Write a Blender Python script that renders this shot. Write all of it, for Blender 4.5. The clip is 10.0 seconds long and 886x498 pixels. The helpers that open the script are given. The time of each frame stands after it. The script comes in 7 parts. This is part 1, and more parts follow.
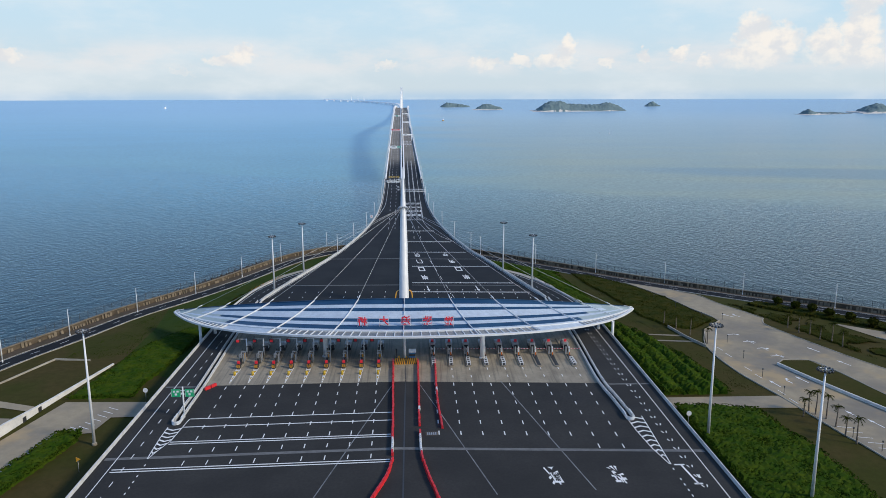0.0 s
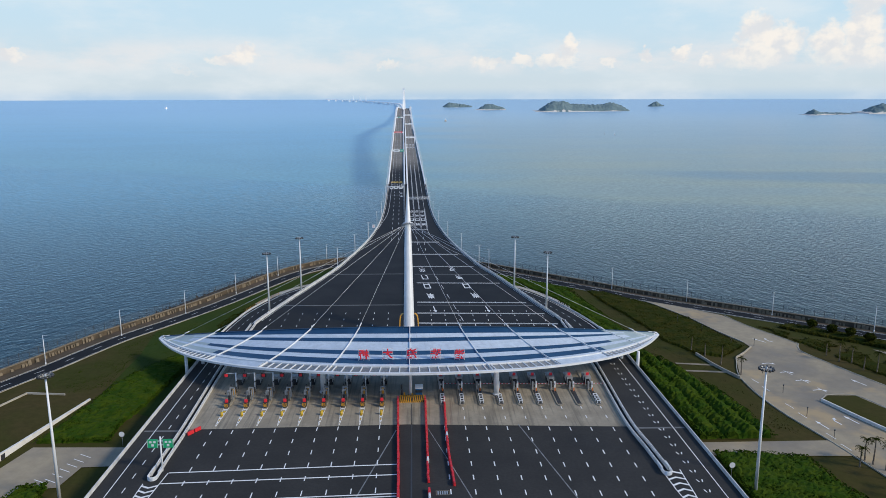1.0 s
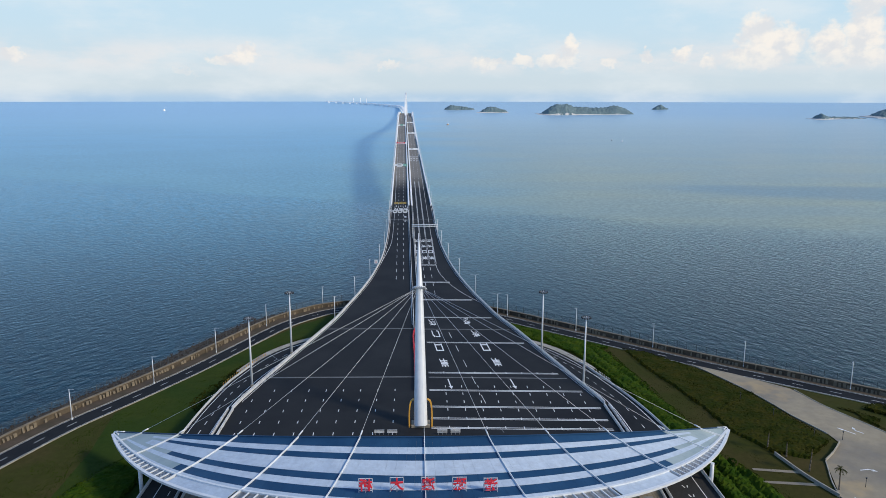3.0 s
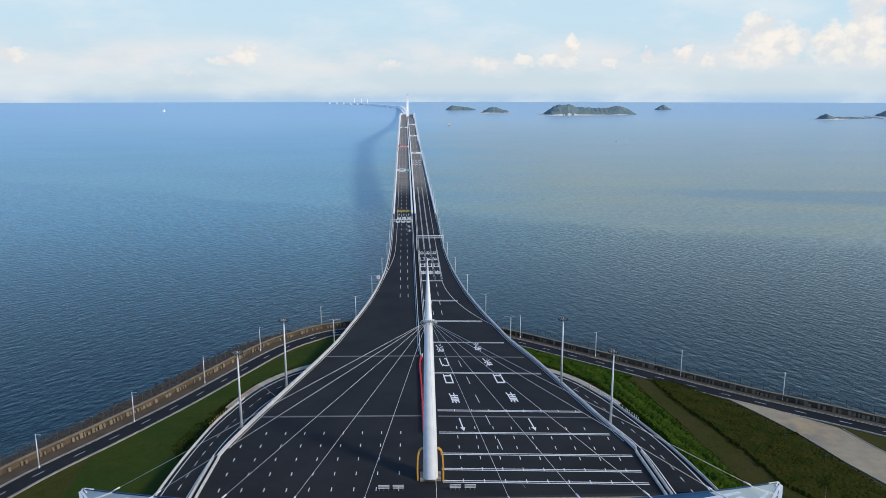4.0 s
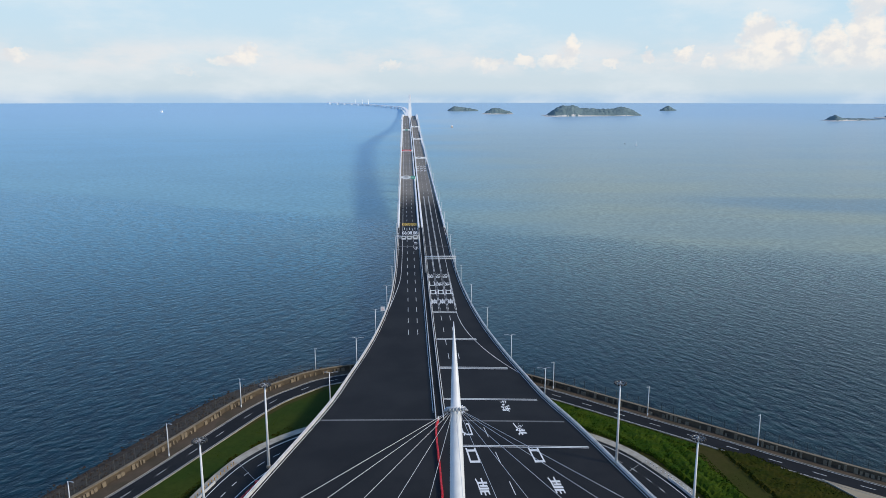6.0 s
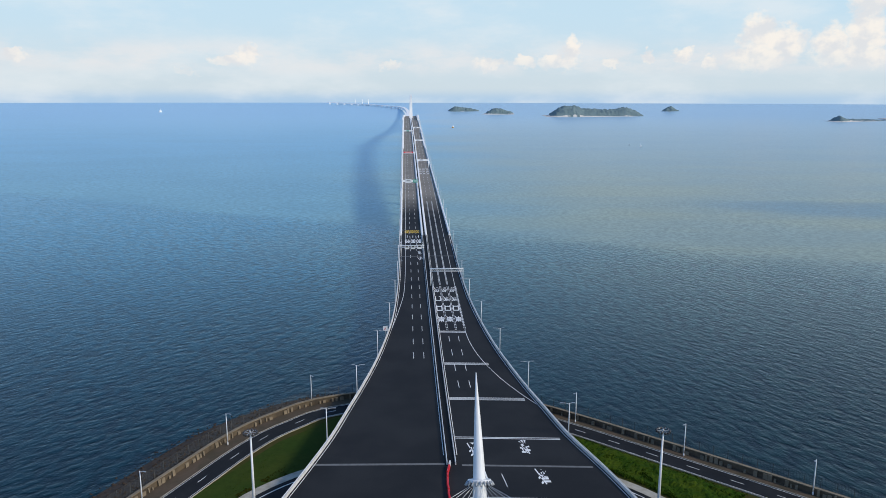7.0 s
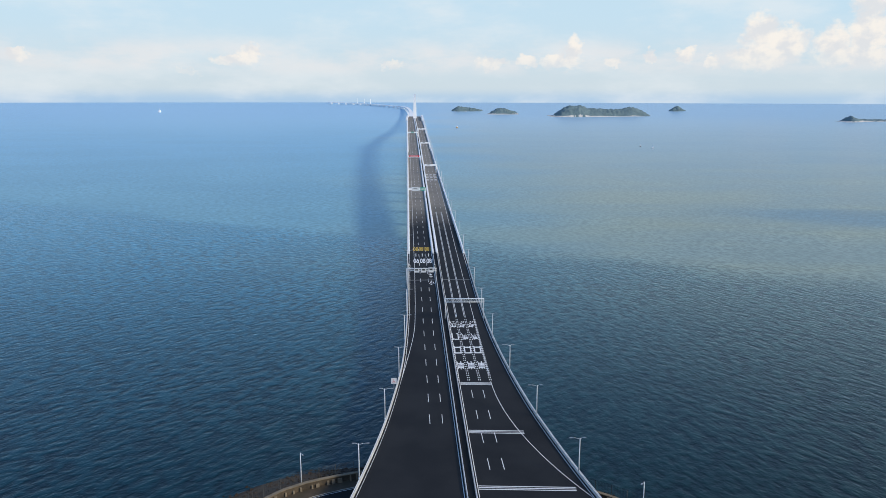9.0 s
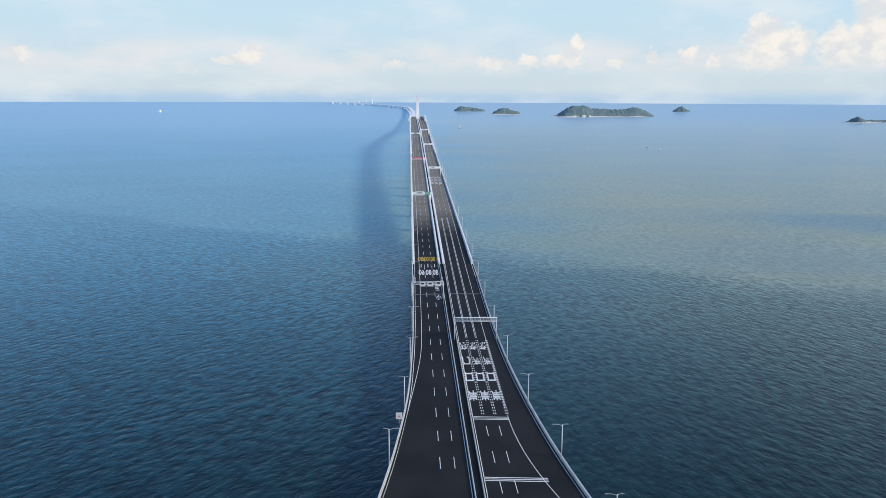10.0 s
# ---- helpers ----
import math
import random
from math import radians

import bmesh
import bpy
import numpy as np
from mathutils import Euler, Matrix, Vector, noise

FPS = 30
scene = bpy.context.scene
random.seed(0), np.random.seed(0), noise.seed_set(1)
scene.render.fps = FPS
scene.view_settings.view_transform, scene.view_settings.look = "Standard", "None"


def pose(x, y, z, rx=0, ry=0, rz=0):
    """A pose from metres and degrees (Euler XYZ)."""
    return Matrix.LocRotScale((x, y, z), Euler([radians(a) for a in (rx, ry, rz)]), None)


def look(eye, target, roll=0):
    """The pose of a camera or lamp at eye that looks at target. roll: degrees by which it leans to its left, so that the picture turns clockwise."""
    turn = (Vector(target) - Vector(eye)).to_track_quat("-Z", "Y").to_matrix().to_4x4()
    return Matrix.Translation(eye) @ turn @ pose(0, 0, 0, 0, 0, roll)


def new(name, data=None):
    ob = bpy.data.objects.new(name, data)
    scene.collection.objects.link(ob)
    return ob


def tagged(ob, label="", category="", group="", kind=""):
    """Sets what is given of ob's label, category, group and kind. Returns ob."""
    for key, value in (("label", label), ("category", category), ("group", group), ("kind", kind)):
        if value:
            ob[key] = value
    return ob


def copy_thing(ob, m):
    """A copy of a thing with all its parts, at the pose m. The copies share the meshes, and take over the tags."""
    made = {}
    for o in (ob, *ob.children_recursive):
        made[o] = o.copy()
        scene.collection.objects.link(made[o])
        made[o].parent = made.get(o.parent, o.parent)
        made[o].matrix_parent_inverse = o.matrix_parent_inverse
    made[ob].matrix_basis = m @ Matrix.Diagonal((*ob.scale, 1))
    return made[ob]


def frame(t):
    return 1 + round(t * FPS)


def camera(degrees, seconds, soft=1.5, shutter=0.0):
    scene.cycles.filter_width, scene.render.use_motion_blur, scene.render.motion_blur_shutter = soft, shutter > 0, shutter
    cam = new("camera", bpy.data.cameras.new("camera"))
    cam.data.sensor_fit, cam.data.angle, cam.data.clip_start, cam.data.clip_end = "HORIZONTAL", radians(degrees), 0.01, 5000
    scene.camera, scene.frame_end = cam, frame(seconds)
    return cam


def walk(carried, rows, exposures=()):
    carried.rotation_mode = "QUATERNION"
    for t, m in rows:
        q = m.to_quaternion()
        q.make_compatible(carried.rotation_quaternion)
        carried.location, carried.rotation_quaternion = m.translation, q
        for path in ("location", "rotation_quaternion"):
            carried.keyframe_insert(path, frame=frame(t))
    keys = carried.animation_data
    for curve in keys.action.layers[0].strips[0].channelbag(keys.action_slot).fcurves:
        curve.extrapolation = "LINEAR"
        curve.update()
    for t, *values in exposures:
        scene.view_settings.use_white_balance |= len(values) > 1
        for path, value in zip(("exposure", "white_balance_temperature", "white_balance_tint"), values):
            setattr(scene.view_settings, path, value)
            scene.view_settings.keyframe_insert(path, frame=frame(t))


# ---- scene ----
cam = camera(61.8, 10.0, soft=0.5)
PATH = [
    (0, (3.864, -227.975, 86.333), (3.946, -226.017, 85.93), -0.1),
    (0.5, (3.341, -215.813, 87.033), (3.419, -213.856, 86.629), -0.1),
    (1, (2.451, -203.0, 89.148), (2.528, -201.043, 88.744), -0.1),
    (1.5, (1.278, -189.903, 92.243), (1.355, -187.946, 91.84), 0.0),
    (2, (0.217, -176.035, 95.362), (0.294, -174.078, 94.959), 0.0),
    (2.5, (-0.586, -161.539, 98.117), (-0.509, -159.582, 97.713), 0.0),
    (3.8, (-3.078, -125.013, 102.925), (-3.002, -123.055, 102.524), 0.2),
    (4, (-3.539, -119.36, 103.153), (-3.465, -117.403, 102.75), 0.0),
    (4.5, (-4.94, -104.844, 103.432), (-4.865, -102.887, 103.028), 0.1),
    (5, (-5.983, -90.468, 103.594), (-5.909, -88.51, 103.192), 0.1),
    (5.5, (-6.926, -75.861, 103.872), (-6.854, -73.903, 103.47), 0.0),
    (7, (-10.618, -31.282, 104.384), (-10.545, -29.324, 103.982), 0.1),
    (7.5, (-11.746, -16.484, 104.507), (-11.674, -14.526, 104.104), 0.1),
    (8, (-12.961, -1.293, 104.512), (-12.89, 0.664, 104.109), 0.0),
    (8.5, (-13.975, 14.011, 104.648), (-13.907, 15.969, 104.245), 0.1),
    (9, (-15.406, 29.393, 104.739), (-15.338, 31.351, 104.336), 0.1),
    (9.5, (-17.092, 44.711, 104.721), (-17.021, 46.669, 104.318), 0.1),
    (9.9, (-17.551, 56.501, 104.594), (-17.49, 58.46, 104.193), 0.2),
    (10, (-17.623, 59.419, 104.58), (-17.559, 61.377, 104.177), 0.2),
]
walk(cam, [(t, look(eye, target, roll)) for t, eye, target, roll in PATH])

# ---- light: hazy low sun from the right, soft shadows, bright sky ----
SUN_EL, SUN_AZ = 32.0, 116.0          # degrees above the horizon; clockwise from +y


def link(tree, a, b):
    tree.links.new(a, b)


def calc(tree, op, a, b=None, c=None):
    """A Math node; each argument is a number or a socket."""
    n = tree.nodes.new("ShaderNodeMath")
    n.operation = op
    for i, v in enumerate((a, b, c)):
        if v is None:
            continue
        if isinstance(v, (int, float)):
            n.inputs[i].default_value = v
        else:
            tree.links.new(v, n.inputs[i])
    return n.outputs[0]


def blend(tree, fac, a, b):
    """Mix two colours; fac, a, b are values or sockets."""
    n = tree.nodes.new("ShaderNodeMix")
    n.data_type = "RGBA"
    for i, v in ((0, fac), (6, a), (7, b)):
        if isinstance(v, (int, float)):
            n.inputs[i].default_value = v
        elif isinstance(v, tuple):
            n.inputs[i].default_value = (*v[:3], 1)
        else:
            tree.links.new(v, n.inputs[i])
    return n.outputs[2]


def smooth(tree, v, lo, hi, out0=0.0, out1=1.0):
    n = tree.nodes.new("ShaderNodeMapRange")
    n.interpolation_type = "SMOOTHSTEP"
    tree.links.new(v, n.inputs[0])
    n.inputs[1].default_value, n.inputs[2].default_value = lo, hi
    n.inputs[3].default_value, n.inputs[4].default_value = out0, out1
    return n.outputs[0]


def fog(tree, vec, scale, detail=4.0, rough=0.55):
    n = tree.nodes.new("ShaderNodeTexNoise")
    n.inputs["Scale"].default_value, n.inputs["Detail"].default_value, n.inputs["Roughness"].default_value = scale, detail, rough
    tree.links.new(vec, n.inputs["Vector"])
    return n.outputs[0]


world = bpy.data.worlds.new("hazy_sky")
scene.world = world
world.use_nodes = True
wt = world.node_tree
wt.nodes.clear()
w_out = wt.nodes.new("ShaderNodeOutputWorld")
w_bg = wt.nodes.new("ShaderNodeBackground")
link(wt, w_bg.outputs[0], w_out.inputs[0])
w_sky = wt.nodes.new("ShaderNodeTexSky")
w_sky.sky_type, w_sky.sun_disc = "NISHITA", False
w_sky.sun_elevation, w_sky.sun_rotation = radians(SUN_EL), radians(SUN_AZ)
w_sky.air_density, w_sky.dust_density, w_sky.ozone_density = 1.0, 2.0, 2.0
w_dim = wt.nodes.new("ShaderNodeVectorMath")
w_dim.operation = "SCALE"
w_dim.inputs[3].default_value = 0.085
link(wt, w_sky.outputs[0], w_dim.inputs[0])
w_co = wt.nodes.new("ShaderNodeTexCoord")
w_sep = wt.nodes.new("ShaderNodeSeparateXYZ")
link(wt, w_co.outputs["Generated"], w_sep.inputs[0])
dx, dy, dz = w_sep.outputs
az = calc(wt, "MULTIPLY", calc(wt, "ARCTAN2", dx, dy), 57.2958)
el = calc(wt, "MULTIPLY", calc(wt, "ARCSINE", dz), 57.2958)
# haze: thick at the horizon, thin overhead
haze = blend(wt, smooth(wt, el, 0.0, 6.5), (0.66, 0.77, 0.84), (0.59, 0.79, 0.93))
haze = blend(wt, smooth(wt, el, 6.5, 22.0), haze, (0.13, 0.36, 0.84))
haze = blend(wt, smooth(wt, el, -0.3, 0.75), (0.46, 0.65, 0.86), haze)
veil = smooth(wt, el, 2.0, 60.0, 0.92, 0.45)
sky_col = blend(wt, veil, w_dim.outputs[0], haze)
w_cmb = wt.nodes.new("ShaderNodeCombineXYZ")
link(wt, az, w_cmb.inputs[0])
link(wt, calc(wt, "MULTIPLY", el, 2.6), w_cmb.inputs[1])
# thin high cloud
wisp = calc(wt, "MULTIPLY", smooth(wt, fog(wt, w_cmb.outputs[0], 0.09, 5.0, 0.6), 0.42, 0.70, 0.0, 0.6), smooth(wt, el, 8.0, 24.0, 1.0, 0.12))
sky_col = blend(wt, wisp, sky_col, (0.80, 0.85, 0.88))
# faint bank of distant cloud along the horizon
bank = calc(wt, "MULTIPLY", smooth(wt, fog(wt, w_cmb.outputs[0], 0.16, 5.0, 0.6), 0.36, 0.62, 0.0, 0.6), calc(wt, "MULTIPLY", smooth(wt, el, 1.2, 2.4), smooth(wt, el, 3.0, 4.6, 1.0, 0.0)))
sky_col = blend(wt, bank, sky_col, (0.84, 0.82, 0.82))
# fair-weather cumulus low over the sea: azimuth, elevation, half width, half height in degrees
CUMULUS = [(24.5, 4.3, 1.3, 1.5), (26.1, 3.7, 1.5, 1.3), (24.6, 2.7, 2.4, 0.9), (29.0, 3.6, 1.2, 1.2), (31.0, 4.3, 1.3, 1.7),
           (30.5, 2.6, 2.6, 0.8), (30.9, 6.2, 1.3, 1.3), (11.6, 3.4, 0.7, 1.1), (10.7, 2.5, 1.7, 0.55), (5.5, 2.5, 1.2, 0.5),
           (8.4, 2.6, 0.8, 0.5), (19.6, 3.0, 0.7, 0.55), (17.2, 2.9, 0.5, 0.5), (21.4, 2.4, 0.6, 0.6), (14.4, 2.5, 0.7, 0.36),
           (-12.1, 3.0, 0.9, 0.75), (-27.2, 2.7, 0.9, 0.5), (-16.5, 1.7, 0.9, 0.25), (-13.6, 2.6, 1.4, 0.4), (-1.8, 2.3, 0.9, 0.4)]
puff = None
w_iso = wt.nodes.new("ShaderNodeCombineXYZ")
link(wt, az, w_iso.inputs[0])
link(wt, calc(wt, "MULTIPLY", el, 1.15), w_iso.inputs[1])
warp_a = calc(wt, "ADD", az, calc(wt, "MULTIPLY", calc(wt, "SUBTRACT", fog(wt, w_iso.outputs[0], 1.1, 6.0, 0.55), 0.5), 2.0))
warp_e = calc(wt, "ADD", el, calc(wt, "MULTIPLY", calc(wt, "SUBTRACT", fog(wt, w_iso.outputs[0], 1.6, 6.0, 0.55), 0.5), 1.6))
for a0, e0, wa, we in CUMULUS:
    da = calc(wt, "DIVIDE", calc(wt, "SUBTRACT", warp_a, a0), wa)
    de = calc(wt, "DIVIDE", calc(wt, "SUBTRACT", warp_e, e0), we)
    m = calc(wt, "SUBTRACT", 1.0, calc(wt, "ADD", calc(wt, "MULTIPLY", da, da), calc(wt, "MULTIPLY", de, de)))
    puff = m if puff is None else calc(wt, "MAXIMUM", puff, m)
puff = calc(wt, "MAXIMUM", puff, -2.5)
lumps = fog(wt, w_iso.outputs[0], 1.0, 6.0, 0.6)
dens = smooth(wt, calc(wt, "ADD", puff, calc(wt, "MULTIPLY", calc(wt, "SUBTRACT", lumps, 0.5), 0.9)), -0.35, 0.75)
dens = calc(wt, "MULTIPLY", dens, smooth(wt, el, 1.2, 3.4, 0.25, 0.92))
lit = blend(wt, smooth(wt, fog(wt, w_iso.outputs[0], 0.7, 5.0), 0.38, 0.60), (0.76, 0.77, 0.79), (0.96, 0.90, 0.83))
sky_col = blend(wt, dens, sky_col, lit)
link(wt, sky_col, w_bg.inputs[0])
w_bg.inputs[1].default_value = 1.0

sun_data = bpy.data.lights.new("sun", "SUN")
sun_data.energy, sun_data.angle, sun_data.color = 2.8, radians(9.0), (1.0, 0.89, 0.70)
sun = new("sun", sun_data)
sun.matrix_world = look((0, 0, 0), (-math.sin(radians(SUN_AZ)) * math.cos(radians(SUN_EL)), -math.cos(radians(SUN_AZ)) * math.cos(radians(SUN_EL)), -math.sin(radians(SUN_EL))))

# ---- materials ----
def material(name, base, rough=0.6, metal=0.0, tint=None, scale=1.0, amount=0.5, fine=None, bump=0.0, bump_scale=20.0, spec=0.5):
    """Surface with stains (tint, at scale per metre) and fine grain (bump)."""
    m = bpy.data.materials.new(name)
    m.use_nodes = True
    t = m.node_tree
    b = t.nodes["Principled BSDF"]
    b.inputs["Roughness"].default_value, b.inputs["Metallic"].default_value = rough, metal
    b.inputs["Specular IOR Level"].default_value = spec
    co = t.nodes.new("ShaderNodeTexCoord").outputs["Object"]
    col = tuple(base)
    if tint is not None:
        big = smooth(t, fog(t, co, scale, 5.0, 0.6), 0.35, 0.68, 0.0, amount)
        col = blend(t, big, tuple(base), tuple(tint))
    if fine is not None:
        grain = smooth(t, fog(t, co, fine, 3.0, 0.7), 0.3, 0.7, 0.0, 0.35)
        col = blend(t, grain, col, tuple(0.55 * c for c in base))
    if isinstance(col, tuple):
        b.inputs["Base Color"].default_value = (*col, 1)
    else:
        link(t, col, b.inputs["Base Color"])
    if bump:
        n = t.nodes.new("ShaderNodeBump")
        n.inputs["Strength"].default_value, n.inputs["Distance"].default_value = bump, 0.05
        link(t, fog(t, co, bump_scale, 3.0), n.inputs["Height"])
        link(t, n.outputs[0], b.inputs["Normal"])
    return m


M = {}
M["asphalt"] = material("plaza_asphalt", (0.0325, 0.0322, 0.0320), 0.85, tint=(0.049, 0.048, 0.0465), scale=0.05, amount=0.8, fine=1.3, bump=0.2, bump_scale=30, spec=0.18)
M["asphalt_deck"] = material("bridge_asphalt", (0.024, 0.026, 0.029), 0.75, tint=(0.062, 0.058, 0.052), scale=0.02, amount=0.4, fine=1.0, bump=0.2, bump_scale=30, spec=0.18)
M["asphalt_road"] = material("road_asphalt", (0.013, 0.014, 0.016), 0.8, tint=(0.024, 0.025, 0.026), scale=0.1, amount=0.7, fine=1.5, bump=0.2, bump_scale=30, spec=0.18)
M["concrete"] = material("pavement_concrete", (0.36, 0.315, 0.24), 0.85, tint=(0.23, 0.195, 0.145), scale=0.12, amount=0.8, fine=0.9, bump=0.15)
M["yard"] = material("yard_concrete", (0.37, 0.305, 0.205), 0.85, tint=(0.215, 0.19, 0.155), scale=0.04, amount=1.0, fine=0.35, bump=0.15)
M["joint"] = material("joint_concrete", (0.16, 0.16, 0.16), 0.8, tint=(0.10, 0.10, 0.10), scale=0.6, amount=0.7)
M["white_line"] = material("road_paint_white", (0.84, 0.84, 0.83), 0.6, tint=(0.58, 0.58, 0.57), scale=0.7, amount=0.5)
M["faint_line"] = material("road_paint_worn", (0.22, 0.23, 0.24), 0.7, tint=(0.08, 0.08, 0.085), scale=0.4, amount=0.8)
M["yellow_line"] = material("road_paint_yellow", (0.62, 0.40, 0.03), 0.6, tint=(0.38, 0.25, 0.03), scale=0.9, amount=0.6)
M["parapet"] = material("parapet_concrete", (0.60, 0.61, 0.61), 0.75, tint=(0.42, 0.42, 0.41), scale=0.4, amount=0.7, bump=0.1)
M["white_wall"] = material("white_wall_paint", (0.72, 0.71, 0.68), 0.7, tint=(0.5, 0.48, 0.44), scale=0.3, amount=0.6)
M["steel_white"] = material("white_painted_steel", (0.74, 0.76, 0.78), 0.4, tint=(0.60, 0.63, 0.66), scale=0.4, amount=0.6)
M["steel_grey"] = material("galvanised_steel", (0.42, 0.44, 0.46), 0.45, metal=0.4, tint=(0.3, 0.31, 0.33), scale=1.2, amount=0.6)
M["dark"] = material("dark_metal", (0.03, 0.032, 0.036), 0.5, tint=(0.05, 0.05, 0.05), scale=2.0)
M["grass"] = material("dry_grass", (0.046, 0.050, 0.009), 0.95, tint=(0.070, 0.052, 0.018), scale=0.035, amount=0.95, fine=0.5, bump=0.5, bump_scale=3, spec=0.1)
M["lawn"] = material("green_grass", (0.027, 0.052, 0.006), 0.95, tint=(0.044, 0.058, 0.007), scale=0.05, amount=0.8, fine=0.6, bump=0.5, bump_scale=3, spec=0.1)
M["lawn_dry"] = material("dry_lawn", (0.042, 0.047, 0.007), 0.95, tint=(0.060, 0.049, 0.014), scale=0.05, amount=0.85, fine=0.6, bump=0.5, bump_scale=3, spec=0.1)
M["leaf"] = material("shrub_leaf", (0.024, 0.056, 0.004), 0.95, tint=(0.054, 0.080, 0.006), scale=0.25, amount=0.9, fine=1.2, spec=0.05)
M["leaf_dark"] = material("dark_shrub_leaf", (0.023, 0.032, 0.003), 0.95, tint=(0.047, 0.042, 0.006), scale=0.2, amount=0.9, fine=1.2, spec=0.05)
M["kerb_stone"] = material("kerb_concrete", (0.42, 0.39, 0.33), 0.85, tint=(0.26, 0.23, 0.18), scale=0.3, amount=0.8)
M["soil"] = material("soil", (0.095, 0.066, 0.042), 0.95, tint=(0.050, 0.042, 0.022), scale=0.2, amount=0.8, fine=1.0, bump=0.4, bump_scale=5)
M["rock"] = material("revetment_rock", (0.050, 0.032, 0.020), 0.95, tint=(0.020, 0.014, 0.010), scale=0.4, amount=0.9, fine=2.0, bump=0.5, bump_scale=4)
M["buttress"] = material("sea_wall_buttress", (0.25, 0.20, 0.135), 0.9, tint=(0.16, 0.13, 0.09), scale=0.3, amount=0.9, fine=1.5, bump=0.3)
M["sea_wall"] = material("sea_wall_concrete", (0.13, 0.098, 0.062), 0.9, tint=(0.05, 0.040, 0.030), scale=0.25, amount=0.95, fine=1.5, bump=0.3)
M["red"] = material("red_plastic", (0.72, 0.022, 0.030), 0.45, tint=(0.45, 0.03, 0.04), scale=0.6, amount=0.6)
M["red_sign"] = material("red_sign_paint", (0.78, 0.03, 0.045), 0.4, tint=(0.65, 0.03, 0.05), scale=0.8, amount=0.5)
M["yellow"] = material("yellow_paint", (0.62, 0.31, 0.025), 0.5, tint=(0.45, 0.22, 0.025), scale=0.8, amount=0.6)
M["green_sign"] = material("green_sign_sheet", (0.01, 0.40, 0.17), 0.4, tint=(0.01, 0.34, 0.15), scale=0.5)
M["teal_sign"] = material("faded_teal_sign_sheet", (0.06, 0.36, 0.27), 0.5, tint=(0.10, 0.40, 0.32), scale=0.5)
M["blue"] = material("blue_paint", (0.03, 0.16, 0.35), 0.4, tint=(0.03, 0.12, 0.26), scale=1.0)
M["panel_white"] = material("canopy_white_panel", (0.57, 0.65, 0.74), 0.5, tint=(0.47, 0.55, 0.65), scale=0.2, amount=0.8, fine=0.6)
M["panel_blue"] = material("canopy_blue_panel", (0.014, 0.055, 0.125), 0.5, tint=(0.024, 0.080, 0.165), scale=0.1, amount=0.8, spec=0.2)
M["panel_clear"] = material("canopy_translucent_panel", (0.36, 0.42, 0.41), 0.3, tint=(0.25, 0.32, 0.33), scale=0.12, amount=0.8)
M["trunk"] = material("palm_trunk", (0.16, 0.13, 0.10), 0.9, tint=(0.10, 0.085, 0.07), scale=2.0)
M["island_rock"] = material("island_shore_rock", (0.72, 0.66, 0.60), 0.9, tint=(0.48, 0.46, 0.44), scale=0.02, amount=0.9)
M["fence"] = material("weathered_fence_wire", (0.06, 0.065, 0.065), 0.7, tint=(0.10, 0.10, 0.095), scale=0.5)
# distance haze painted in: the green of the woods paled to blue-grey
M["island_hazed"] = material("hazed_island_woods", (0.190, 0.265, 0.280), 0.95, tint=(0.140, 0.205, 0.220), scale=0.03, amount=0.9, fine=0.12, spec=0.1)
M["far_white"] = material("far_bridge_concrete", (0.90, 0.91, 0.92), 0.8, tint=(0.82, 0.84, 0.86), scale=0.01)
M["orange"] = material("orange_paint", (0.60, 0.16, 0.03), 0.5, tint=(0.5, 0.14, 0.03), scale=1.0)

# toll lane concrete: tyre tracks along the lanes
cm = M["concrete"].copy()
cm.name = "toll_lane_concrete"
M["toll_concrete"] = cm
ct = cm.node_tree
c_map = ct.nodes.new("ShaderNodeMapping")
c_map.inputs["Scale"].default_value = (0.9, 0.035, 1.0)
link(ct, ct.nodes.new("ShaderNodeTexCoord").outputs["Object"], c_map.inputs[0])
c_in = ct.nodes["Principled BSDF"].inputs["Base Color"]
tracks = smooth(ct, fog(ct, c_map.outputs[0], 1.0, 3.0, 0.6), 0.46, 0.66, 0.0, 0.45)
link(ct, blend(ct, tracks, c_in.links[0].from_socket, (0.075, 0.067, 0.056)), c_in)

# yard: tan silt stains where water has stood
yt = M["yard"].node_tree
y_in = yt.nodes["Principled BSDF"].inputs["Base Color"]
y_co = yt.nodes.new("ShaderNodeTexCoord").outputs["Object"]
stain = smooth(yt, fog(yt, y_co, 0.045, 4.0, 0.6), 0.56, 0.70, 0.0, 0.75)
link(yt, blend(yt, stain, y_in.links[0].from_socket, (0.44, 0.32, 0.17)), y_in)

# bridge deck: cloud shade painted dark near the plaza, sunlit brown-grey further out
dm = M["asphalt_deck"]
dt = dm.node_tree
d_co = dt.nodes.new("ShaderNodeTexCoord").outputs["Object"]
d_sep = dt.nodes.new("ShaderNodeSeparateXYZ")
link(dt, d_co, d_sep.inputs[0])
sunlit_far = smooth(dt, calc(dt, "ADD", d_sep.outputs[1], calc(dt, "MULTIPLY", fog(dt, d_co, 0.05, 3.0), 60.0)), 560.0, 680.0)
d_sunlit = blend(dt, smooth(dt, fog(dt, d_co, 0.08, 4.0), 0.35, 0.65), (0.200, 0.180, 0.155), (0.250, 0.226, 0.195))
d_shaded = blend(dt, smooth(dt, fog(dt, d_co, 0.05, 5.0), 0.35, 0.65), (0.0145, 0.0150, 0.0165), (0.022, 0.0225, 0.024))
link(dt, blend(dt, sunlit_far, d_shaded, d_sunlit), dt.nodes["Principled BSDF"].inputs["Base Color"])

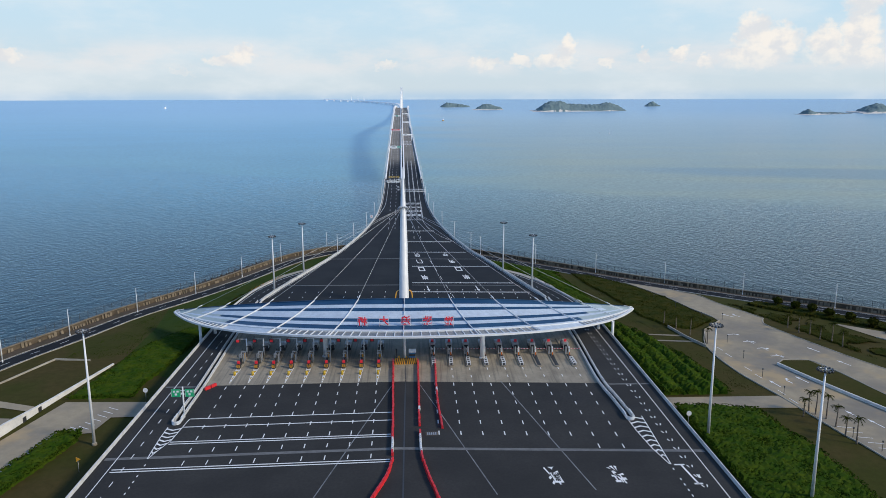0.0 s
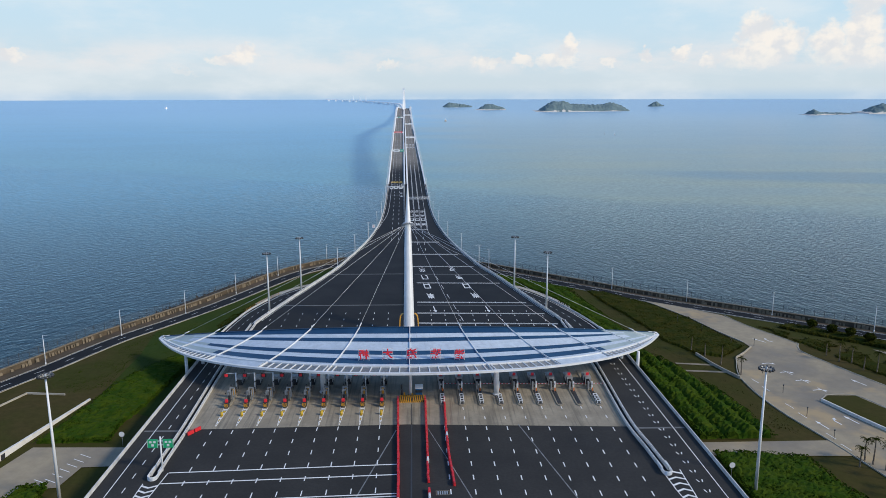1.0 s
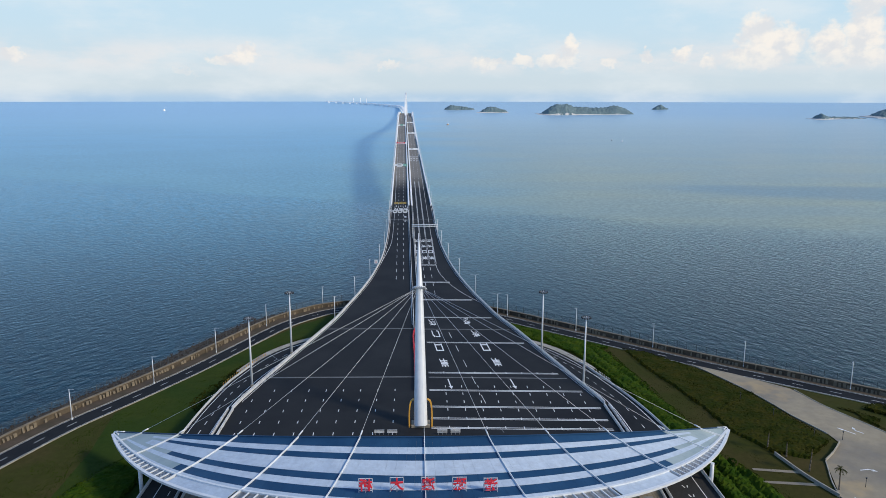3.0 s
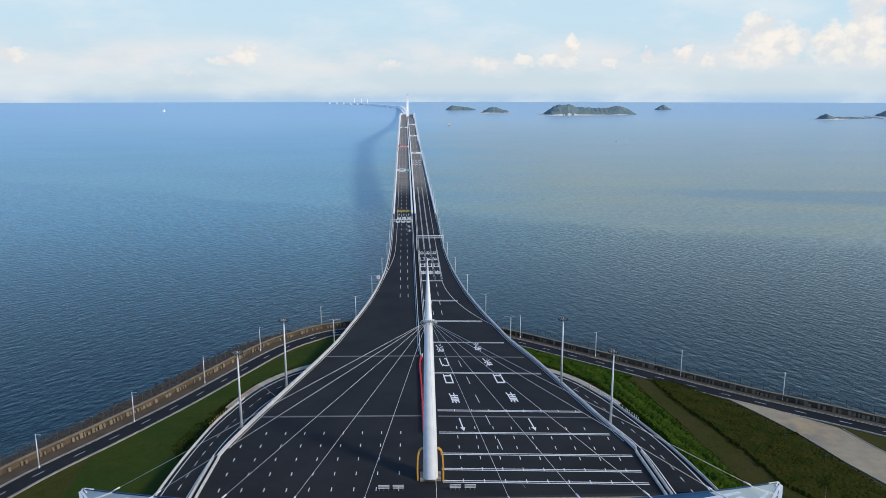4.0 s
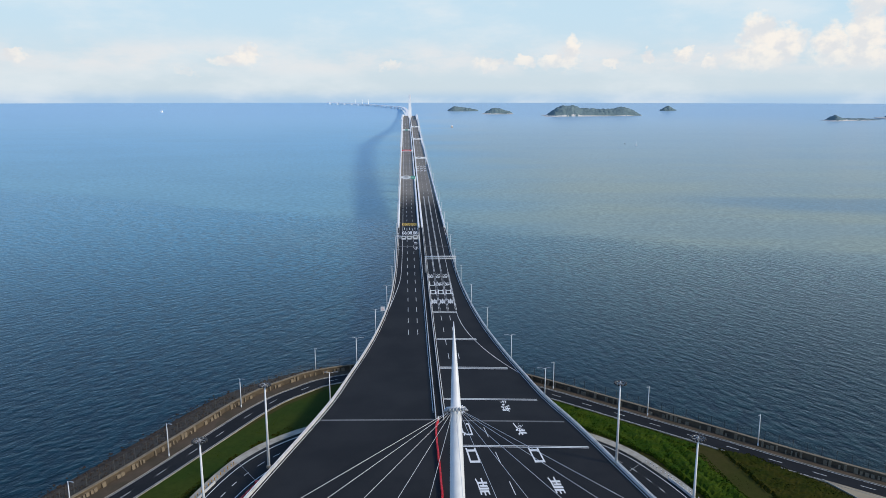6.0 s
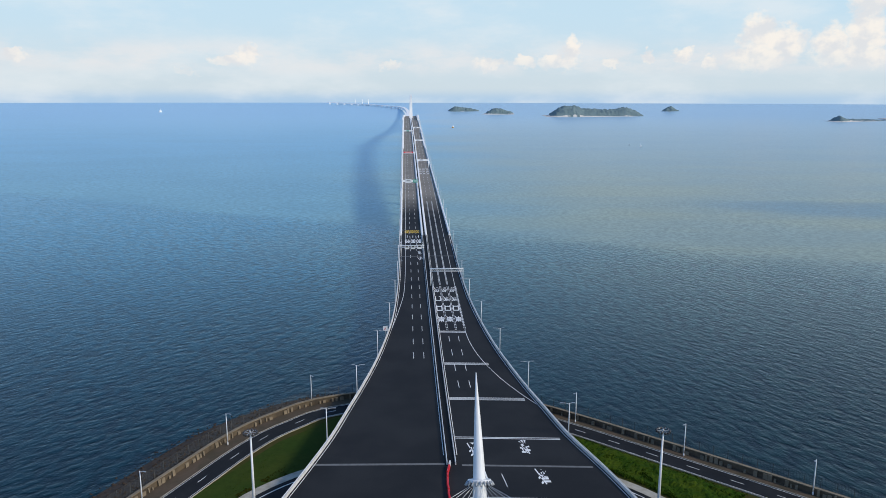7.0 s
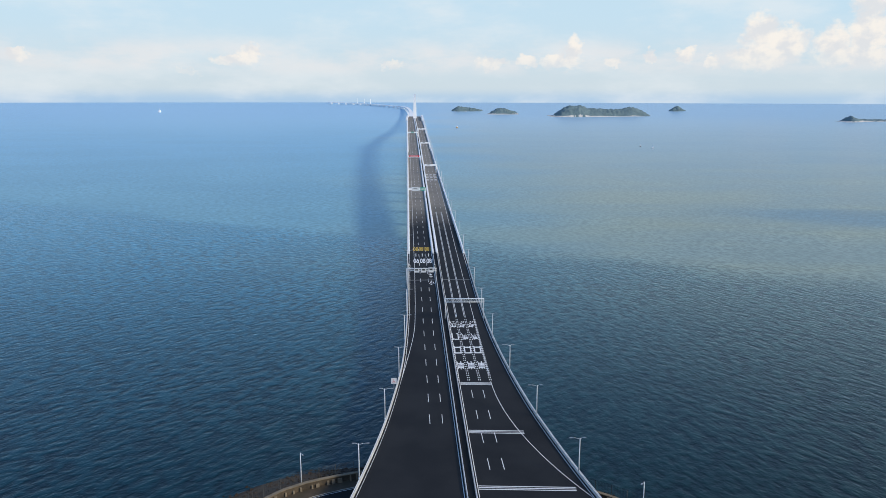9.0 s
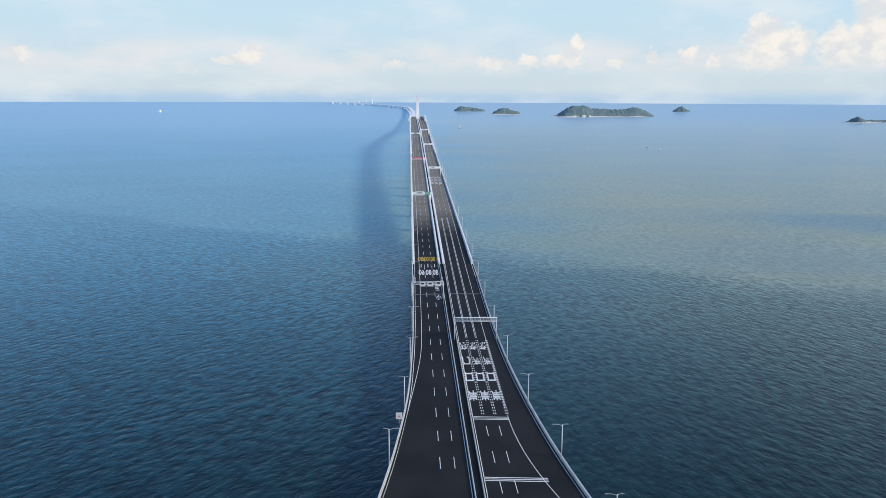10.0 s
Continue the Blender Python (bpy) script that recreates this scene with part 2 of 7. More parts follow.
# sea: blue water with silt-green drifts and wind ripples
sea_m = bpy.data.materials.new("sea_water")
sea_m.use_nodes = True
st = sea_m.node_tree
sb = st.nodes["Principled BSDF"]
s_co = st.nodes.new("ShaderNodeTexCoord").outputs["Object"]
s_sep = st.nodes.new("ShaderNodeSeparateXYZ")
link(st, s_co, s_sep.inputs[0])
s_x, s_y = s_sep.outputs[0], s_sep.outputs[1]
s_map = st.nodes.new("ShaderNodeMapping")
s_map.inputs["Scale"].default_value = (0.55, 1.3, 1.0)
s_map.inputs["Rotation"].default_value = (0, 0, radians(-12))
link(st, s_co, s_map.inputs[0])
# cloud-shadow edge painted across the bay: darker ripples this side, smooth paler water beyond
shade_edge = calc(st, "ADD", calc(st, "ADD", s_y, calc(st, "MULTIPLY", s_x, 0.526)), calc(st, "MULTIPLY", calc(st, "SUBTRACT", fog(st, s_map.outputs[0], 0.006, 5.0, 0.6), 0.5), 150.0))
beyond = smooth(st, shade_edge, 580.0, 650.0)
drift = fog(st, s_map.outputs[0], 0.0020, 4.0, 0.5)
silt_side = smooth(st, calc(st, "ADD", s_x, calc(st, "MULTIPLY", calc(st, "SUBTRACT", drift, 0.5), 500.0)), -170.0, 230.0)
# a bluer tongue inside the silty water
tongue_x = calc(st, "DIVIDE", calc(st, "SUBTRACT", s_x, 600.0), 300.0)
tongue_y = calc(st, "DIVIDE", calc(st, "SUBTRACT", calc(st, "ADD", s_y, calc(st, "MULTIPLY", s_x, 0.25)), 835.0), 75.0)
tongue = smooth(st, calc(st, "ADD", calc(st, "ADD", calc(st, "MULTIPLY", tongue_x, tongue_x), calc(st, "MULTIPLY", tongue_y, tongue_y)), fog(st, s_map.outputs[0], 0.012, 4.0)), 0.9, 1.9, 1.0, 0.0)
# light growing with distance painted in: dark inshore, paler far out
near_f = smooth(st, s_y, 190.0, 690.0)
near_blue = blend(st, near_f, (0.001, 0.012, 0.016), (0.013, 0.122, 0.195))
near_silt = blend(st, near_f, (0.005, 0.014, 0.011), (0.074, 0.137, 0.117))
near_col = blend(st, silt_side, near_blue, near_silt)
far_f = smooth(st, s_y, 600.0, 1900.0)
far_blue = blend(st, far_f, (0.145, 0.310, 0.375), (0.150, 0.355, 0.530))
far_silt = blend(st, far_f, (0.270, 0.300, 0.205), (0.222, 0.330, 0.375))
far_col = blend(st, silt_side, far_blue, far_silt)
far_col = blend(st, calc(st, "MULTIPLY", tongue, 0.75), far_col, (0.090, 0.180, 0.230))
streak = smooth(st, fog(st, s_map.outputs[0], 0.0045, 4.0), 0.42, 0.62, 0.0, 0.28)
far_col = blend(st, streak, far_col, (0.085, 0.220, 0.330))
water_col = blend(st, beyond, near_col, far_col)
# haze painted into the water colour towards the horizon
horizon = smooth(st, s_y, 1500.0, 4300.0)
link(st, calc(st, "ADD", calc(st, "MULTIPLY", beyond, 0.30), 0.16), sb.inputs["Roughness"])
sb.inputs["IOR"].default_value = 1.14
sb.inputs["Specular IOR Level"].default_value = 0.0


def waves(angle, scale, detail, longer):
    """Ripple noise drawn out along crests that run at the given angle."""
    m = st.nodes.new("ShaderNodeMapping")
    m.vector_type = "TEXTURE"
    m.inputs["Scale"].default_value = (longer, 0.95, 1.0)
    m.inputs["Rotation"].default_value = (0, 0, radians(angle))
    link(st, s_co, m.inputs[0])
    return fog(st, m.outputs[0], scale, detail, 0.55)


def lerp_val(f, a, b):
    return calc(st, "ADD", calc(st, "MULTIPLY", a, calc(st, "SUBTRACT", 1.0, f)), calc(st, "MULTIPLY", b, f))


wave_side = smooth(st, s_x, -60.0, 160.0)
chop = lerp_val(wave_side, waves(52, 0.34, 4.0, 1.7), waves(-68, 0.34, 4.0, 1.7))
cross = lerp_val(wave_side, waves(34, 0.26, 3.0, 1.6), waves(-52, 0.26, 3.0, 1.6))
surface = calc(st, "ADD", calc(st, "MULTIPLY", chop, 0.62), calc(st, "MULTIPLY", cross, 0.38))
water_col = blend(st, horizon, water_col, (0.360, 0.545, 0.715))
# light on crests and shade in troughs painted into colour; gusts vary its strength
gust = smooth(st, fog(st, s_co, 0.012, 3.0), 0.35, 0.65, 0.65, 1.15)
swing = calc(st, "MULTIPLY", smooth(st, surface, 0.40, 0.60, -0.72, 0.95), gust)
crest_light = calc(st, "ADD", 1.0, calc(st, "MULTIPLY", swing, calc(st, "SUBTRACT", 1.0, calc(st, "MULTIPLY", beyond, 0.68))))
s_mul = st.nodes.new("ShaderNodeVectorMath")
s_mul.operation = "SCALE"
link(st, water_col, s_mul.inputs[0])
link(st, crest_light, s_mul.inputs[3])
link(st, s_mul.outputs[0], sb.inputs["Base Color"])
s_bump = st.nodes.new("ShaderNodeBump")
s_bump.inputs["Distance"].default_value = 0.8
link(st, surface, s_bump.inputs["Height"])
link(st, calc(st, "SUBTRACT", 1.0, calc(st, "MULTIPLY", beyond, 0.75)), s_bump.inputs["Strength"])
link(st, s_bump.outputs[0], sb.inputs["Normal"])
s_gloss = st.nodes.new("ShaderNodeBsdfGlossy")
s_gloss.inputs["Roughness"].default_value = 0.30
link(st, blend(st, silt_side, (0.78, 0.95, 1.0), (0.98, 0.99, 0.92)), s_gloss.inputs["Color"])
link(st, s_bump.outputs[0], s_gloss.inputs["Normal"])
s_fres = st.nodes.new("ShaderNodeFresnel")
s_fres.inputs["IOR"].default_value = 1.33
link(st, s_bump.outputs[0], s_fres.inputs["Normal"])
s_mix = st.nodes.new("ShaderNodeMixShader")
link(st, calc(st, "MULTIPLY", s_fres.outputs[0], calc(st, "SUBTRACT", 1.0, calc(st, "MULTIPLY", beyond, 0.30))), s_mix.inputs[0])
link(st, sb.outputs[0], s_mix.inputs[1])
link(st, s_gloss.outputs[0], s_mix.inputs[2])
link(st, s_mix.outputs[0], st.nodes["Material Output"].inputs[0])
M["sea"] = sea_m


# ---- mesh helpers ----
def part(name, bm, mat, parent=None, label="", smooth_faces=False):
    """Links a bmesh as one mesh object, under a thing or alone."""
    me = bpy.data.meshes.new(name)
    if smooth_faces:
        for f in bm.faces:
            f.smooth = True
    bm.to_mesh(me)
    bm.free()
    for one in (mat if isinstance(mat, (list, tuple)) else [mat]):
        me.materials.append(one)
    ob = new(name, me)
    if parent is not None:
        ob.parent = parent
    if label:
        ob["label"] = label
    return ob


def thing(name, label, category, at=(0, 0, 0), turn=0.0, group="", kind=""):
    ob = new(name)
    ob.matrix_basis = pose(*at, 0, 0, turn)
    ob.empty_display_size = 0.2
    return tagged(ob, label, category, group, kind)


def shell(name, bm, mat, label, category, kind="structure"):
    return tagged(part(name, bm, mat), label, category, "", kind)


def box(bm, x0, x1, y0, y1, z0, z1, mi=0):
    v = [bm.verts.new(p) for p in ((x0, y0, z0), (x1, y0, z0), (x1, y1, z0), (x0, y1, z0), (x0, y0, z1), (x1, y0, z1), (x1, y1, z1), (x0, y1, z1))]
    for q in ((3, 2, 1, 0), (4, 5, 6, 7), (0, 1, 5, 4), (1, 2, 6, 5), (2, 3, 7, 6), (3, 0, 4, 7)):
        bm.faces.new([v[i] for i in q]).material_index = mi


def tube(bm, p0, p1, r0, r1=None, seg=8, mi=0, caps=True):
    r1 = r0 if r1 is None else r1
    p0, p1 = Vector(p0), Vector(p1)
    q = (p1 - p0).to_track_quat("Z", "Y").to_matrix()
    rings = []
    for p, r in ((p0, r0), (p1, r1)):
        rings.append([bm.verts.new(p + q @ Vector((r * math.cos(2 * math.pi * i / seg), r * math.sin(2 * math.pi * i / seg), 0))) for i in range(seg)])
    for i in range(seg):
        j = (i + 1) % seg
        f = bm.faces.new((rings[0][i], rings[0][j], rings[1][j], rings[1][i]))
        f.material_index, f.smooth = mi, seg > 5
    if caps:
        bm.faces.new(rings[0][::-1]).material_index = mi
        bm.faces.new(rings[1]).material_index = mi


def beam(bm, p0, p1, w, h, mi=0):
    """Box girder from p0 to p1, w wide, h high, top at the points."""
    p0, p1 = Vector(p0), Vector(p1)
    d = (p1 - p0).normalized()
    s = d.cross(Vector((0, 0, 1)))
    s = (s.normalized() if s.length > 1e-4 else Vector((1, 0, 0))) * (w / 2)
    up = s.cross(d).normalized() * h
    v = [bm.verts.new(p + a * s + b * up) for p in (p0, p1) for a, b in ((-1, 0), (1, 0), (1, -1), (-1, -1))]
    for q in ((0, 1, 2, 3), (7, 6, 5, 4), (0, 4, 5, 1), (1, 5, 6, 2), (2, 6, 7, 3), (3, 7, 4, 0)):
        bm.faces.new([v[i] for i in q]).material_index = mi


def slab(bm, outline, z0, z1, mi=0):
    """Prism over a plan outline; z0 and z1 are numbers or functions of (x, y)."""
    fz = lambda z, p: z(*p) if callable(z) else z
    top = [bm.verts.new((x, y, fz(z1, (x, y)))) for x, y in outline]
    low = [bm.verts.new((x, y, fz(z0, (x, y)))) for x, y in outline]
    bm.faces.new(top).material_index = mi
    bm.faces.new(low[::-1]).material_index = mi
    n = len(outline)
    for i in range(n):
        j = (i + 1) % n
        bm.faces.new((low[i], low[j], top[j], top[i])).material_index = mi


def band(bm, a, b, mi=0):
    """Sheet between two lines of points."""
    va, vb = [bm.verts.new(p) for p in a], [bm.verts.new(p) for p in b]
    for i in range(len(a) - 1):
        bm.faces.new((va[i], va[i + 1], vb[i + 1], vb[i])).material_index = mi


def sweep(bm, path, profile, mi=0):
    """A profile of (offset to the left, height) carried along a path of points, closed into a bar."""
    rings = []
    n = len(path)
    for i in range(n):
        p = Vector(path[i])
        d = Vector(path[min(i + 1, n - 1)]) - Vector(path[max(i - 1, 0)])
        s = Vector((-d.y, d.x, 0)).normalized()
        rings.append([bm.verts.new(p + s * o + Vector((0, 0, h))) for o, h in profile])
    k = len(profile)
    for i in range(n - 1):
        for j in range(k):
            m = (j + 1) % k
            bm.faces.new((rings[i][j], rings[i][m], rings[i + 1][m], rings[i + 1][j])).material_index = mi
    bm.faces.new(rings[0]).material_index = mi
    bm.faces.new(rings[-1][::-1]).material_index = mi


def spline(points, step=4.0):
    """Catmull-Rom line through points, about one point every step metres."""
    pts = [Vector(p) for p in points]
    pts = [2 * pts[0] - pts[1]] + pts + [2 * pts[-1] - pts[-2]]
    out = []
    for i in range(1, len(pts) - 2):
        a, b, c, d = pts[i - 1:i + 3]
        n = max(1, int((c - b).length / step))
        for k in range(n):
            t = k / n
            out.append(0.5 * (2 * b + (c - a) * t + (2 * a - 5 * b + 4 * c - d) * t * t + (3 * b - a - 3 * c + d) * t ** 3))
    out.append(pts[-2])
    return out


def offset(path, o):
    """The path moved o metres to its left."""
    out = []
    for i, p in enumerate(path):
        d = path[min(i + 1, len(path) - 1)] - path[max(i - 1, 0)]
        out.append(p + Vector((-d.y, d.x, 0)).normalized() * o)
    return out


def lerp_table(rows, v):
    """Value from rows of (key, value, ...) at key v, straight between rows."""
    if v <= rows[0][0]:
        return rows[0][1]
    for (k0, a, *_), (k1, b, *_) in zip(rows, rows[1:]):
        if v <= k1:
            return a + (b - a) * (v - k0) / (k1 - k0)
    return rows[-1][1]


def ease(v, lo, hi):
    t = min(1.0, max(0.0, (v - lo) / (hi - lo)))
    return t * t * (3 - 2 * t)

# ---- plan ----
SEA = -11.0                            # sea level; the plaza is at 0
SKEW = 0.02                            # cross lines of the plaza run slightly off square


def K(x, y, z=0.0):
    return Vector((x, y - SKEW * x, z))


def shear(bm):
    for v in bm.verts:
        v.co.y -= SKEW * v.co.x
    return bm


def land_z(x, y):
    return -5.2 - 2.0 * ease(y, 60, 150)


# centre line of the shore road, round the head of the reclaimed land
SHORE = spline([(-245, -420, 0), (-205, -200, 0), (-178, -100, 0), (-158, -35, 0), (-145.5, 5, 0), (-137, 30, 0), (-126.4, 54, 0), (-115.6, 83, 0),
                (-105.6, 104, 0), (-96, 124.5, 0), (-88, 142.3, 0), (-75.4, 171.5, 0), (-67.4, 189.7, 0), (-60.5, 202, 0), (-52.9, 211, 0), (-43.7, 219.6, 0),
                (-22, 227, 0), (4, 226, 0), (26, 216.5, 0), (43.4, 203, 0), (62.8, 185.5, 0), (82.6, 167.5, 0), (102, 149.5, 0), (121, 132, 0), (142, 113.5, 0),
                (165, 92.5, 0), (187.6, 73.5, 0), (220, 45, 0), (260, 8, 0), (325, -60, 0), (440, -180, 0), (640, -420, 0)], 4.0)
for p in SHORE:
    p.z = land_z(p.x, p.y)

# road edge lines beyond the canopy: y, left x, right x
EDGE = [(58, -62.3, 62.5), (81, -61.7, 61.8), (104, -57, 56.5), (130, -50.6, 50.4), (160, -43.0, 43.4), (184, -37.5, 36.8), (205, -34.0, 32.8), (221, -31.2, 29.7),
        (245, -27.4, 25.6), (268, -24.6, 22.2), (300, -21.8, 18.8), (335, -20.7, 16.3), (370, -20.4, 15.0), (405, -20.6, 14.3), (440, -20.9, 13.9)]
PROFILE = [(120, 0), (180, 0.0), (215, 0.1), (245, 0.7), (283, 1.9), (350, 4.4), (401, 6.6), (500, 11.5), (600, 16.8), (850, 29.8), (1100, 41.3),
           (1340, 50.6), (1550, 56.0), (1700, 57.8), (1850, 57.2), (2000, 54.0), (2200, 47.5), (2420, 40.5)]
EL = spline([(y, l, 0) for y, l, r in EDGE], 6.0)
ER = spline([(y, r, 0) for y, l, r in EDGE], 6.0)
PZ = spline([(y, z, 0) for y, z in PROFILE], 10.0)
EL, ER, PZ = ([(v.x, v.y) for v in line] for line in (EL, ER, PZ))

# half width of the eastern carriageway further out
EAST = [(440, 18.3), (520, 17.9), (700, 16.6), (900, 15.3), (1150, 14.8), (1450, 15.8), (1700, 16.5), (2500, 16.5)]


def axis_x(y):
    return -0.0135 * max(0.0, y - 115)


def deck_z(y):
    return lerp_table(PZ, y) if y > 150 else 0.0


def edge(y, side):
    """x of the left (-1) or right (1) road edge at y."""
    if y < 440:
        return lerp_table(EL if side < 0 else ER, y)
    return axis_x(y) + (-16.5 if side < 0 else lerp_table(EAST, y))


# ---- sea ----
bm = bmesh.new()
radii = [30] + [60 * 1.14 ** i for i in range(33)]
radii = [r for r in radii if r < 4690] + [4700]
rings = []
for r in radii:
    rise = 80 * max(0.0, (r - 1200) / 3500) ** 5
    rings.append([bm.verts.new((r * math.sin(a * math.pi / 60), 60 + r * math.cos(a * math.pi / 60), SEA + rise)) for a in range(120)])
bm.faces.new(rings[0][::-1])
for ra, rb in zip(rings, rings[1:]):
    for i in range(120):
        j = (i + 1) % 120
        f = bm.faces.new((ra[i], ra[j], rb[j], rb[i]))
        f.smooth = True
for f in bm.faces:
    f.normal_update()
    if f.normal.z < 0:
        f.normal_flip()
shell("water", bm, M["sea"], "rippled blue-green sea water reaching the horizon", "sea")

side_way = [q - p for p, q in zip(SHORE, offset(SHORE, 1.0))]


def seaward(i, o, z=None):
    """Point beside the shore road, o metres out; the western apron is wider, the eastern verge narrower."""
    p = SHORE[i]
    west = 1.0 - ease(p.x, -70, 10)
    q = p + side_way[i] * (o * (1.0 + 0.52 * west * max(0.0, o - 10.2) / 12.0) - 2.0 * (1.0 - west) * min(1.0, max(0.0, o - 5.0) / 3.0))
    q.z = land_z(p.x, p.y) if z is None else z
    return q


def shore_line(o):
    return [seaward(i, o) for i in range(len(SHORE))]


# ---- reclaimed land ----
bm = bmesh.new()
outer = shore_line(10.2)
rows = []
for p in outer:
    q = Vector((0, min(p.y - 25, 190), 0))
    row = []
    for k in range(25):
        v = p.lerp(q, k / 24)
        row.append(bm.verts.new((v.x, v.y, land_z(v.x, v.y) - 0.15 + 0.05 * noise.noise(v * 0.1))))
    rows.append(row)
for ra, rb in zip(rows, rows[1:]):
    for k in range(24):
        bm.faces.new((ra[k], rb[k], rb[k + 1], ra[k + 1]))
bmesh.ops.recalc_face_normals(bm, faces=bm.faces)
shell("ground", bm, M["grass"], "dry grass and bare soil of the reclaimed land", "ground")

# sloping stone revetment down into the sea
bm = bmesh.new()
lines = []
for o, z in ((10.2, None), (13.5, -8.2), (17.0, -10.0), (19.5, SEA + 0.1), (22.0, SEA - 1.5)):
    lines.append([seaward(i, o, land_z(p.x, p.y) - 0.2 if z is None else min(z, land_z(p.x, p.y) - 0.3)) for i, p in enumerate(SHORE)])
for la, lb in zip(lines, lines[1:]):
    band(bm, la, lb)
shell("revetment", bm, M["rock"], "dark rock revetment sloping into the sea", "embankment")

# ---- plaza slab and bridge deck ----
bm = bmesh.new()
bot = -7.0
slab(bm, [(-72.5, -420), (77.0, -420), (77.0, 58), (62.5, 58), (0, 58), (-62.3, 58), (-72.5, 58)], bot, 0.0)
bmesh.ops.triangulate(bm, faces=bm.faces)
shell("plaza", bm, M["asphalt"], "dark asphalt toll plaza", "plaza")

deck_ys = [58 + 6 * i for i in range(64)] + [450 + 25 * i for i in range(79)]
bm = bmesh.new()
la = [Vector((edge(y, -1), y, deck_z(y))) for y in deck_ys]
lm = [Vector((axis_x(y), y, deck_z(y))) for y in deck_ys]
lb = [Vector((edge(y, 1), y, deck_z(y))) for y in deck_ys]
band(bm, lm, la)
band(bm, lb, lm)
bmesh.ops.recalc_face_normals(bm, faces=bm.faces)
for f in bm.faces:
    if f.normal.z < 0:
        f.normal_flip()
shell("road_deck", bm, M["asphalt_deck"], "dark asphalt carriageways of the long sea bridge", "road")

bm = bmesh.new()
sec = [(58, 6.9), (140, 6.9), (156, 2.0), (2400, 2.6)]
prev = None
for y in deck_ys:
    l, r, z, h = edge(y, -1) - 0.45, edge(y, 1) + 0.45, deck_z(y), lerp_table(sec, y)
    w = (r - l) * 0.16 if y > 125 else 0.0
    ring = [bm.verts.new(p) for p in ((l, y, z - 0.03), (l, y, z - 0.5), (l + w, y, z - h), (r - w, y, z - h), (r, y, z - 0.5), (r, y, z - 0.03))]
    if prev:
        for i in range(6):
            bm.faces.new((prev[i], prev[(i + 1) % 6], ring[(i + 1) % 6], ring[i]))
    else:
        bm.faces.new(ring)
    prev = ring
bm.faces.new(prev[::-1])
bmesh.ops.recalc_face_normals(bm, faces=bm.faces)
shell("bridge_girder", bm, M["parapet"], "pale concrete box girder under the bridge road", "bridge")

# side ramps that leave the plaza and dip under the bridge
RAMP_L = ([(-72.6, 57.5), (-71.4, 90.9), (-69.3, 118.8), (-62.1, 150.1), (-47.2, 169.8), (-20.2, 185.7)], [(-62.9, 57.4), (-62.5, 84.3), (-60.6, 103.1), (-54.7, 134), (-41.6, 155.1), (-18.1, 169.6)])
RAMP_R = ([(76.6, 56.9), (72.7, 86.8), (67.7, 117.2), (63.8, 134.7), (56.6, 152.9), (43.9, 167.1), (20.5, 183.4)], [(63.2, 56.9), (62.6, 83.6), (59.5, 101.1), (53.9, 129.4), (46.9, 144.6), (36.8, 158), (18.5, 171.3)])


def ramp_z(y):
    return -5.6 * ease(y, 62, 165)


ramp_lines = []
for side, (po, pi) in ((-1, RAMP_L), (1, RAMP_R)):
    lo = spline([(x, y, 0) for x, y in po], 1.0)
    li = spline([(x, y, 0) for x, y in pi], 1.0)
    pick = lambda line, k: line[min(len(line) - 1, int(k * (len(line) - 1)))].copy()
    lo, li = [pick(lo, k / 40) for k in range(41)], [pick(li, k / 40) for k in range(41)]
    for v in lo + li:
        v.z = ramp_z(v.y)
    ramp_lines.append((side, lo, li))
    bm = bmesh.new()
    band(bm, lo, li)
    low = [[v - Vector((0, 0, 6.0)) for v in line] for line in (lo, li)]
    band(bm, lo, low[0])
    band(bm, low[1], li)
    bmesh.ops.recalc_face_normals(bm, faces=bm.faces)
    for f in bm.faces:
        if abs(f.normal.z) > 0.8 and f.normal.z < 0:
            f.normal_flip()
    shell("ramp", bm, M["asphalt_road"], "asphalt side ramp curving down under the bridge", "road")

# shore road
bm = bmesh.new()
up = Vector((0, 0, 0.06))
band(bm, [p + up for p in offset(SHORE, -3.9)], [p + up for p in offset(SHORE, 3.9)])
for f in bm.faces:
    f.normal_update()
    if f.normal.z < 0:
        f.normal_flip()
shell("shore_road", bm, M["asphalt_road"], "two-lane asphalt road along the shore", "road")
bm = bmesh.new()
band(bm, [p + Vector((0, 0, 0.02)) for p in offset(SHORE, 3.9)], [p + Vector((0, 0, 0.02)) for p in shore_line(9.6)])
for f in bm.faces:
    f.normal_update()
    if f.normal.z < 0:
        f.normal_flip()
shell("verge", bm, M["soil"], "bare brown verge between the shore road and the sea wall", "verge")
for o, w in ((4.0, 0.2), (-4.0, 0.2)):
    bm = bmesh.new()
    sweep(bm, offset(SHORE, o), [(-w / 2, -0.1), (w / 2, -0.1), (w / 2, 0.2), (-w / 2, 0.2)])
    shell("kerb", bm, M["kerb_stone"], "pale concrete kerb of the shore road", "kerb")

# toll area concrete
bm = bmesh.new()
slab(bm, [(-61.2, -13.4), (0, -11.4), (62.2, -14.2), (62.2, 57.5), (-61.2, 57.5)], -0.2, 0.012)
shell("toll_pavement", shear(bm), M["toll_concrete"], "tyre-marked pale concrete paving of the toll lanes", "pavement")

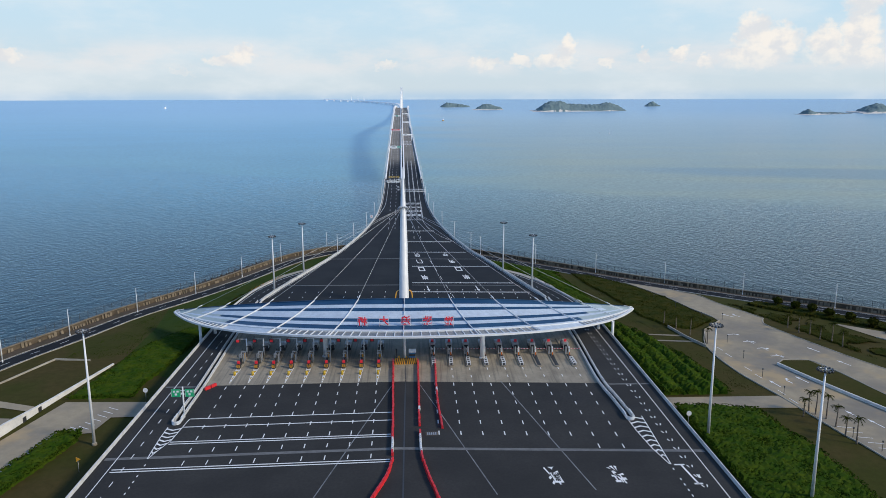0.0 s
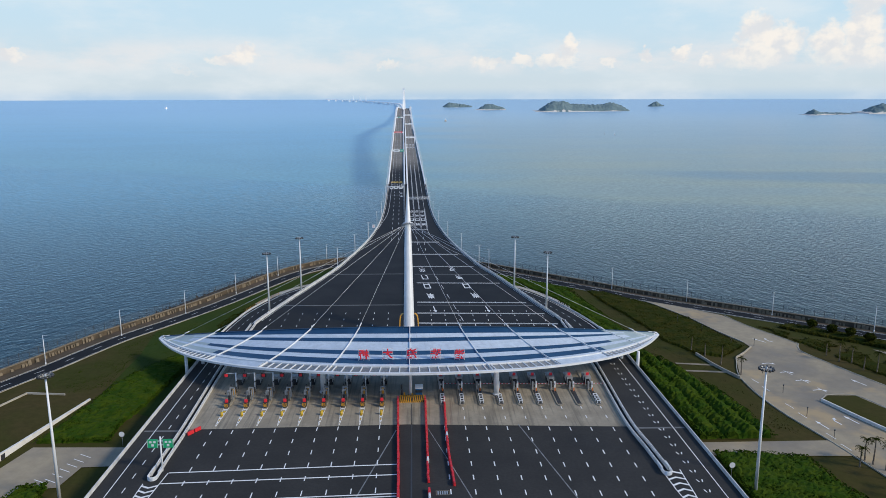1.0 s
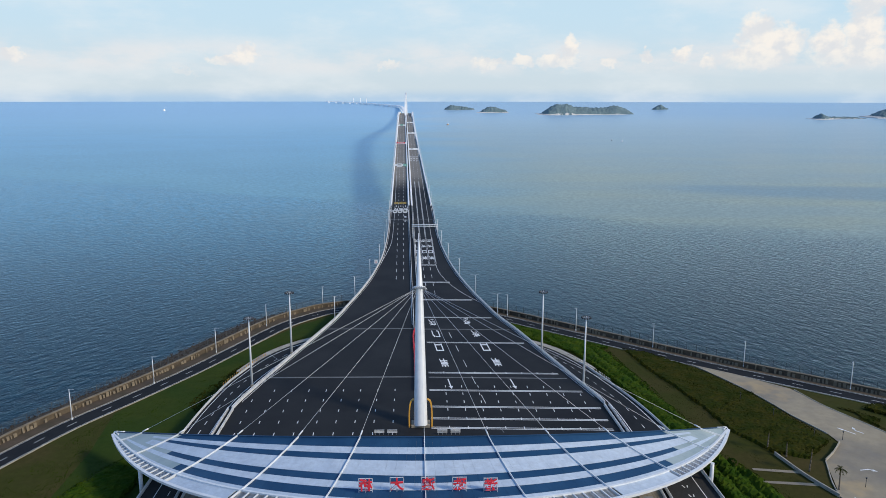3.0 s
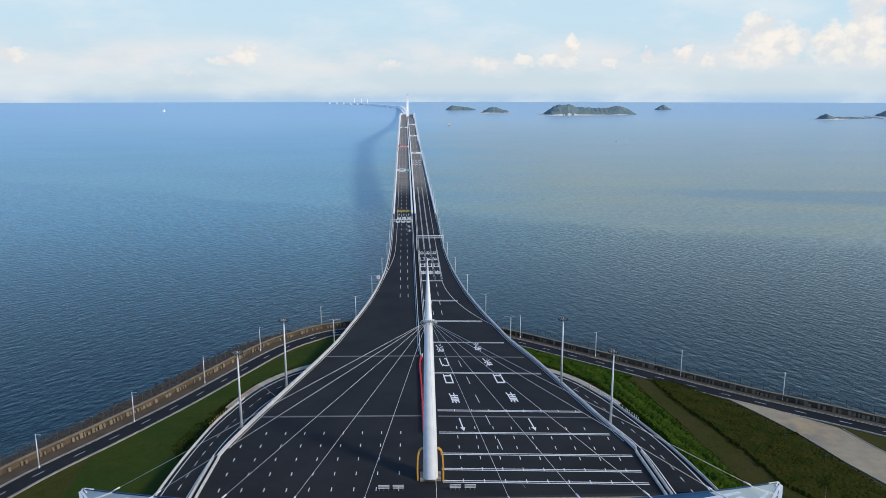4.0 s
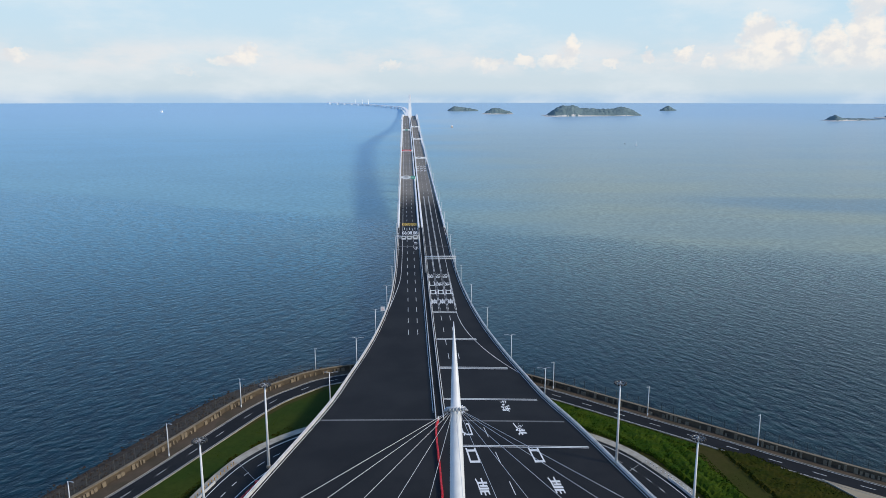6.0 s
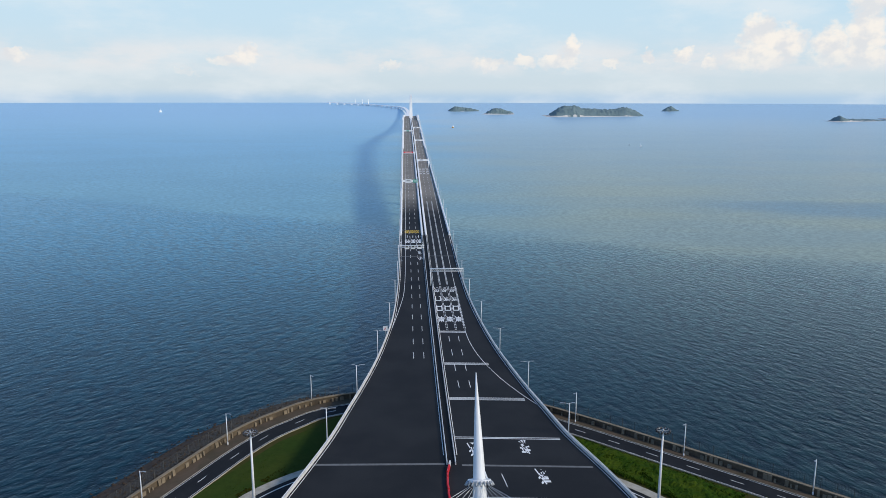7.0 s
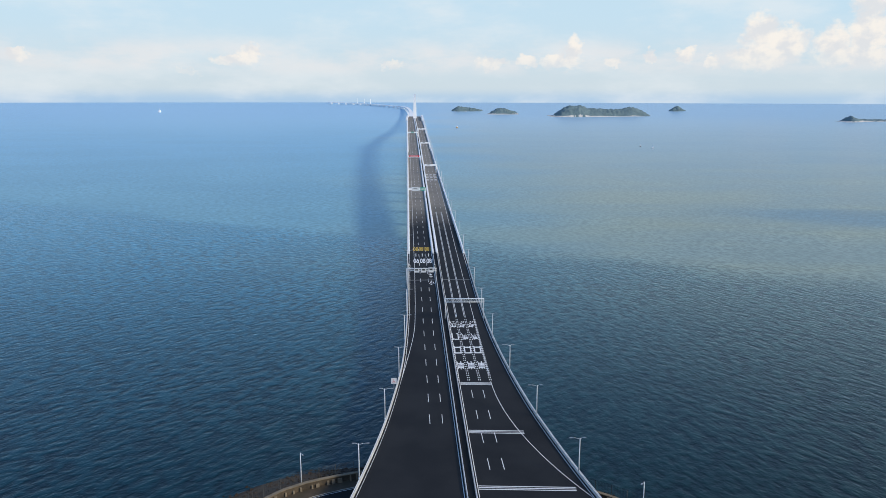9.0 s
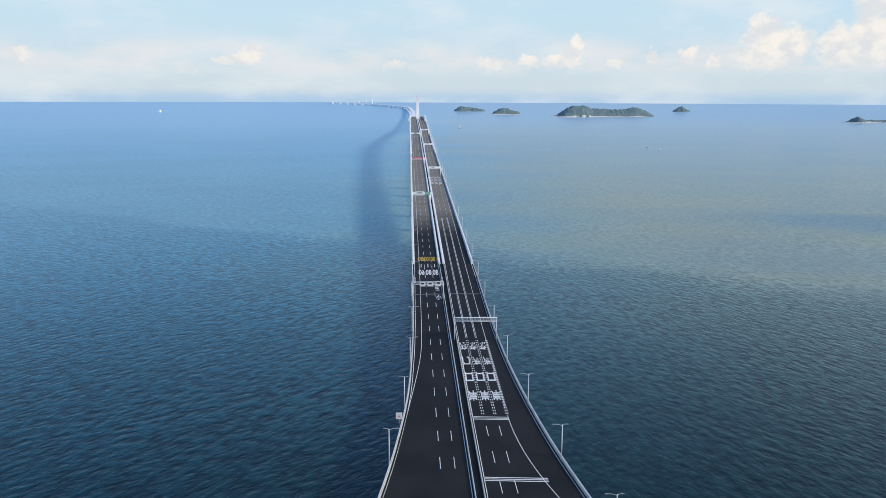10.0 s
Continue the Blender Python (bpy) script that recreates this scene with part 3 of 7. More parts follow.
# yard on the right, car park on the left
def ground_patch(name, outline, mat, label, category, lift=0.05):
    bm = bmesh.new()
    face = bm.faces.new([bm.verts.new((x, y, 0)) for x, y in outline])
    face.normal_update()
    bmesh.ops.triangulate(bm, faces=bm.faces)
    for _ in range(3):
        bmesh.ops.subdivide_edges(bm, edges=[e for e in bm.edges if e.calc_length() > 14], cuts=1)
        bmesh.ops.triangulate(bm, faces=[f for f in bm.faces if len(f.verts) > 3])
    for v in bm.verts:
        v.co.z = land_z(v.co.x, v.co.y) + lift
    for f in bm.faces:
        f.normal_update()
        if f.normal.z < 0:
            f.normal_flip()
    return shell(name, bm, mat, label, category)


YARD = [(111.8, 136.6), (124.8, 124.7), (138.5, 108), (141.9, 91.3), (147.7, 74.4), (150.9, 65.1), (147.7, 57.9), (150.9, 44.6), (158.8, 20.7), (165.7, 3.6), (181.6, -35.2), (206.1, -107.7), (225.8, -220), (147, -250), (138.6, -150),
        (125.6, -59.3), (122, -41.6), (120, -25), (117.8, -16.2), (115.6, -5.9), (113.3, 7.1), (113, 19.8), (113.3, 31.4), (119.9, 50.4), (130.7, 61.8), (130.5, 68.6), (126.4, 82.8), (122.9, 102.4), (117.6, 120.4)]
ground_patch("yard", YARD, M["yard"], "pale concrete yard with worn white arrows", "pavement", 0.06)
ground_patch("car_park", [(-76.7, -11.6), (-102.8, -10.5), (-108.8, -36.5), (-116.4, -83.6), (-131.2, -200), (-117.6, -200), (-100.4, -54.4), (-95.6, -33.5), (-86.1, -32.6), (-84.6, -22.4), (-77.1, -22.2)], M["yard"], "pale concrete car park beside the plaza", "car park", 0.05)
ground_patch("footpath", [(79.6, -15.3), (117.2, -15.7), (120.5, -25), (81.7, -23)], M["yard"], "pale concrete path from the plaza to the yard", "path", 0.045)
ground_patch("lawn", [(-99.3, 20.5), (-77.6, 8.4), (-74.3, 66.5), (-73.3, 95.7), (-70.7, 122.3), (-63.3, 154.1), (-48.1, 173.5), (-25.5, 188.7), (-36.8, 218.3), (-56.4, 197.1), (-77.2, 159.3), (-92.5, 122.6), (-104.5, 93.6), (-100.3, 64.7)], M["lawn"], "green grass bank beside the shore road", "lawn", -0.06)
ground_patch("lawn", [(79.8, -13.7), (103.3, -14), (111, 16), (111.5, 31.4), (106.5, 54.3), (109.8, 134.5), (98.6, 155.3), (72, 185.9), (49.4, 205.3), (25.8, 208.6), (26.9, 186.2), (45.4, 170.8), (57.8, 156.8), (65.3, 139.2), (69.4, 122), (74.7, 92.7), (78.9, 62)], M["lawn_dry"], "olive dry grass bank beside the ramp", "lawn", -0.06)

# ---- parapets, barriers and rails ----
def barrier(name, path, label, height=0.85, width=0.42, rail=True, mat="parapet"):
    base = thing(name, label, "barrier", kind="structure")
    bm = bmesh.new()
    w = width / 2
    sweep(bm, path, [(-w, -0.3), (w, -0.3), (w * 0.55, height), (-w * 0.55, height)])
    bmesh.ops.recalc_face_normals(bm, faces=bm.faces)
    part("wall", bm, M[mat], base)
    if rail:
        bm = bmesh.new()
        sweep(bm, path, [(-0.07, height + 0.28), (0.07, height + 0.28), (0.07, height + 0.42), (-0.07, height + 0.42)])
        bmesh.ops.recalc_face_normals(bm, faces=bm.faces)
        part("handrail", bm, M["steel_white"], base)
        bm = bmesh.new()
        for a, b in zip(path, path[1:]):
            n = max(1, int((b - a).length / 3.0))
            for k in range(n):
                q = a.lerp(b, k / n)
                box(bm, q.x - 0.06, q.x + 0.06, q.y - 0.06, q.y + 0.06, q.z + height - 0.02, q.z + height + 0.3)
        tagged(part("rail_post", bm, M["steel_white"], base), kind="stuff")
    return base


near_ys = [y for y in deck_ys if y >= 80 and y <= 470]
far_ys = [y for y in deck_ys if y >= 470]
for side in (-1, 1):
    barrier("parapet", [Vector((edge(y, side), y, deck_z(y))) for y in near_ys], "white concrete parapet with steel handrail on the bridge edge", 0.9, 0.55)
    for y0, y1, w in ((450, 976, 1.5), (974, 2500, 2.8)):
        barrier("parapet", [Vector((edge(y, side) - side * 0.4, y, deck_z(y))) for y in far_ys if y0 < y < y1], "white bridge parapet climbing out over the sea", 1.7, w, False, "far_white")
# plaza side walls
for x in (-72.2, 76.7):
    barrier("parapet", [Vector((x, y, 0)) for y in range(-400, 59, 8)], "white concrete side wall of the plaza", 0.95, 0.46, False)
for side, lo, li in ramp_lines:
    barrier("parapet", [v.copy() for v in lo[:22]], "white concrete side wall of the ramp", 0.75, 0.4, False)
    bm = bmesh.new()
    band(bm, [v + Vector((0, 0, 0.05)) for v in lo[18:]], [v + Vector((side * 2.4, 2.0, 0.05)) for v in lo[18:]])
    for f in bm.faces:
        f.normal_update()
        if f.normal.z < 0:
            f.normal_flip()
    shell("ramp_shoulder", bm, M["kerb_stone"], "pale concrete shoulder on the outside of the ramp curve", "pavement")

# central reserve of the bridge: two barriers with a dark gap
med_ys = [y for y in deck_ys if y >= 166 and y < 1900]
for o in (-1.25, 1.25):
    barrier("median_barrier", [Vector((axis_x(y) + o, y, deck_z(y))) for y in med_ys if y < 480], "white steel median rail on a low concrete wall", 0.75, 0.4)
    barrier("median_barrier", [Vector((axis_x(y) + o, y, deck_z(y))) for y in med_ys if y >= 456], "white median wall along the bridge", 1.2, 1.5, False, "far_white")
bm = bmesh.new()
band(bm, [Vector((axis_x(y) + 1.0, y, deck_z(y) + 0.02)) for y in med_ys], [Vector((axis_x(y) - 1.0, y, deck_z(y) + 0.02)) for y in med_ys])
shell("median_strip", bm, M["asphalt_road"], "dark strip between the median rails", "median")

# barrier between toll lanes and side ramps, rounded at the near end
for side, pts in ((-1, [(-60.3, -37.5), (-60.5, -28), (-60.6, -12), (-61.9, 30), (-62.2, 58), (-61.9, 82)]), (1, [(62.8, -40), (62.2, -28), (61.4, -12), (62.9, 30), (62.6, 58), (61.9, 81)])):
    line = spline([(*p, 0) for p in pts], 3.0)
    for o in (-0.8, 0.8):
        barrier("lane_barrier", offset(line, o), "white concrete barrier with guard rail beside the toll lanes", 0.75, 0.26)
    bm = bmesh.new()
    band(bm, [p + Vector((0, 0, 0.06)) for p in offset(line, -0.65)], [p + Vector((0, 0, 0.06)) for p in offset(line, 0.65)])
    for f in bm.faces:
        f.normal_update()
        if f.normal.z < 0:
            f.normal_flip()
    shell("barrier_strip", bm, M["asphalt_road"], "grey concrete strip between the lane barriers", "median")
    nose = thing("crash_cushion", "white ribbed crash cushion at the barrier end", "crash cushion", line[0])
    for k in range(4):
        bm = bmesh.new()
        ring = [Vector((1.05 * math.cos(t * math.pi / 8), -1.6 - 1.05 * math.sin(t * math.pi / 8), 0.0)) for t in range(9)]
        path = [Vector((1.05, 3.0, 0))] + ring + [Vector((-1.05, 3.0, 0))]
        sweep(bm, [p + Vector((0, 0, 0.15 + 0.27 * k)) for p in path], [(-0.08, 0), (0.08, 0), (0.08, 0.17), (-0.08, 0.17)])
        bmesh.ops.recalc_face_normals(bm, faces=bm.faces)
        part("rail", bm, M["steel_white"], nose)

# ---- toll canopy: a crescent wing that droops to its two tips ----
HALF = 91.5


def back_edge(x):
    return Vector((x, 27 + 0.0038 * x * x, 15.9 - 0.00155 * x * x))


def front_edge(x):
    return Vector((x, -2.8 + 0.0054 * x * x + 2.55e-11 * x ** 6, 11.4 - 0.00105 * x * x))


def roof(u, v, lift=0.0):
    """Point of the canopy: u from tip to tip (-1 to 1), v from the front edge (0) to the back (1)."""
    xf, xb = HALF * (1.0 - (1.0 - abs(u)) ** 1.58) * (1 if u >= 0 else -1), HALF * u
    p, q = front_edge(xf), back_edge(xb)
    r = p.lerp(q, v)
    r.z += -1.1 * math.sin(math.pi * v) * (1 - abs(u)) + lift
    return Vector((r.x + 0.7, r.y - SKEW * r.x, r.z))


canopy = thing("toll_canopy", "long crescent toll canopy with white and blue roof panels", "canopy", K(0, 27))


def canopy_part(name, bm, mat, label=""):
    for v in bm.verts:
        v.co -= Vector(canopy.matrix_basis.translation)
    return part(name, bm, mat, canopy, label)


NU = 92
# roof bands from front to back: lattice, white, blue, white, blue, wide white, blue, white, blue
BANDS = [(0.00, 0.17, "lattice"), (0.17, 0.24, "w"), (0.24, 0.36, "b"), (0.36, 0.45, "w"), (0.45, 0.54, "b"), (0.54, 0.72, "w"), (0.72, 0.80, "b"), (0.80, 0.88, "w"), (0.88, 1.0, "b")]


def roof_panel(bm, u0, u1, v0, v1, lift, mi):
    q = [roof(u0, v0, lift), roof(u1, v0, lift), roof(u1, v1, lift), roof(u0, v1, lift)]
    top = [bm.verts.new(p) for p in q]
    low = [bm.verts.new(p - Vector((0, 0, 0.16))) for p in q]
    for f in (top, low[::-1], (low[0], low[1], top[1], top[0]), (low[1], low[2], top[2], top[1]), (low[2], low[3], top[3], top[2]), (low[3], low[0], top[0], top[3])):
        bm.faces.new(f).material_index = mi


sheets = {"w": bmesh.new(), "b": bmesh.new(), "c": bmesh.new()}
for i in range(NU):
    u0, u1 = -0.985 + 1.97 * i / NU, -0.985 + 1.97 * (i + 1) / NU
    um = abs(u0 + u1) / 2
    g = 0.00012
    for v0, v1, what in BANDS:
        n = max(1, round((v1 - v0) / 0.085))
        if what == "lattice":
            if not (0.354 < um < 0.541):
                continue
            what = "w"
        wob = 0.035 * math.sin(9 * um + 20 * v0)
        if what == "b" and um > 0.66 + 0.25 * (v0 - 0.5) + wob:
            what = "c"
        if what == "w" and um > 0.80 + 0.1 * v0 + 2 * wob:
            what = "c"
        for k in range(n):
            a, b = v0 + (v1 - v0) * k / n, v0 + (v1 - v0) * (k + 1) / n
            roof_panel(sheets[what], u0 + g, u1 - g, a + 0.0005, b - 0.0005, 0.0 if what != "b" else -0.05, 0)
tagged(canopy_part("white_roofing", sheets["w"], M["panel_white"], "matt white roof panels"), kind="stuff")
tagged(canopy_part("blue_roofing", sheets["b"], M["panel_blue"], "dark blue roof panels"), kind="stuff")
tagged(canopy_part("clear_roofing", sheets["c"], M["panel_clear"], "translucent grey-green roof panels"), kind="stuff")
# ribs running back to front, lined up with the stay cables
RIBS = [0.0, 0.178, 0.354, 0.541, 0.739, 0.88]
for s in (-1, 1):
    for u in RIBS:
        if s < 0 and u == 0:
            continue
        bm = bmesh.new()
        line = [roof(s * u, k / 10, 0.15) for k in range(11)]
        sweep(bm, line, [(-0.10, -0.6), (0.10, -0.6), (0.10, 0.25), (-0.10, 0.25)])
        bmesh.ops.recalc_face_normals(bm, faces=bm.faces)
        canopy_part("rib", bm, M["steel_white"])
for v, size, name in ((0.0, 0.42, "front_beam"), (0.175, 0.3, "inner_beam"), (1.0, 0.16, "back_beam")):
    bm = bmesh.new()
    line = [roof(-1 + 2 * k / 80, v, 0.1) for k in range(81)]
    sweep(bm, line, [(-size, -0.8 * size), (size, -0.8 * size), (size, 0.7 * size), (-size, 0.7 * size)])
    bmesh.ops.recalc_face_normals(bm, faces=bm.faces)
    canopy_part(name, bm, M["steel_white"] if v < 0.9 else M["panel_blue"])
# open lattice along the front edge: cross bars and thin louvres
for s0, s1, n in ((-0.354, 0.354, 34), (-0.90, -0.541, 16), (0.541, 0.90, 16)):
    for k in range(n + 1):
        u = s0 + (s1 - s0) * k / n
        bm = bmesh.new()
        beam(bm, roof(u, 0.0, 0.15), roof(u, 0.175, 0.15), 0.26, 0.3)
        canopy_part("lattice_bar", bm, M["steel_white"])
    bm = bmesh.new()
    for j in range(1, 11):
        line = [roof(s0 + (s1 - s0) * k / 30, 0.17 * j / 11, -0.12) for k in range(31)]
        sweep(bm, line, [(-0.10, -0.04), (0.10, -0.04), (0.10, 0.04), (-0.10, 0.04)])
    bmesh.ops.recalc_face_normals(bm, faces=bm.faces)
    tagged(canopy_part("louvre", bm, M["steel_grey"], "thin grey louvre slats"), kind="stuff")
# tip trusses
for s in (-1, 1):
    bm = bmesh.new()
    tip = roof(s, 1.0, 0.1)
    for u, v in ((0.955, 0.0), (0.955, 0.45), (0.955, 1.0), (0.985, 0.0), (0.985, 1.0)):
        tube(bm, roof(s * u, v, 0.2), tip, 0.2, 0.16, 6)
    canopy_part("tip_truss", bm, M["steel_white"])
# columns
for x, y, r in ((-26, 12, 0.75), (27, 9, 0.75), (-74, 33, 0.5), (-70, 38, 0.5), (77.5, 33, 0.5), (74, 40, 0.5), (0.9, 7.6, 0.4)):
    p = K(x, y)
    zt = 11.0 - 0.0011 * x * x
    if abs(x) > 60:
        p.z = -5.2
    bm = bmesh.new()
    tube(bm, p, (p.x, p.y, zt + 0.6), r * 1.1, r, 14)
    tube(bm, (p.x, p.y, p.z), (p.x, p.y, p.z + 0.4), r * 1.5, r * 1.5, 14)
    canopy_part("column", bm, M["steel_white"])

# ---- leaning mast with stay cables ----
mast = thing("stay_mast", "tall white leaning steel mast with a ring of cable anchors", "mast", (0.1, 67.5, 0))
MB, MH, MT = Vector((0, 0, 0)), Vector((-0.1, 17.0, 40.1)), Vector((-0.2, 25.2, 56.5))
bm = bmesh.new()
q = (MT - MB).to_track_quat("Z", "Y").to_matrix()
prev = None
for k in range(29):
    f = k / 28
    c = MB.lerp(MH, f / 0.72) if f < 0.72 else MH.lerp(MT, (f - 0.72) / 0.28)
    r = lerp_table([(0.0, 2.12), (0.12, 1.98), (0.3, 1.76), (0.55, 1.42), (0.72, 1.12), (0.86, 0.62), (1.0, 0.08)], f)
    ring = [bm.verts.new(c + q @ Vector((r * math.cos(j * math.pi / 14), r * math.sin(j * math.pi / 14), 0))) for j in range(28)]
    if prev:
        for j in range(28):
            bm.faces.new((prev[j], prev[(j + 1) % 28], ring[(j + 1) % 28], ring[j])).smooth = True
    prev = ring
bm.faces.new(prev)
part("shaft", bm, M["steel_white"], mast, smooth_faces=False)
axis_d = (MT - MB).normalized()
bm = bmesh.new()
tube(bm, MH - axis_d * 0.25, MH + axis_d * 0.25, 2.0, 2.0, 24)
part("anchor_ring", bm, M["steel_white"], mast)
for k in range(20):
    a = 2 * math.pi * k / 20
    q = axis_d.to_track_quat("Z", "Y").to_matrix()
    bm = bmesh.new()
    c = MH + q @ Vector((2.0 * math.cos(a), 2.0 * math.sin(a), 0))
    e = MH + q @ Vector((2.5 * math.cos(a), 2.5 * math.sin(a), -0.7))
    tube(bm, c, e, 0.16, 0.16, 6)
    part("anchor_lug", bm, M["steel_grey"], mast)
bm = bmesh.new()
box(bm, -2.9, 2.9, -1.2, 3.0, 0.0, 0.7)
part("plinth", bm, M["concrete"], mast)
for s in (-1, 1):
    bm = bmesh.new()
    line = spline([(s * 3.5, -0.4, 0.0), (s * 3.55, 1.2, 3.2), (s * 3.35, 2.5, 5.9), (s * 2.9, 3.2, 7.1), (s * 2.2, 3.5, 7.5)], 0.5)
    prev = None
    for p in line:
        ring = [bm.verts.new(p + Vector(d)) for d in ((-0.22, -0.5, 0), (0.22, -0.5, 0), (0.22, 0.6, 0), (-0.22, 0.6, 0))]
        if prev:
            for i in range(4):
                bm.faces.new((prev[i], prev[(i + 1) % 4], ring[(i + 1) % 4], ring[i]))
        prev = ring
    bm.faces.new(prev)
    bmesh.ops.recalc_face_normals(bm, faces=bm.faces)
    part("side_guard", bm, M["yellow"], mast, "yellow arched base guard")
HUB = Vector((0.1, 67.5, 0)) + MH
for s in (-1, 1):
    for u in RIBS[1:]:
        a = math.radians(-90 + s * (18 + 55 * u))
        p = HUB + Vector((1.9 * math.cos(a), 1.9 * math.sin(a), -0.6))
        q = roof(s * u, 1.0, 0.45)
        bm = bmesh.new()
        tube(bm, p, q, 0.042, 0.042, 6)
        tube(bm, q + (p - q).normalized() * 1.8, q, 0.2, 0.2, 6)
        for v in bm.verts:
            v.co -= Vector((0.1, 67.5, 0))
        part("stay_cable", bm, M["steel_white"], mast)
bm = bmesh.new()
tube(bm, HUB + Vector((0, -1.9, -0.6)), roof(0, 1.0, 0.45), 0.05, 0.05, 6)
for v in bm.verts:
    v.co -= Vector((0.1, 67.5, 0))
part("stay_cable", bm, M["steel_white"], mast)

# ---- high-mast lights ----
def high_mast(height=25.0):
    t = thing("high_mast_light", "tall white tapered pole with a ring of floodlights", "light mast", group="plaza light masts")
    bm = bmesh.new()
    tube(bm, (0, 0, -0.3), (0, 0, 0.5), 0.7, 0.62, 12)
    part("base", bm, M["concrete"], t)
    bm = bmesh.new()
    tube(bm, (0, 0, 0.4), (0, 0, height - 0.2), 0.42, 0.20, 12)
    part("pole", bm, M["steel_white"], t)
    bm = bmesh.new()
    ring = [Vector((1.45 * math.cos(k * math.pi / 12), 1.45 * math.sin(k * math.pi / 12), height - 0.1)) for k in range(25)]
    for a, b in zip(ring, ring[1:]):
        tube(bm, a, b, 0.07, 0.07, 5)
    for k in range(6):
        tube(bm, (0, 0, height - 0.1), ring[4 * k], 0.06, 0.06, 5)
    tube(bm, (0, 0, height - 0.5), (0, 0, height + 0.35), 0.32, 0.18, 10)
    part("lamp_ring", bm, M["steel_grey"], t)
    for k in range(12):
        a = k * math.pi / 6
        c = Vector((1.6 * math.cos(a), 1.6 * math.sin(a), height - 0.05))
        bm = bmesh.new()
        tube(bm, c + Vector((0, 0, 0.22)), c - Vector((0, 0, 0.28)), 0.20, 0.34, 8)
        part("floodlight", bm, M["dark"], t, "dark bell floodlight")
    return t


first_mast = high_mast()
first_mast.matrix_basis = pose(58.5, 99.7, -0.1)
for x, y, z in ((-59.4, 102.7, -0.1), (49.4, 134.6, -0.1), (-50.9, 136.8, -0.1)):
    copy_thing(first_mast, pose(x, y, z))
tall_mast = high_mast(32.0)
tall_mast.matrix_basis = pose(84.4, -42.4, -5.2)
for x, y, z in ((-82.2, -39.6, -5.2), (95.4, -75.8, -5.2)):
    copy_thing(tall_mast, pose(x, y, z))

# ---- road markings ----
def paint(bm, x0, x1, y0, y1, z=None, lift=0.03, flat=True):
    """A painted rectangle on the plaza or deck."""
    pts = []
    for x, y in ((x0, y0), (x1, y0), (x1, y1), (x0, y1)):
        p = K(x, y) if flat else Vector((x, y, 0))
        p.z = deck_z(p.y) + lift if z is None else z
        pts.append(bm.verts.new(p))
    bm.faces.new(pts)


def line_to(bm, p, q, w, lift=0.03):
    p, q = Vector((p[0], p[1], 0)), Vector((q[0], q[1], 0))
    d = (q - p).normalized()
    s = Vector((-d.y, d.x, 0)) * (w / 2)
    pts = []
    for v in (p - s, q - s, q + s, p + s):
        pts.append(bm.verts.new((v.x, v.y, deck_z(v.y) + lift)))
    f = bm.faces.new(pts)
    f.normal_update()
    if f.normal.z < 0:
        f.normal_flip()


def follow(bm, pts, w, lift=0.03):
    for a, b in zip(pts, pts[1:]):
        n = max(1, int((Vector(b) - Vector(a)).length / 20))
        for k in range(n):
            p, q = Vector(a).lerp(Vector(b), k / n), Vector(a).lerp(Vector(b), (k + 1) / n)
            line_to(bm, p, q, w, lift)


LANE_L = [-52.9 + 5.67 * i for i in range(9)]
LANE_R = [10.4 + 5.76 * i for i in range(9)]


def across(x):
    """Cross lines of the plaza bend back on both sides of its crown."""
    return -0.036 * -x if x < 0 else -0.062 * x


def cross_line(bm, x0, x1, y0, y1, lift=0.04):
    n = max(1, int((x1 - x0) / 8))
    for k in range(n):
        a, b = x0 + (x1 - x0) * k / n, x0 + (x1 - x0) * (k + 1) / n
        bm.faces.new([bm.verts.new((x, y + across(x), deck_z(y) + lift)) for x, y in ((a, y0), (b, y0), (b, y1), (a, y1))])


bm = bmesh.new()
for j in range(8):                                     # lane dashes before the toll
    for i in range(9):
        y = -12.5 - 6.7 * j
        x = -53.2 + 5.7 * i + 0.024 * (7.5 - i * 0.4) * j
        cross_line(bm, x - 0.13, x + 0.13, y - 1.15, y + 1.15, 0.03)
        x, y = 10.3 + 5.72 * i + (0.4 if i == 8 else 0.0), -13.3 - 6.73 * j
        if j < 6 or (i > 6 and j == 6):
            cross_line(bm, x - 0.14, x + 0.14, y - 1.15, y + 1.15, 0.03)
for j in range(6):                                     # on the concrete, right side
    for x in LANE_R[1:]:
        if j < 2:
            paint(bm, x - 0.13, x + 0.13, -8.5 + 6.5 * j, -6.6 + 6.5 * j)
for j in range(9):                                     # dashes beyond the canopy
    y = 61.5 + 8.5 * j
    for i in range(9):
        x = -56.6 + 6.0 * i
        if j < 5 and x > edge(y, -1) + 3:
            paint(bm, x - 0.12, x + 0.12, y, y + 2.0)
    for i in range(9):
        x, y = 9.1 + 5.78 * i, 66.9 + 6.65 * j - 0.06 * (9.1 + 5.78 * i)
        if x < edge(y, 1) - 3 and (j < 6 or (j == 7 and x < 51)):
            paint(bm, x - 0.12, x + 0.12, y - 1.0, y + 1.0, flat=False)
for k in range(5):                                     # long dashes between the two arrow lanes
    y = 84.0 + 17.3 * k
    line_to(bm, (22.0 - 0.115 * 17.3 * k, y), (22.0 - 0.115 * (17.3 * k + 7.2), y + 7.2), 0.2)
# slow-down lines, left
for y, x0, n in ((-61.3, -67.8, 2), (-47.6, -58.6, 2), (-33.8, -57.4, 1), (-38.9, -57.8, 1)):
    for o in range(n):
        cross_line(bm, x0, -2.2, y - 1.15 * o - 0.42, y - 1.15 * o)
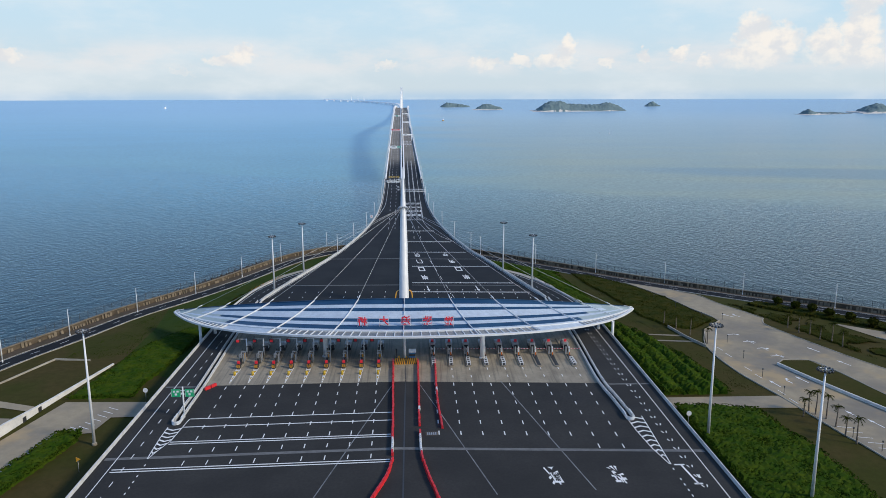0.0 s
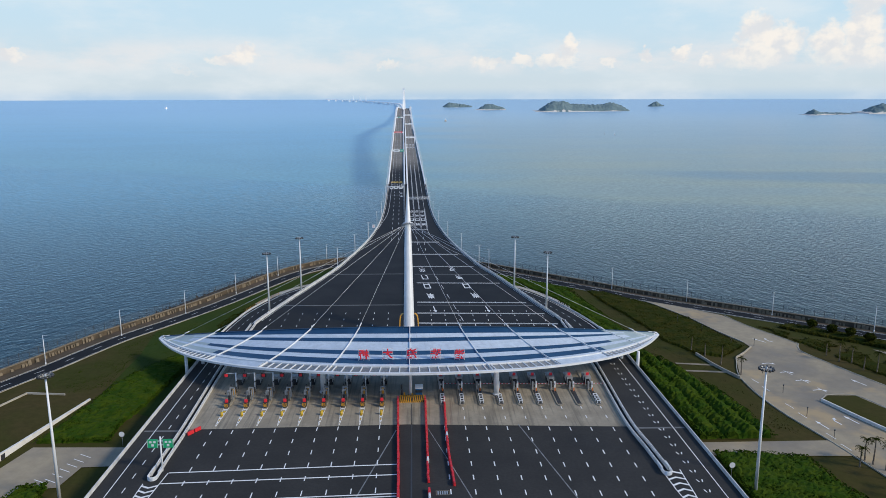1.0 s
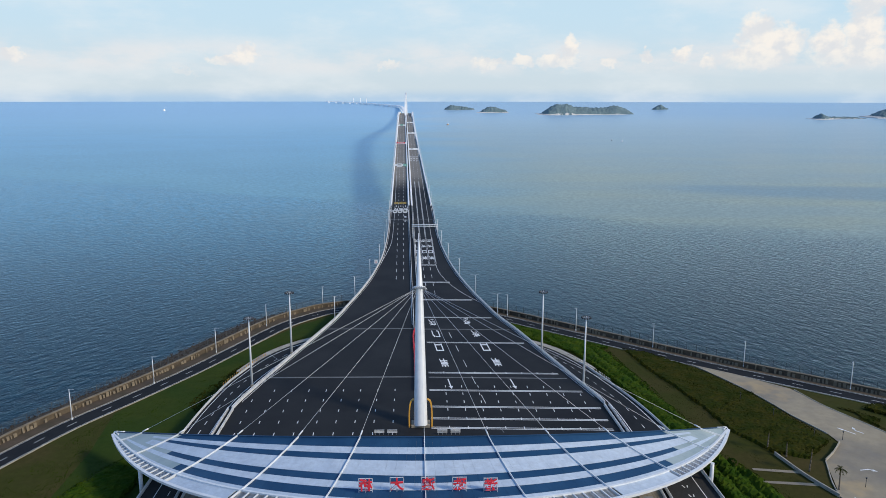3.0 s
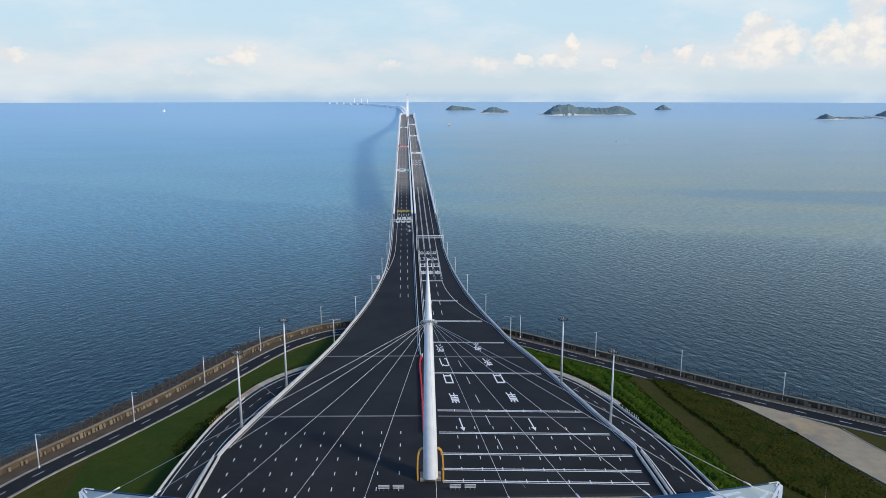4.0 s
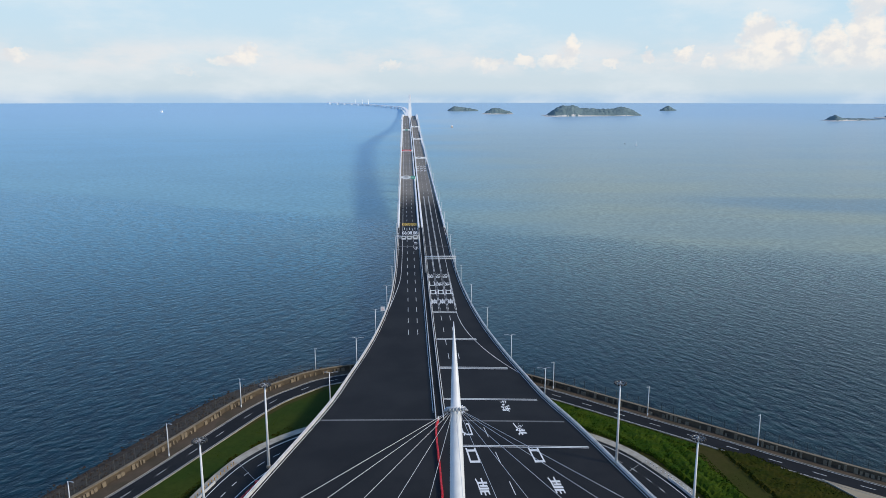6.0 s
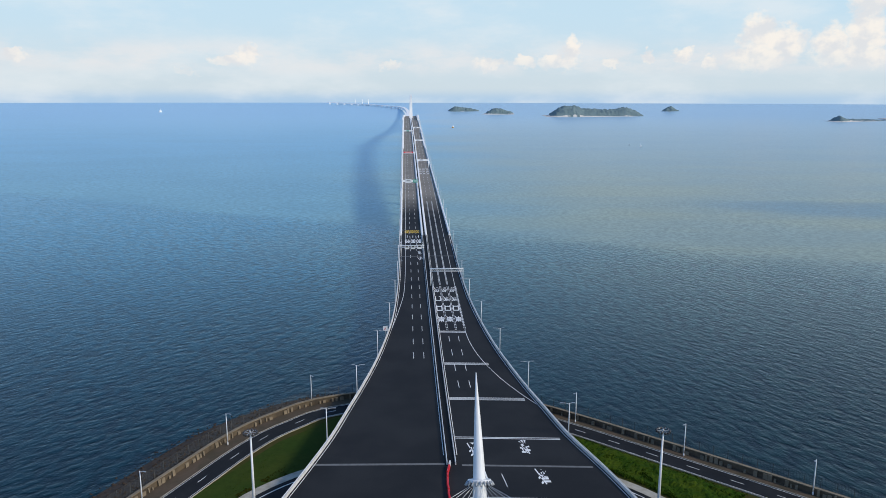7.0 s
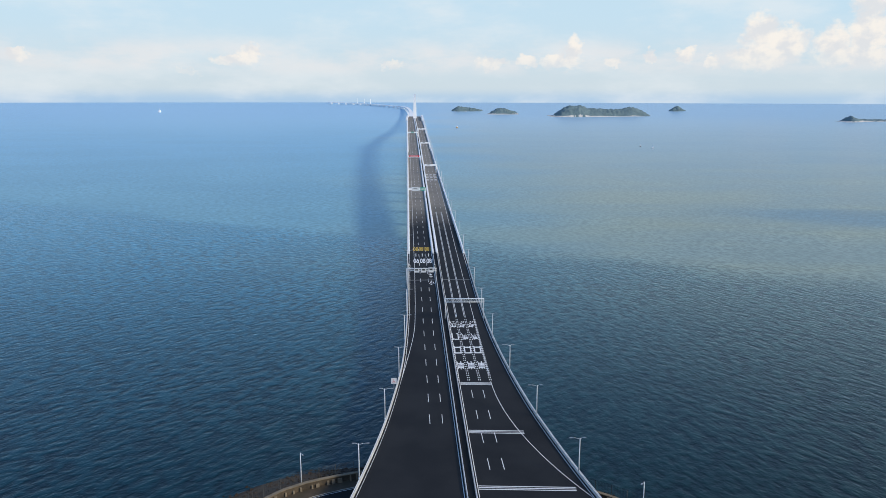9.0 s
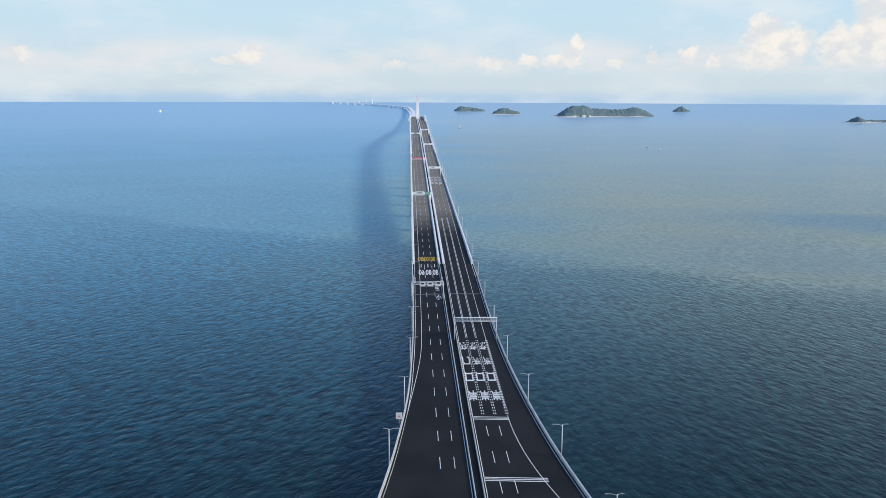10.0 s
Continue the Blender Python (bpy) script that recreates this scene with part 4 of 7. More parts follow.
# slow-down lines, right, beyond the canopy
for y, x1, n in ((65.8, 59.5, 2), (72.6, 59.5, 2), (81.8, 59.5, 2), (95.8, 56.5, 2), (112.6, 51.4, 2), (147.2, 43.8, 2), (183.0, 33.9, 2), (213.0, 27.4, 3), (246.2, 17.9, 3), (283.4, 11.3, 3)):
    for o in range(n):
        cross_line(bm, 3.4 if y < 170 else axis_x(y) + 2.2, x1, y + 0.85 * o, y + 0.85 * o + 0.38)
# bridge lane lines: solid edges and dashes
for side in (-1, 1):
    follow(bm, [(edge(y, side) - side * 0.9, y, 0) for y in deck_ys if 84 < y < 1900], 0.2)
    follow(bm, [(axis_x(y) + side * 2.0, y, 0) for y in deck_ys if 166 < y < 1900], 0.2)
for side in (-1, 1):
    for lane in (0, 1):
        x_off = side * (5.75 + 4.15 * lane)
        y = 253.0 if side < 0 else 223.5
        while y < 1650:
            if side < 0 or y < 282 or y > 600:
                p, q = Vector((axis_x(y) + x_off, y, 0)), Vector((axis_x(y + 6.6) + x_off, y + 6.6, 0))
                if side > 0 and y < 285:
                    p, q = p + Vector((0.6 * (275 - y) / 50, 0, 0)), q + Vector((0.6 * (269 - y) / 50, 0, 0))
                line_to(bm, p, q, 0.2 if y < 700 else 0.28)
            y += 16.2
# left hard shoulder line bending out with the widening road
follow(bm, [(edge(y, -1) + (0.9 + 2.7 * ease(y, 285, 350)), y, 0) for y in deck_ys if 200 < y < 1700], 0.2)
# right edge line that leaves the lanes at the widening
follow(bm, [(axis_x(y) + 13.5 + 0.0030 * max(0, 287 - y) ** 2, y, 0) for y in deck_ys if 205 < y < 290], 0.2)
follow(bm, [(axis_x(y) + 13.5, y, 0) for y in deck_ys if 288 <= y < 1600], 0.2)
# guide dots and bold lane lines past the gantry, right side
for x_off in (1.5, 5.5, 9.5, 13.5):
    y = 287.0
    while y < 356:
        for o in (-0.32, 0.32):
            if x_off > 2 or o > 0:
                p = Vector((axis_x(y) + x_off + o, y, 0))
                line_to(bm, p, p + Vector((0, 1.0, 0)), 0.3)
        y += 2.1
    if 2 < x_off < 13:
        follow(bm, [(axis_x(y) + x_off - 0.25, y, 0) for y in deck_ys if 354 < y < 620], 0.2)
        follow(bm, [(axis_x(y) + x_off + 0.25, y, 0) for y in deck_ys if 354 < y < 620], 0.2)
for f in bm.faces:
    f.normal_update()
    if f.normal.z < 0:
        f.normal_flip()
shell("lane_markings", bm, M["white_line"], "white painted lane lines and slow-down stripes", "road marking", "stuff")

# construction joints: pale bands and worn diagonal lines
bm = bmesh.new()
cross_line(bm, -71.5, 0.0, -56.6, -55.3, 0.02)
cross_line(bm, 0.0, 75.8, -56.6, -55.3, 0.02)
paint(bm, -55.0, -1.4, 108.4, 109.5, lift=0.02)
paint(bm, -71.5, -62.0, -14.6, -13.7, lift=0.02)
paint(bm, 62.8, 76.0, -15.6, -14.7, lift=0.02)
paint(bm, -41.5, -2.6, 166.0, 167.1, lift=0.02)
cross_line(bm, 2.4, 40.0, 165.4, 166.4, 0.02)
cross_line(bm, 3.4, 53.6, 108.2, 109.1, 0.02)
cross_line(bm, -20.4, -6.0, 418.6, 419.8, 0.02)
cross_line(bm, -2.4, 13.4, 419.0, 420.2, 0.02)
shell("expansion_joint", bm, M["joint"], "pale worn expansion joints across the asphalt", "joint")
bm = bmesh.new()
for p, q, w in (((11.2, -35.5), (22.1, -79), 0.28), ((5.6, -14), (11.2, -35.5), 0.2), ((30.7, -12.5), (44.4, -78), 0.30), ((-3.0, -14.9), (-18.6, -79), 0.30), ((25.5, 62), (24.5, 66), 0.2)):
    line_to(bm, p, q, w, 0.015)
shell("seam_line", bm, M["faint_line"], "faint worn seams across the asphalt", "joint")

# ramp and shore road lines
bm = bmesh.new()
for side, lo, li in ramp_lines:
    for k0, k1, f0, in ((0, 40, 0.12), (0, 40, 0.86)):
        a = [lo[k].lerp(li[k], f0) + Vector((0, 0, 0.03)) for k in range(41)]
        b = [lo[k].lerp(li[k], f0 + 0.022) + Vector((0, 0, 0.03)) for k in range(41)]
        band(bm, a, b)
    for k in range(0, 40, 2):
        p, q = lo[k].lerp(li[k], 0.5), lo[k + 1].lerp(li[k + 1], 0.5)
        q = p.lerp(q, 0.8)
        s = Vector((0.1, 0, 0.03))
        bm.faces.new([bm.verts.new(v) for v in (p + s, q + s, q - s + Vector((0, 0, 0.06)), p - s + Vector((0, 0, 0.06)))])
for x0, xe in ((-65.3, -68.6), (None, 72.9)):
    y = -118.8
    while y < 58 and x0:
        paint(bm, x0 - 0.11, x0 + 0.11, y, y + 2.4, flat=False)
        y += 6.7
    paint(bm, xe - 0.11, xe + 0.11, -400, 58, flat=False)
s1, s2 = [offset(SHORE, 3.45), offset(SHORE, 3.3)], [offset(SHORE, -3.45), offset(SHORE, -3.3)]
for a, b in (s1, s2):
    band(bm, [p + Vector((0, 0, 0.1)) for p in a], [p + Vector((0, 0, 0.1)) for p in b])
mid = [p + Vector((0, 0, 0.1)) for p in SHORE]
for i in range(0, len(mid) - 1, 3):
    d = (mid[i + 1] - mid[i]).normalized()
    s = Vector((-d.y, d.x, 0)) * 0.1
    p, q = mid[i], mid[i] + d * 4.0
    bm.faces.new([bm.verts.new(v) for v in (p - s, q - s, q + s, p + s)])
for f in bm.faces:
    f.normal_update()
    if f.normal.z < 0:
        f.normal_flip()
shell("side_road_markings", bm, M["white_line"], "white edge lines and dashes of the side roads", "road marking", "stuff")

# chevron noses where the side lanes part
# outer line, inner line (x, y from the barrier end to the tip)
CHEV = (([(-57.6, -36.0), (-58.6, -49.0), (-60.2, -54.6), (-61.2, -58.8)], [(-61.9, -41.0), (-61.9, -47.0), (-61.6, -53.5), (-61.3, -58.8)]),
        ([(62.0, -38.0), (62.4, -49.0), (63.3, -58.5), (64.9, -67.0)], [(66.5, -39.6), (66.1, -49.0), (65.6, -58.5), (65.2, -67.0)]))
for pa, pb in CHEV:
    bm = bmesh.new()
    at = lambda line, y: lerp_table(sorted((q[1], q[0]) for q in line), y)
    top, tip = min(pa[0][1], pb[0][1]) - 1.5, pa[-1][1]
    for line in (pa, pb):
        for p, q in zip(line, line[1:]):
            line_to(bm, p, q, 0.24)
    count, lead = (7, -1.0) if pa[0][0] < 0 else (9, 1.0)
    for k in range(count):
        y = top - (top - tip) * k / (count + 0.6)
        xa, xb = at(pa, y), at(pb, y)
        xm = (xa + xb) / 2
        for xe in (xa, xb):
            f = bm.faces.new([bm.verts.new((x, yy, 0.035)) for x, yy in ((xm, y + 0.35 + 0.5 * lead), (xm, y - 0.35 + 0.5 * lead), (xe, y - 0.35 - 0.5 * lead), (xe, y + 0.35 - 0.5 * lead))])
    for f in bm.faces:
        f.normal_update()
        if f.normal.z < 0:
            f.normal_flip()
    shell("chevron_marking", bm, M["white_line"], "white painted chevrons ahead of the barrier nose", "road marking")
bm = bmesh.new()
for k in range(30):                                    # short guide dots that carry the noses on
    for x, y in ((-60.7, -61.5 - 2.6 * k), (65.0, -68.9 - 2.4 * k)):
        if k != 1:
            paint(bm, x - 0.14 + 0.02 * k, x + 0.14 + 0.02 * k, y - 0.9, y, flat=False)
for f in bm.faces:
    f.normal_update()
    if f.normal.z < 0:
        f.normal_flip()
shell("guide_dots", bm, M["white_line"], "row of short white guide dots beside the side lanes", "road marking", "stuff")
bm = bmesh.new()
line_to(bm, (1.2, -250), (1.2, -10.1), 0.35, 0.012)
line_to(bm, (1.2, -9.8), (1.2, 2.5), 0.2, 0.03)
shell("centre_seam", bm, M["dark"], "dark filled joint along the plaza centre line", "joint")

# ---- writing on the road ----
def glyph(text, size, depth=0.0):
    """Flat mesh data of a line of text, centred, with its height set to size."""
    c = bpy.data.curves.new("letters", "FONT")
    c.body, c.align_x, c.align_y, c.extrude = text, "CENTER", "CENTER", depth
    c.size = size
    c.offset = 0.022 * size
    ob = new("letters", c)
    dg = bpy.context.evaluated_depsgraph_get()
    dg.update()
    me = bpy.data.meshes.new_from_object(ob.evaluated_get(dg))
    bpy.data.objects.remove(ob)
    return me


def road_text(text, x, y, w, length, flip=True, mirror=False, mat="white_line", bold=0.16, slant=0.0):
    """Text painted on the road; flip: it is meant for the other direction of travel."""
    me = glyph(text, 1.0)
    bm = bmesh.new()
    bm.from_mesh(me)
    bpy.data.meshes.remove(me)
    xs = [v.co.x for v in bm.verts]
    ys_ = [v.co.y for v in bm.verts]
    cx, cy = (min(xs) + max(xs)) / 2, (min(ys_) + max(ys_)) / 2
    sx, sy = w / (max(xs) - min(xs)), length / (max(ys_) - min(ys_))
    for v in bm.verts:
        px, py = (v.co.x - cx) * sx * (-1 if mirror else 1), (v.co.y - cy) * sy * (-1 if flip else 1)
        v.co = Vector((px + slant * py + x, py + y, 0))
        v.co.z = deck_z(v.co.y) + 0.045
    for f in bm.faces:
        f.normal_update()
        if f.normal.z < 0:
            f.normal_flip()
    return shell("road_lettering", bm, M[mat], "white painted lettering on the asphalt" if mat == "white_line" else "yellow painted lettering on the asphalt", "road marking")


for chars, pts in (("澳门口岸", ((6.4, 175.4), (7.5, 158.8), (8.3, 141.3), (9.6, 123.2))), ("珠海口岸", ((22.1, 176.6), (24.7, 158.6), (27.2, 140.8), (29.9, 123.2)))):
    for ch, (x, y) in zip(chars, pts):
        road_text(ch, x, y, 3.1, 9.2, slant=-0.09)
for col, chars in enumerate(("澳门口岸", "珠海口岸", "珠海口岸")):
    for ch, y in zip(chars, (348.5, 333.0, 317.8, 301.5)):
        road_text(ch, axis_x(y) + 3.45 + 4.05 * col, y, 2.9, 8.2)
road_text("澳", 36.2, -71.2, 3.2, 8.4, slant=-0.12)
road_text("珠", 51.0, -71.3, 3.2, 8.4, slant=-0.14)
for x, y, t in ((-8.0, 413.8, "小"), (-8.2, 427.8, "客")):
    road_text(t, x, y, 2.8, 7.6, flip=False)
for k, t in enumerate(("60", "80", "80")):
    road_text(t, -16.4 + 3.85 * k, 458.0, 3.2, 10.0, flip=False, mirror=True)
for k, t in enumerate(("80", "100", "100")):
    road_text(t, -16.8 + 3.8 * k, 486.0, 3.5, 9.5, flip=False, mirror=True, mat="yellow_line")
# far lettering too distant to read: plain blocks
bm = bmesh.new()
for k in range(3):
    for r in range(3):
        y = 750 + 16 * r
        for j in range(3):
            x = axis_x(y) + 2.0 + 3.9 * k
            paint(bm, x, x + 2.6, y + 3.0 * j, y + 3.0 * j + 1.6, lift=0.1, flat=False)
for k in range(3):
    y = 468
    x = -16.6 + 3.85 * k
    paint(bm, x - 0.2, x + 0.2, y, y + 7, flat=False)
    paint(bm, x + 1.7, x + 1.9, y + 1, y + 6, flat=False)
for f in bm.faces:
    f.normal_update()
    if f.normal.z < 0:
        f.normal_flip()
shell("road_lettering", bm, M["white_line"], "distant white painted blocks on the asphalt", "road marking")

# direction arrows
bm = bmesh.new()
for x, y in ((10.8, 101.9), (33.4, 101.1)):
    pts = [(-0.22, 4.6), (0.22, 4.6), (0.22, -2.2), (0.8, -2.2), (0, -5.0), (-0.8, -2.2), (-0.22, -2.2)]
    f = bm.faces.new([bm.verts.new((x + a - 0.1 * b, y + b, 0.045)) for a, b in pts])
for x, y in ((67.9, -72.0),):
    for pts in ([(-0.25, 4.5), (0.25, 4.5), (0.25, -4.5), (-0.25, -4.5)], [(-1.6, 4.9), (0.9, 4.9), (0.9, 4.3), (-1.6, 4.3)], [(-1.0, -4.0), (1.0, -4.0), (1.0, -4.7), (-1.0, -4.7)], [(1.3, -0.2), (1.9, -0.2), (1.9, -1.8), (1.3, -1.8)]):
        f = bm.faces.new([bm.verts.new((x + a - 0.1 * b, y + b, 0.045)) for a, b in pts])
for f in bm.faces:
    f.normal_update()
    if f.normal.z < 0:
        f.normal_flip()
shell("arrow_marking", bm, M["white_line"], "white painted direction arrows on the asphalt", "road marking")
# slow-down wedges along the side lanes
bm = bmesh.new()
for k in range(30):
    y = -78 + 4.6 * k
    for s in (-1, 1):
        x = 69.4 + s * 0.36
        f = bm.faces.new([bm.verts.new((x + a, y + b, 0.04)) for a, b in ((-0.14, 0), (0.14, 0), (0.14 + s * 0.3, 1.2), (-0.14 + s * 0.3, 1.2))])
shell("wedge_marking", bm, M["white_line"], "white slow-down wedges along the side lane", "road marking", "stuff")

drain = thing("drain_cover", "rusty slotted steel drain cover in the asphalt", "drain cover", (8.4, -48.0, 0))
bm = bmesh.new()
for a, b, c, d in ((-1.6, 1.6, -1.0, -0.8), (-1.6, 1.6, 0.8, 1.0), (-1.6, -1.4, -0.8, 0.8), (1.4, 1.6, -0.8, 0.8)):
    box(bm, a, b, c, d, -0.02, 0.05)
part("frame", bm, M["trunk"], drain)
for k in range(5):
    bm = bmesh.new()
    box(bm, -1.2 + 0.52 * k, -0.9 + 0.52 * k, -0.7, 0.7, -0.02, 0.04)
    part("slat", bm, M["steel_grey"], drain)

# ---- canopy sign: five red characters on steel frames ----
for k, ch in enumerate("桥大澳珠港"):
    x = -13.0 + 7.15 * k
    p = K(x, 7.4)
    u = x / HALF
    z = roof(u, 0.335).z + 0.1
    s = thing("sign_letter", "red steel character on a white frame over the canopy", "sign", (p.x, p.y, z), group="canopy sign")
    me = glyph(ch, 3.1, 0.14)
    bm = bmesh.new()
    bm.from_mesh(me)
    bpy.data.meshes.remove(me)
    xs = [v.co.x for v in bm.verts]
    ys_ = [v.co.y for v in bm.verts]
    cx, cy = (min(xs) + max(xs)) / 2, (min(ys_) + max(ys_)) / 2
    for v in bm.verts:
        v.co = Vector((-(v.co.x - cx), v.co.z, v.co.y - cy + 1.9))
    bmesh.ops.recalc_face_normals(bm, faces=bm.faces)
    part("character", bm, M["red_sign"], s)
    bm = bmesh.new()
    for zz in (0.4, 1.9, 3.4):
        box(bm, -1.6, 1.6, 0.22, 0.34, zz - 0.06, zz + 0.06)
    for xx in (-1.55, 0, 1.55):
        box(bm, xx - 0.06, xx + 0.06, 0.22, 0.34, -0.5, 3.5)
        beam(bm, (xx, 0.3, 2.6), (xx, 2.2, -0.3), 0.1, 0.1)
    part("frame", bm, M["steel_white"], s)

# ---- toll islands ----
def booth(parent, y, w=1.9, length=3.2):
    bm = bmesh.new()
    box(bm, -w / 2, w / 2, y, y + length, 0.2, 1.15)
    part("booth_base", bm, M["dark"], parent)
    bm = bmesh.new()
    box(bm, -w / 2 + 0.05, w / 2 - 0.05, y + 0.05, y + length - 0.05, 1.15, 2.25)
    part("booth_window", bm, M["dark"], parent, "dark tinted booth glazing")
    for xx in (-w / 2, w / 2 - 0.12):
        for yy in (y, y + length / 2, y + length - 0.12):
            bm = bmesh.new()
            box(bm, xx, xx + 0.12, yy, yy + 0.12, 1.15, 2.25)
            part("booth_post", bm, M["steel_white"], parent)
    bm = bmesh.new()
    box(bm, -w / 2 - 0.15, w / 2 + 0.15, y - 0.2, y + length + 0.2, 2.25, 2.6)
    box(bm, -w / 2 + 0.3, w / 2 - 0.3, y + 0.5, y + length - 0.6, 2.6, 2.95)
    part("booth_roof", bm, M["steel_grey"], parent)


def signal(parent, y, arm=-2.9):
    bm = bmesh.new()
    tube(bm, (0.2, y, 0.1), (0.2, y, 6.2), 0.24, 0.22, 8)
    part("signal_post", bm, M["steel_white"], parent)
    bm = bmesh.new()
    box(bm, min(0.2, 0.2 + arm), max(0.2, 0.2 + arm), y - 0.07, y + 0.07, 6.0, 6.14)
    part("signal_arm", bm, M["steel_white"], parent)
    bm = bmesh.new()
    box(bm, arm - 0.25, arm + 0.65, y - 0.4, y - 0.1, 5.05, 5.85)
    sh = part("signal_box", bm, M["red_sign"], parent, "red lane signal box")
    bm = bmesh.new()
    box(bm, arm - 0.5, arm + 0.9, y - 0.1, y + 0.05, 4.8, 6.05)
    tube(bm, (arm + 0.2, y, 6.0), (arm + 0.2, y, 7.2), 0.07, 0.07, 5)
    part("signal_back", bm, M["dark"], parent)


def wedge(bm, y0, y1, w0, w1, z0, z1):
    v = [bm.verts.new(p) for p in ((-w0, y0, z0), (w0, y0, z0), (w1, y1, z0), (-w1, y1, z0), (-w0, y0, z1), (w0, y0, z1), (w1, y1, z1), (-w1, y1, z1))]
    for q in ((3, 2, 1, 0), (4, 5, 6, 7), (0, 1, 5, 4), (1, 2, 6, 5), (2, 3, 7, 6), (3, 0, 4, 7)):
        bm.faces.new([v[i] for i in q])


def island_left():
    t = thing("toll_island", "concrete toll island with striped nose, booth and red lane signal", "toll island", group="toll lanes")
    bm = bmesh.new()
    wedge(bm, 1.0, 4.0, 0.55, 0.95, 0.0, 0.24)
    wedge(bm, 4.0, 29.0, 0.95, 0.95, 0.0, 0.24)
    part("kerb", bm, M["concrete"], t)
    for k in range(8):
        y = -11.0 + 1.45 * k
        w = 0.08 + 0.06 * k
        bm = bmesh.new()
        box(bm, -w, w, y, y + 0.85, 0.0, 0.03)
        part("nose_stripe", bm, M["white_line" if k % 2 else "yellow_line"], t, "white painted nose stripe" if k % 2 else "yellow painted nose stripe")
    for s in (-1, 1):
        bm = bmesh.new()
        beam(bm, (s * 0.08, -11.5, 0.06), (s * 0.72, 1.0, 0.06), 0.13, 0.06)
        part("nose_line", bm, M["white_line"], t)
    bm = bmesh.new()
    tube(bm, (0, -4.6, 0), (0, -4.6, 1.05), 0.42, 0.40, 12)
    tube(bm, (0, -4.6, 1.05), (0, -4.6, 1.2), 0.40, 0.2, 12)
    part("drum", bm, M["yellow_line"], t, "yellow plastic crash drum")
    bm = bmesh.new()
    wedge(bm, 0.4, 1.5, 0.5, 0.75, 0.24, 1.5)
    part("bumper", bm, M["dark"], t)
    bm = bmesh.new()
    for k in range(3):
        for s in (-1, 1):
            beam(bm, (0, 0.36 + 0.02 * k, 0.55 + 0.36 * k), (s * 0.55, 0.38, 0.85 + 0.36 * k), 0.1, 0.16)
    part("hazard_stripe", bm, M["yellow"], t)
    bm = bmesh.new()
    box(bm, -0.42, 0.42, 1.0, 1.5, 1.6, 2.5)
    part("nose_light", bm, M["red_sign"], t, "red warning light box")
    for y in (6.0, 8.4):
        bm = bmesh.new()
        for s in (-1, 1):
            box(bm, s * 0.62 - 0.16, s * 0.62 + 0.16, y - 0.25, y + 0.25, 0.2, 3.3)
        box(bm, -0.78, 0.78, y - 0.18, y + 0.18, 3.0, 3.3)
        part("sensor_frame", bm, M["steel_grey"], t)
    for y, h in ((2.6, 1.5), (3.7, 1.1), (4.6, 2.0), (11.6, 1.7), (14.6, 2.3)):
        bm = bmesh.new()
        box(bm, -0.4, 0.3, y, y + 0.6, 0.2, h)
        box(bm, -0.5, 0.4, y - 0.08, y + 0.68, h, h + 0.1)
        part("equipment_cabinet", bm, M["dark"], t, "dark steel equipment cabinet")
    for xx, yy in ((-0.6, 3.2), (0.6, 5.2), (-0.5, 9.4), (0.45, 12.2)):
        bm = bmesh.new()
        tube(bm, (xx, yy, 0.2), (xx, yy, 3.6), 0.06, 0.05, 6)
        box(bm, xx - 0.16, xx + 0.16, yy - 0.2, yy + 0.1, 3.4, 3.8)
        part("camera_pole", bm, M["dark"], t, "thin dark camera pole")
    bm = bmesh.new()
    box(bm, -0.35, 0.35, 10.0, 10.8, 0.2, 1.9)
    part("ticket_machine", bm, M["yellow"], t)
    signal(t, 13.0)
    booth(t, 17.5)
    return t


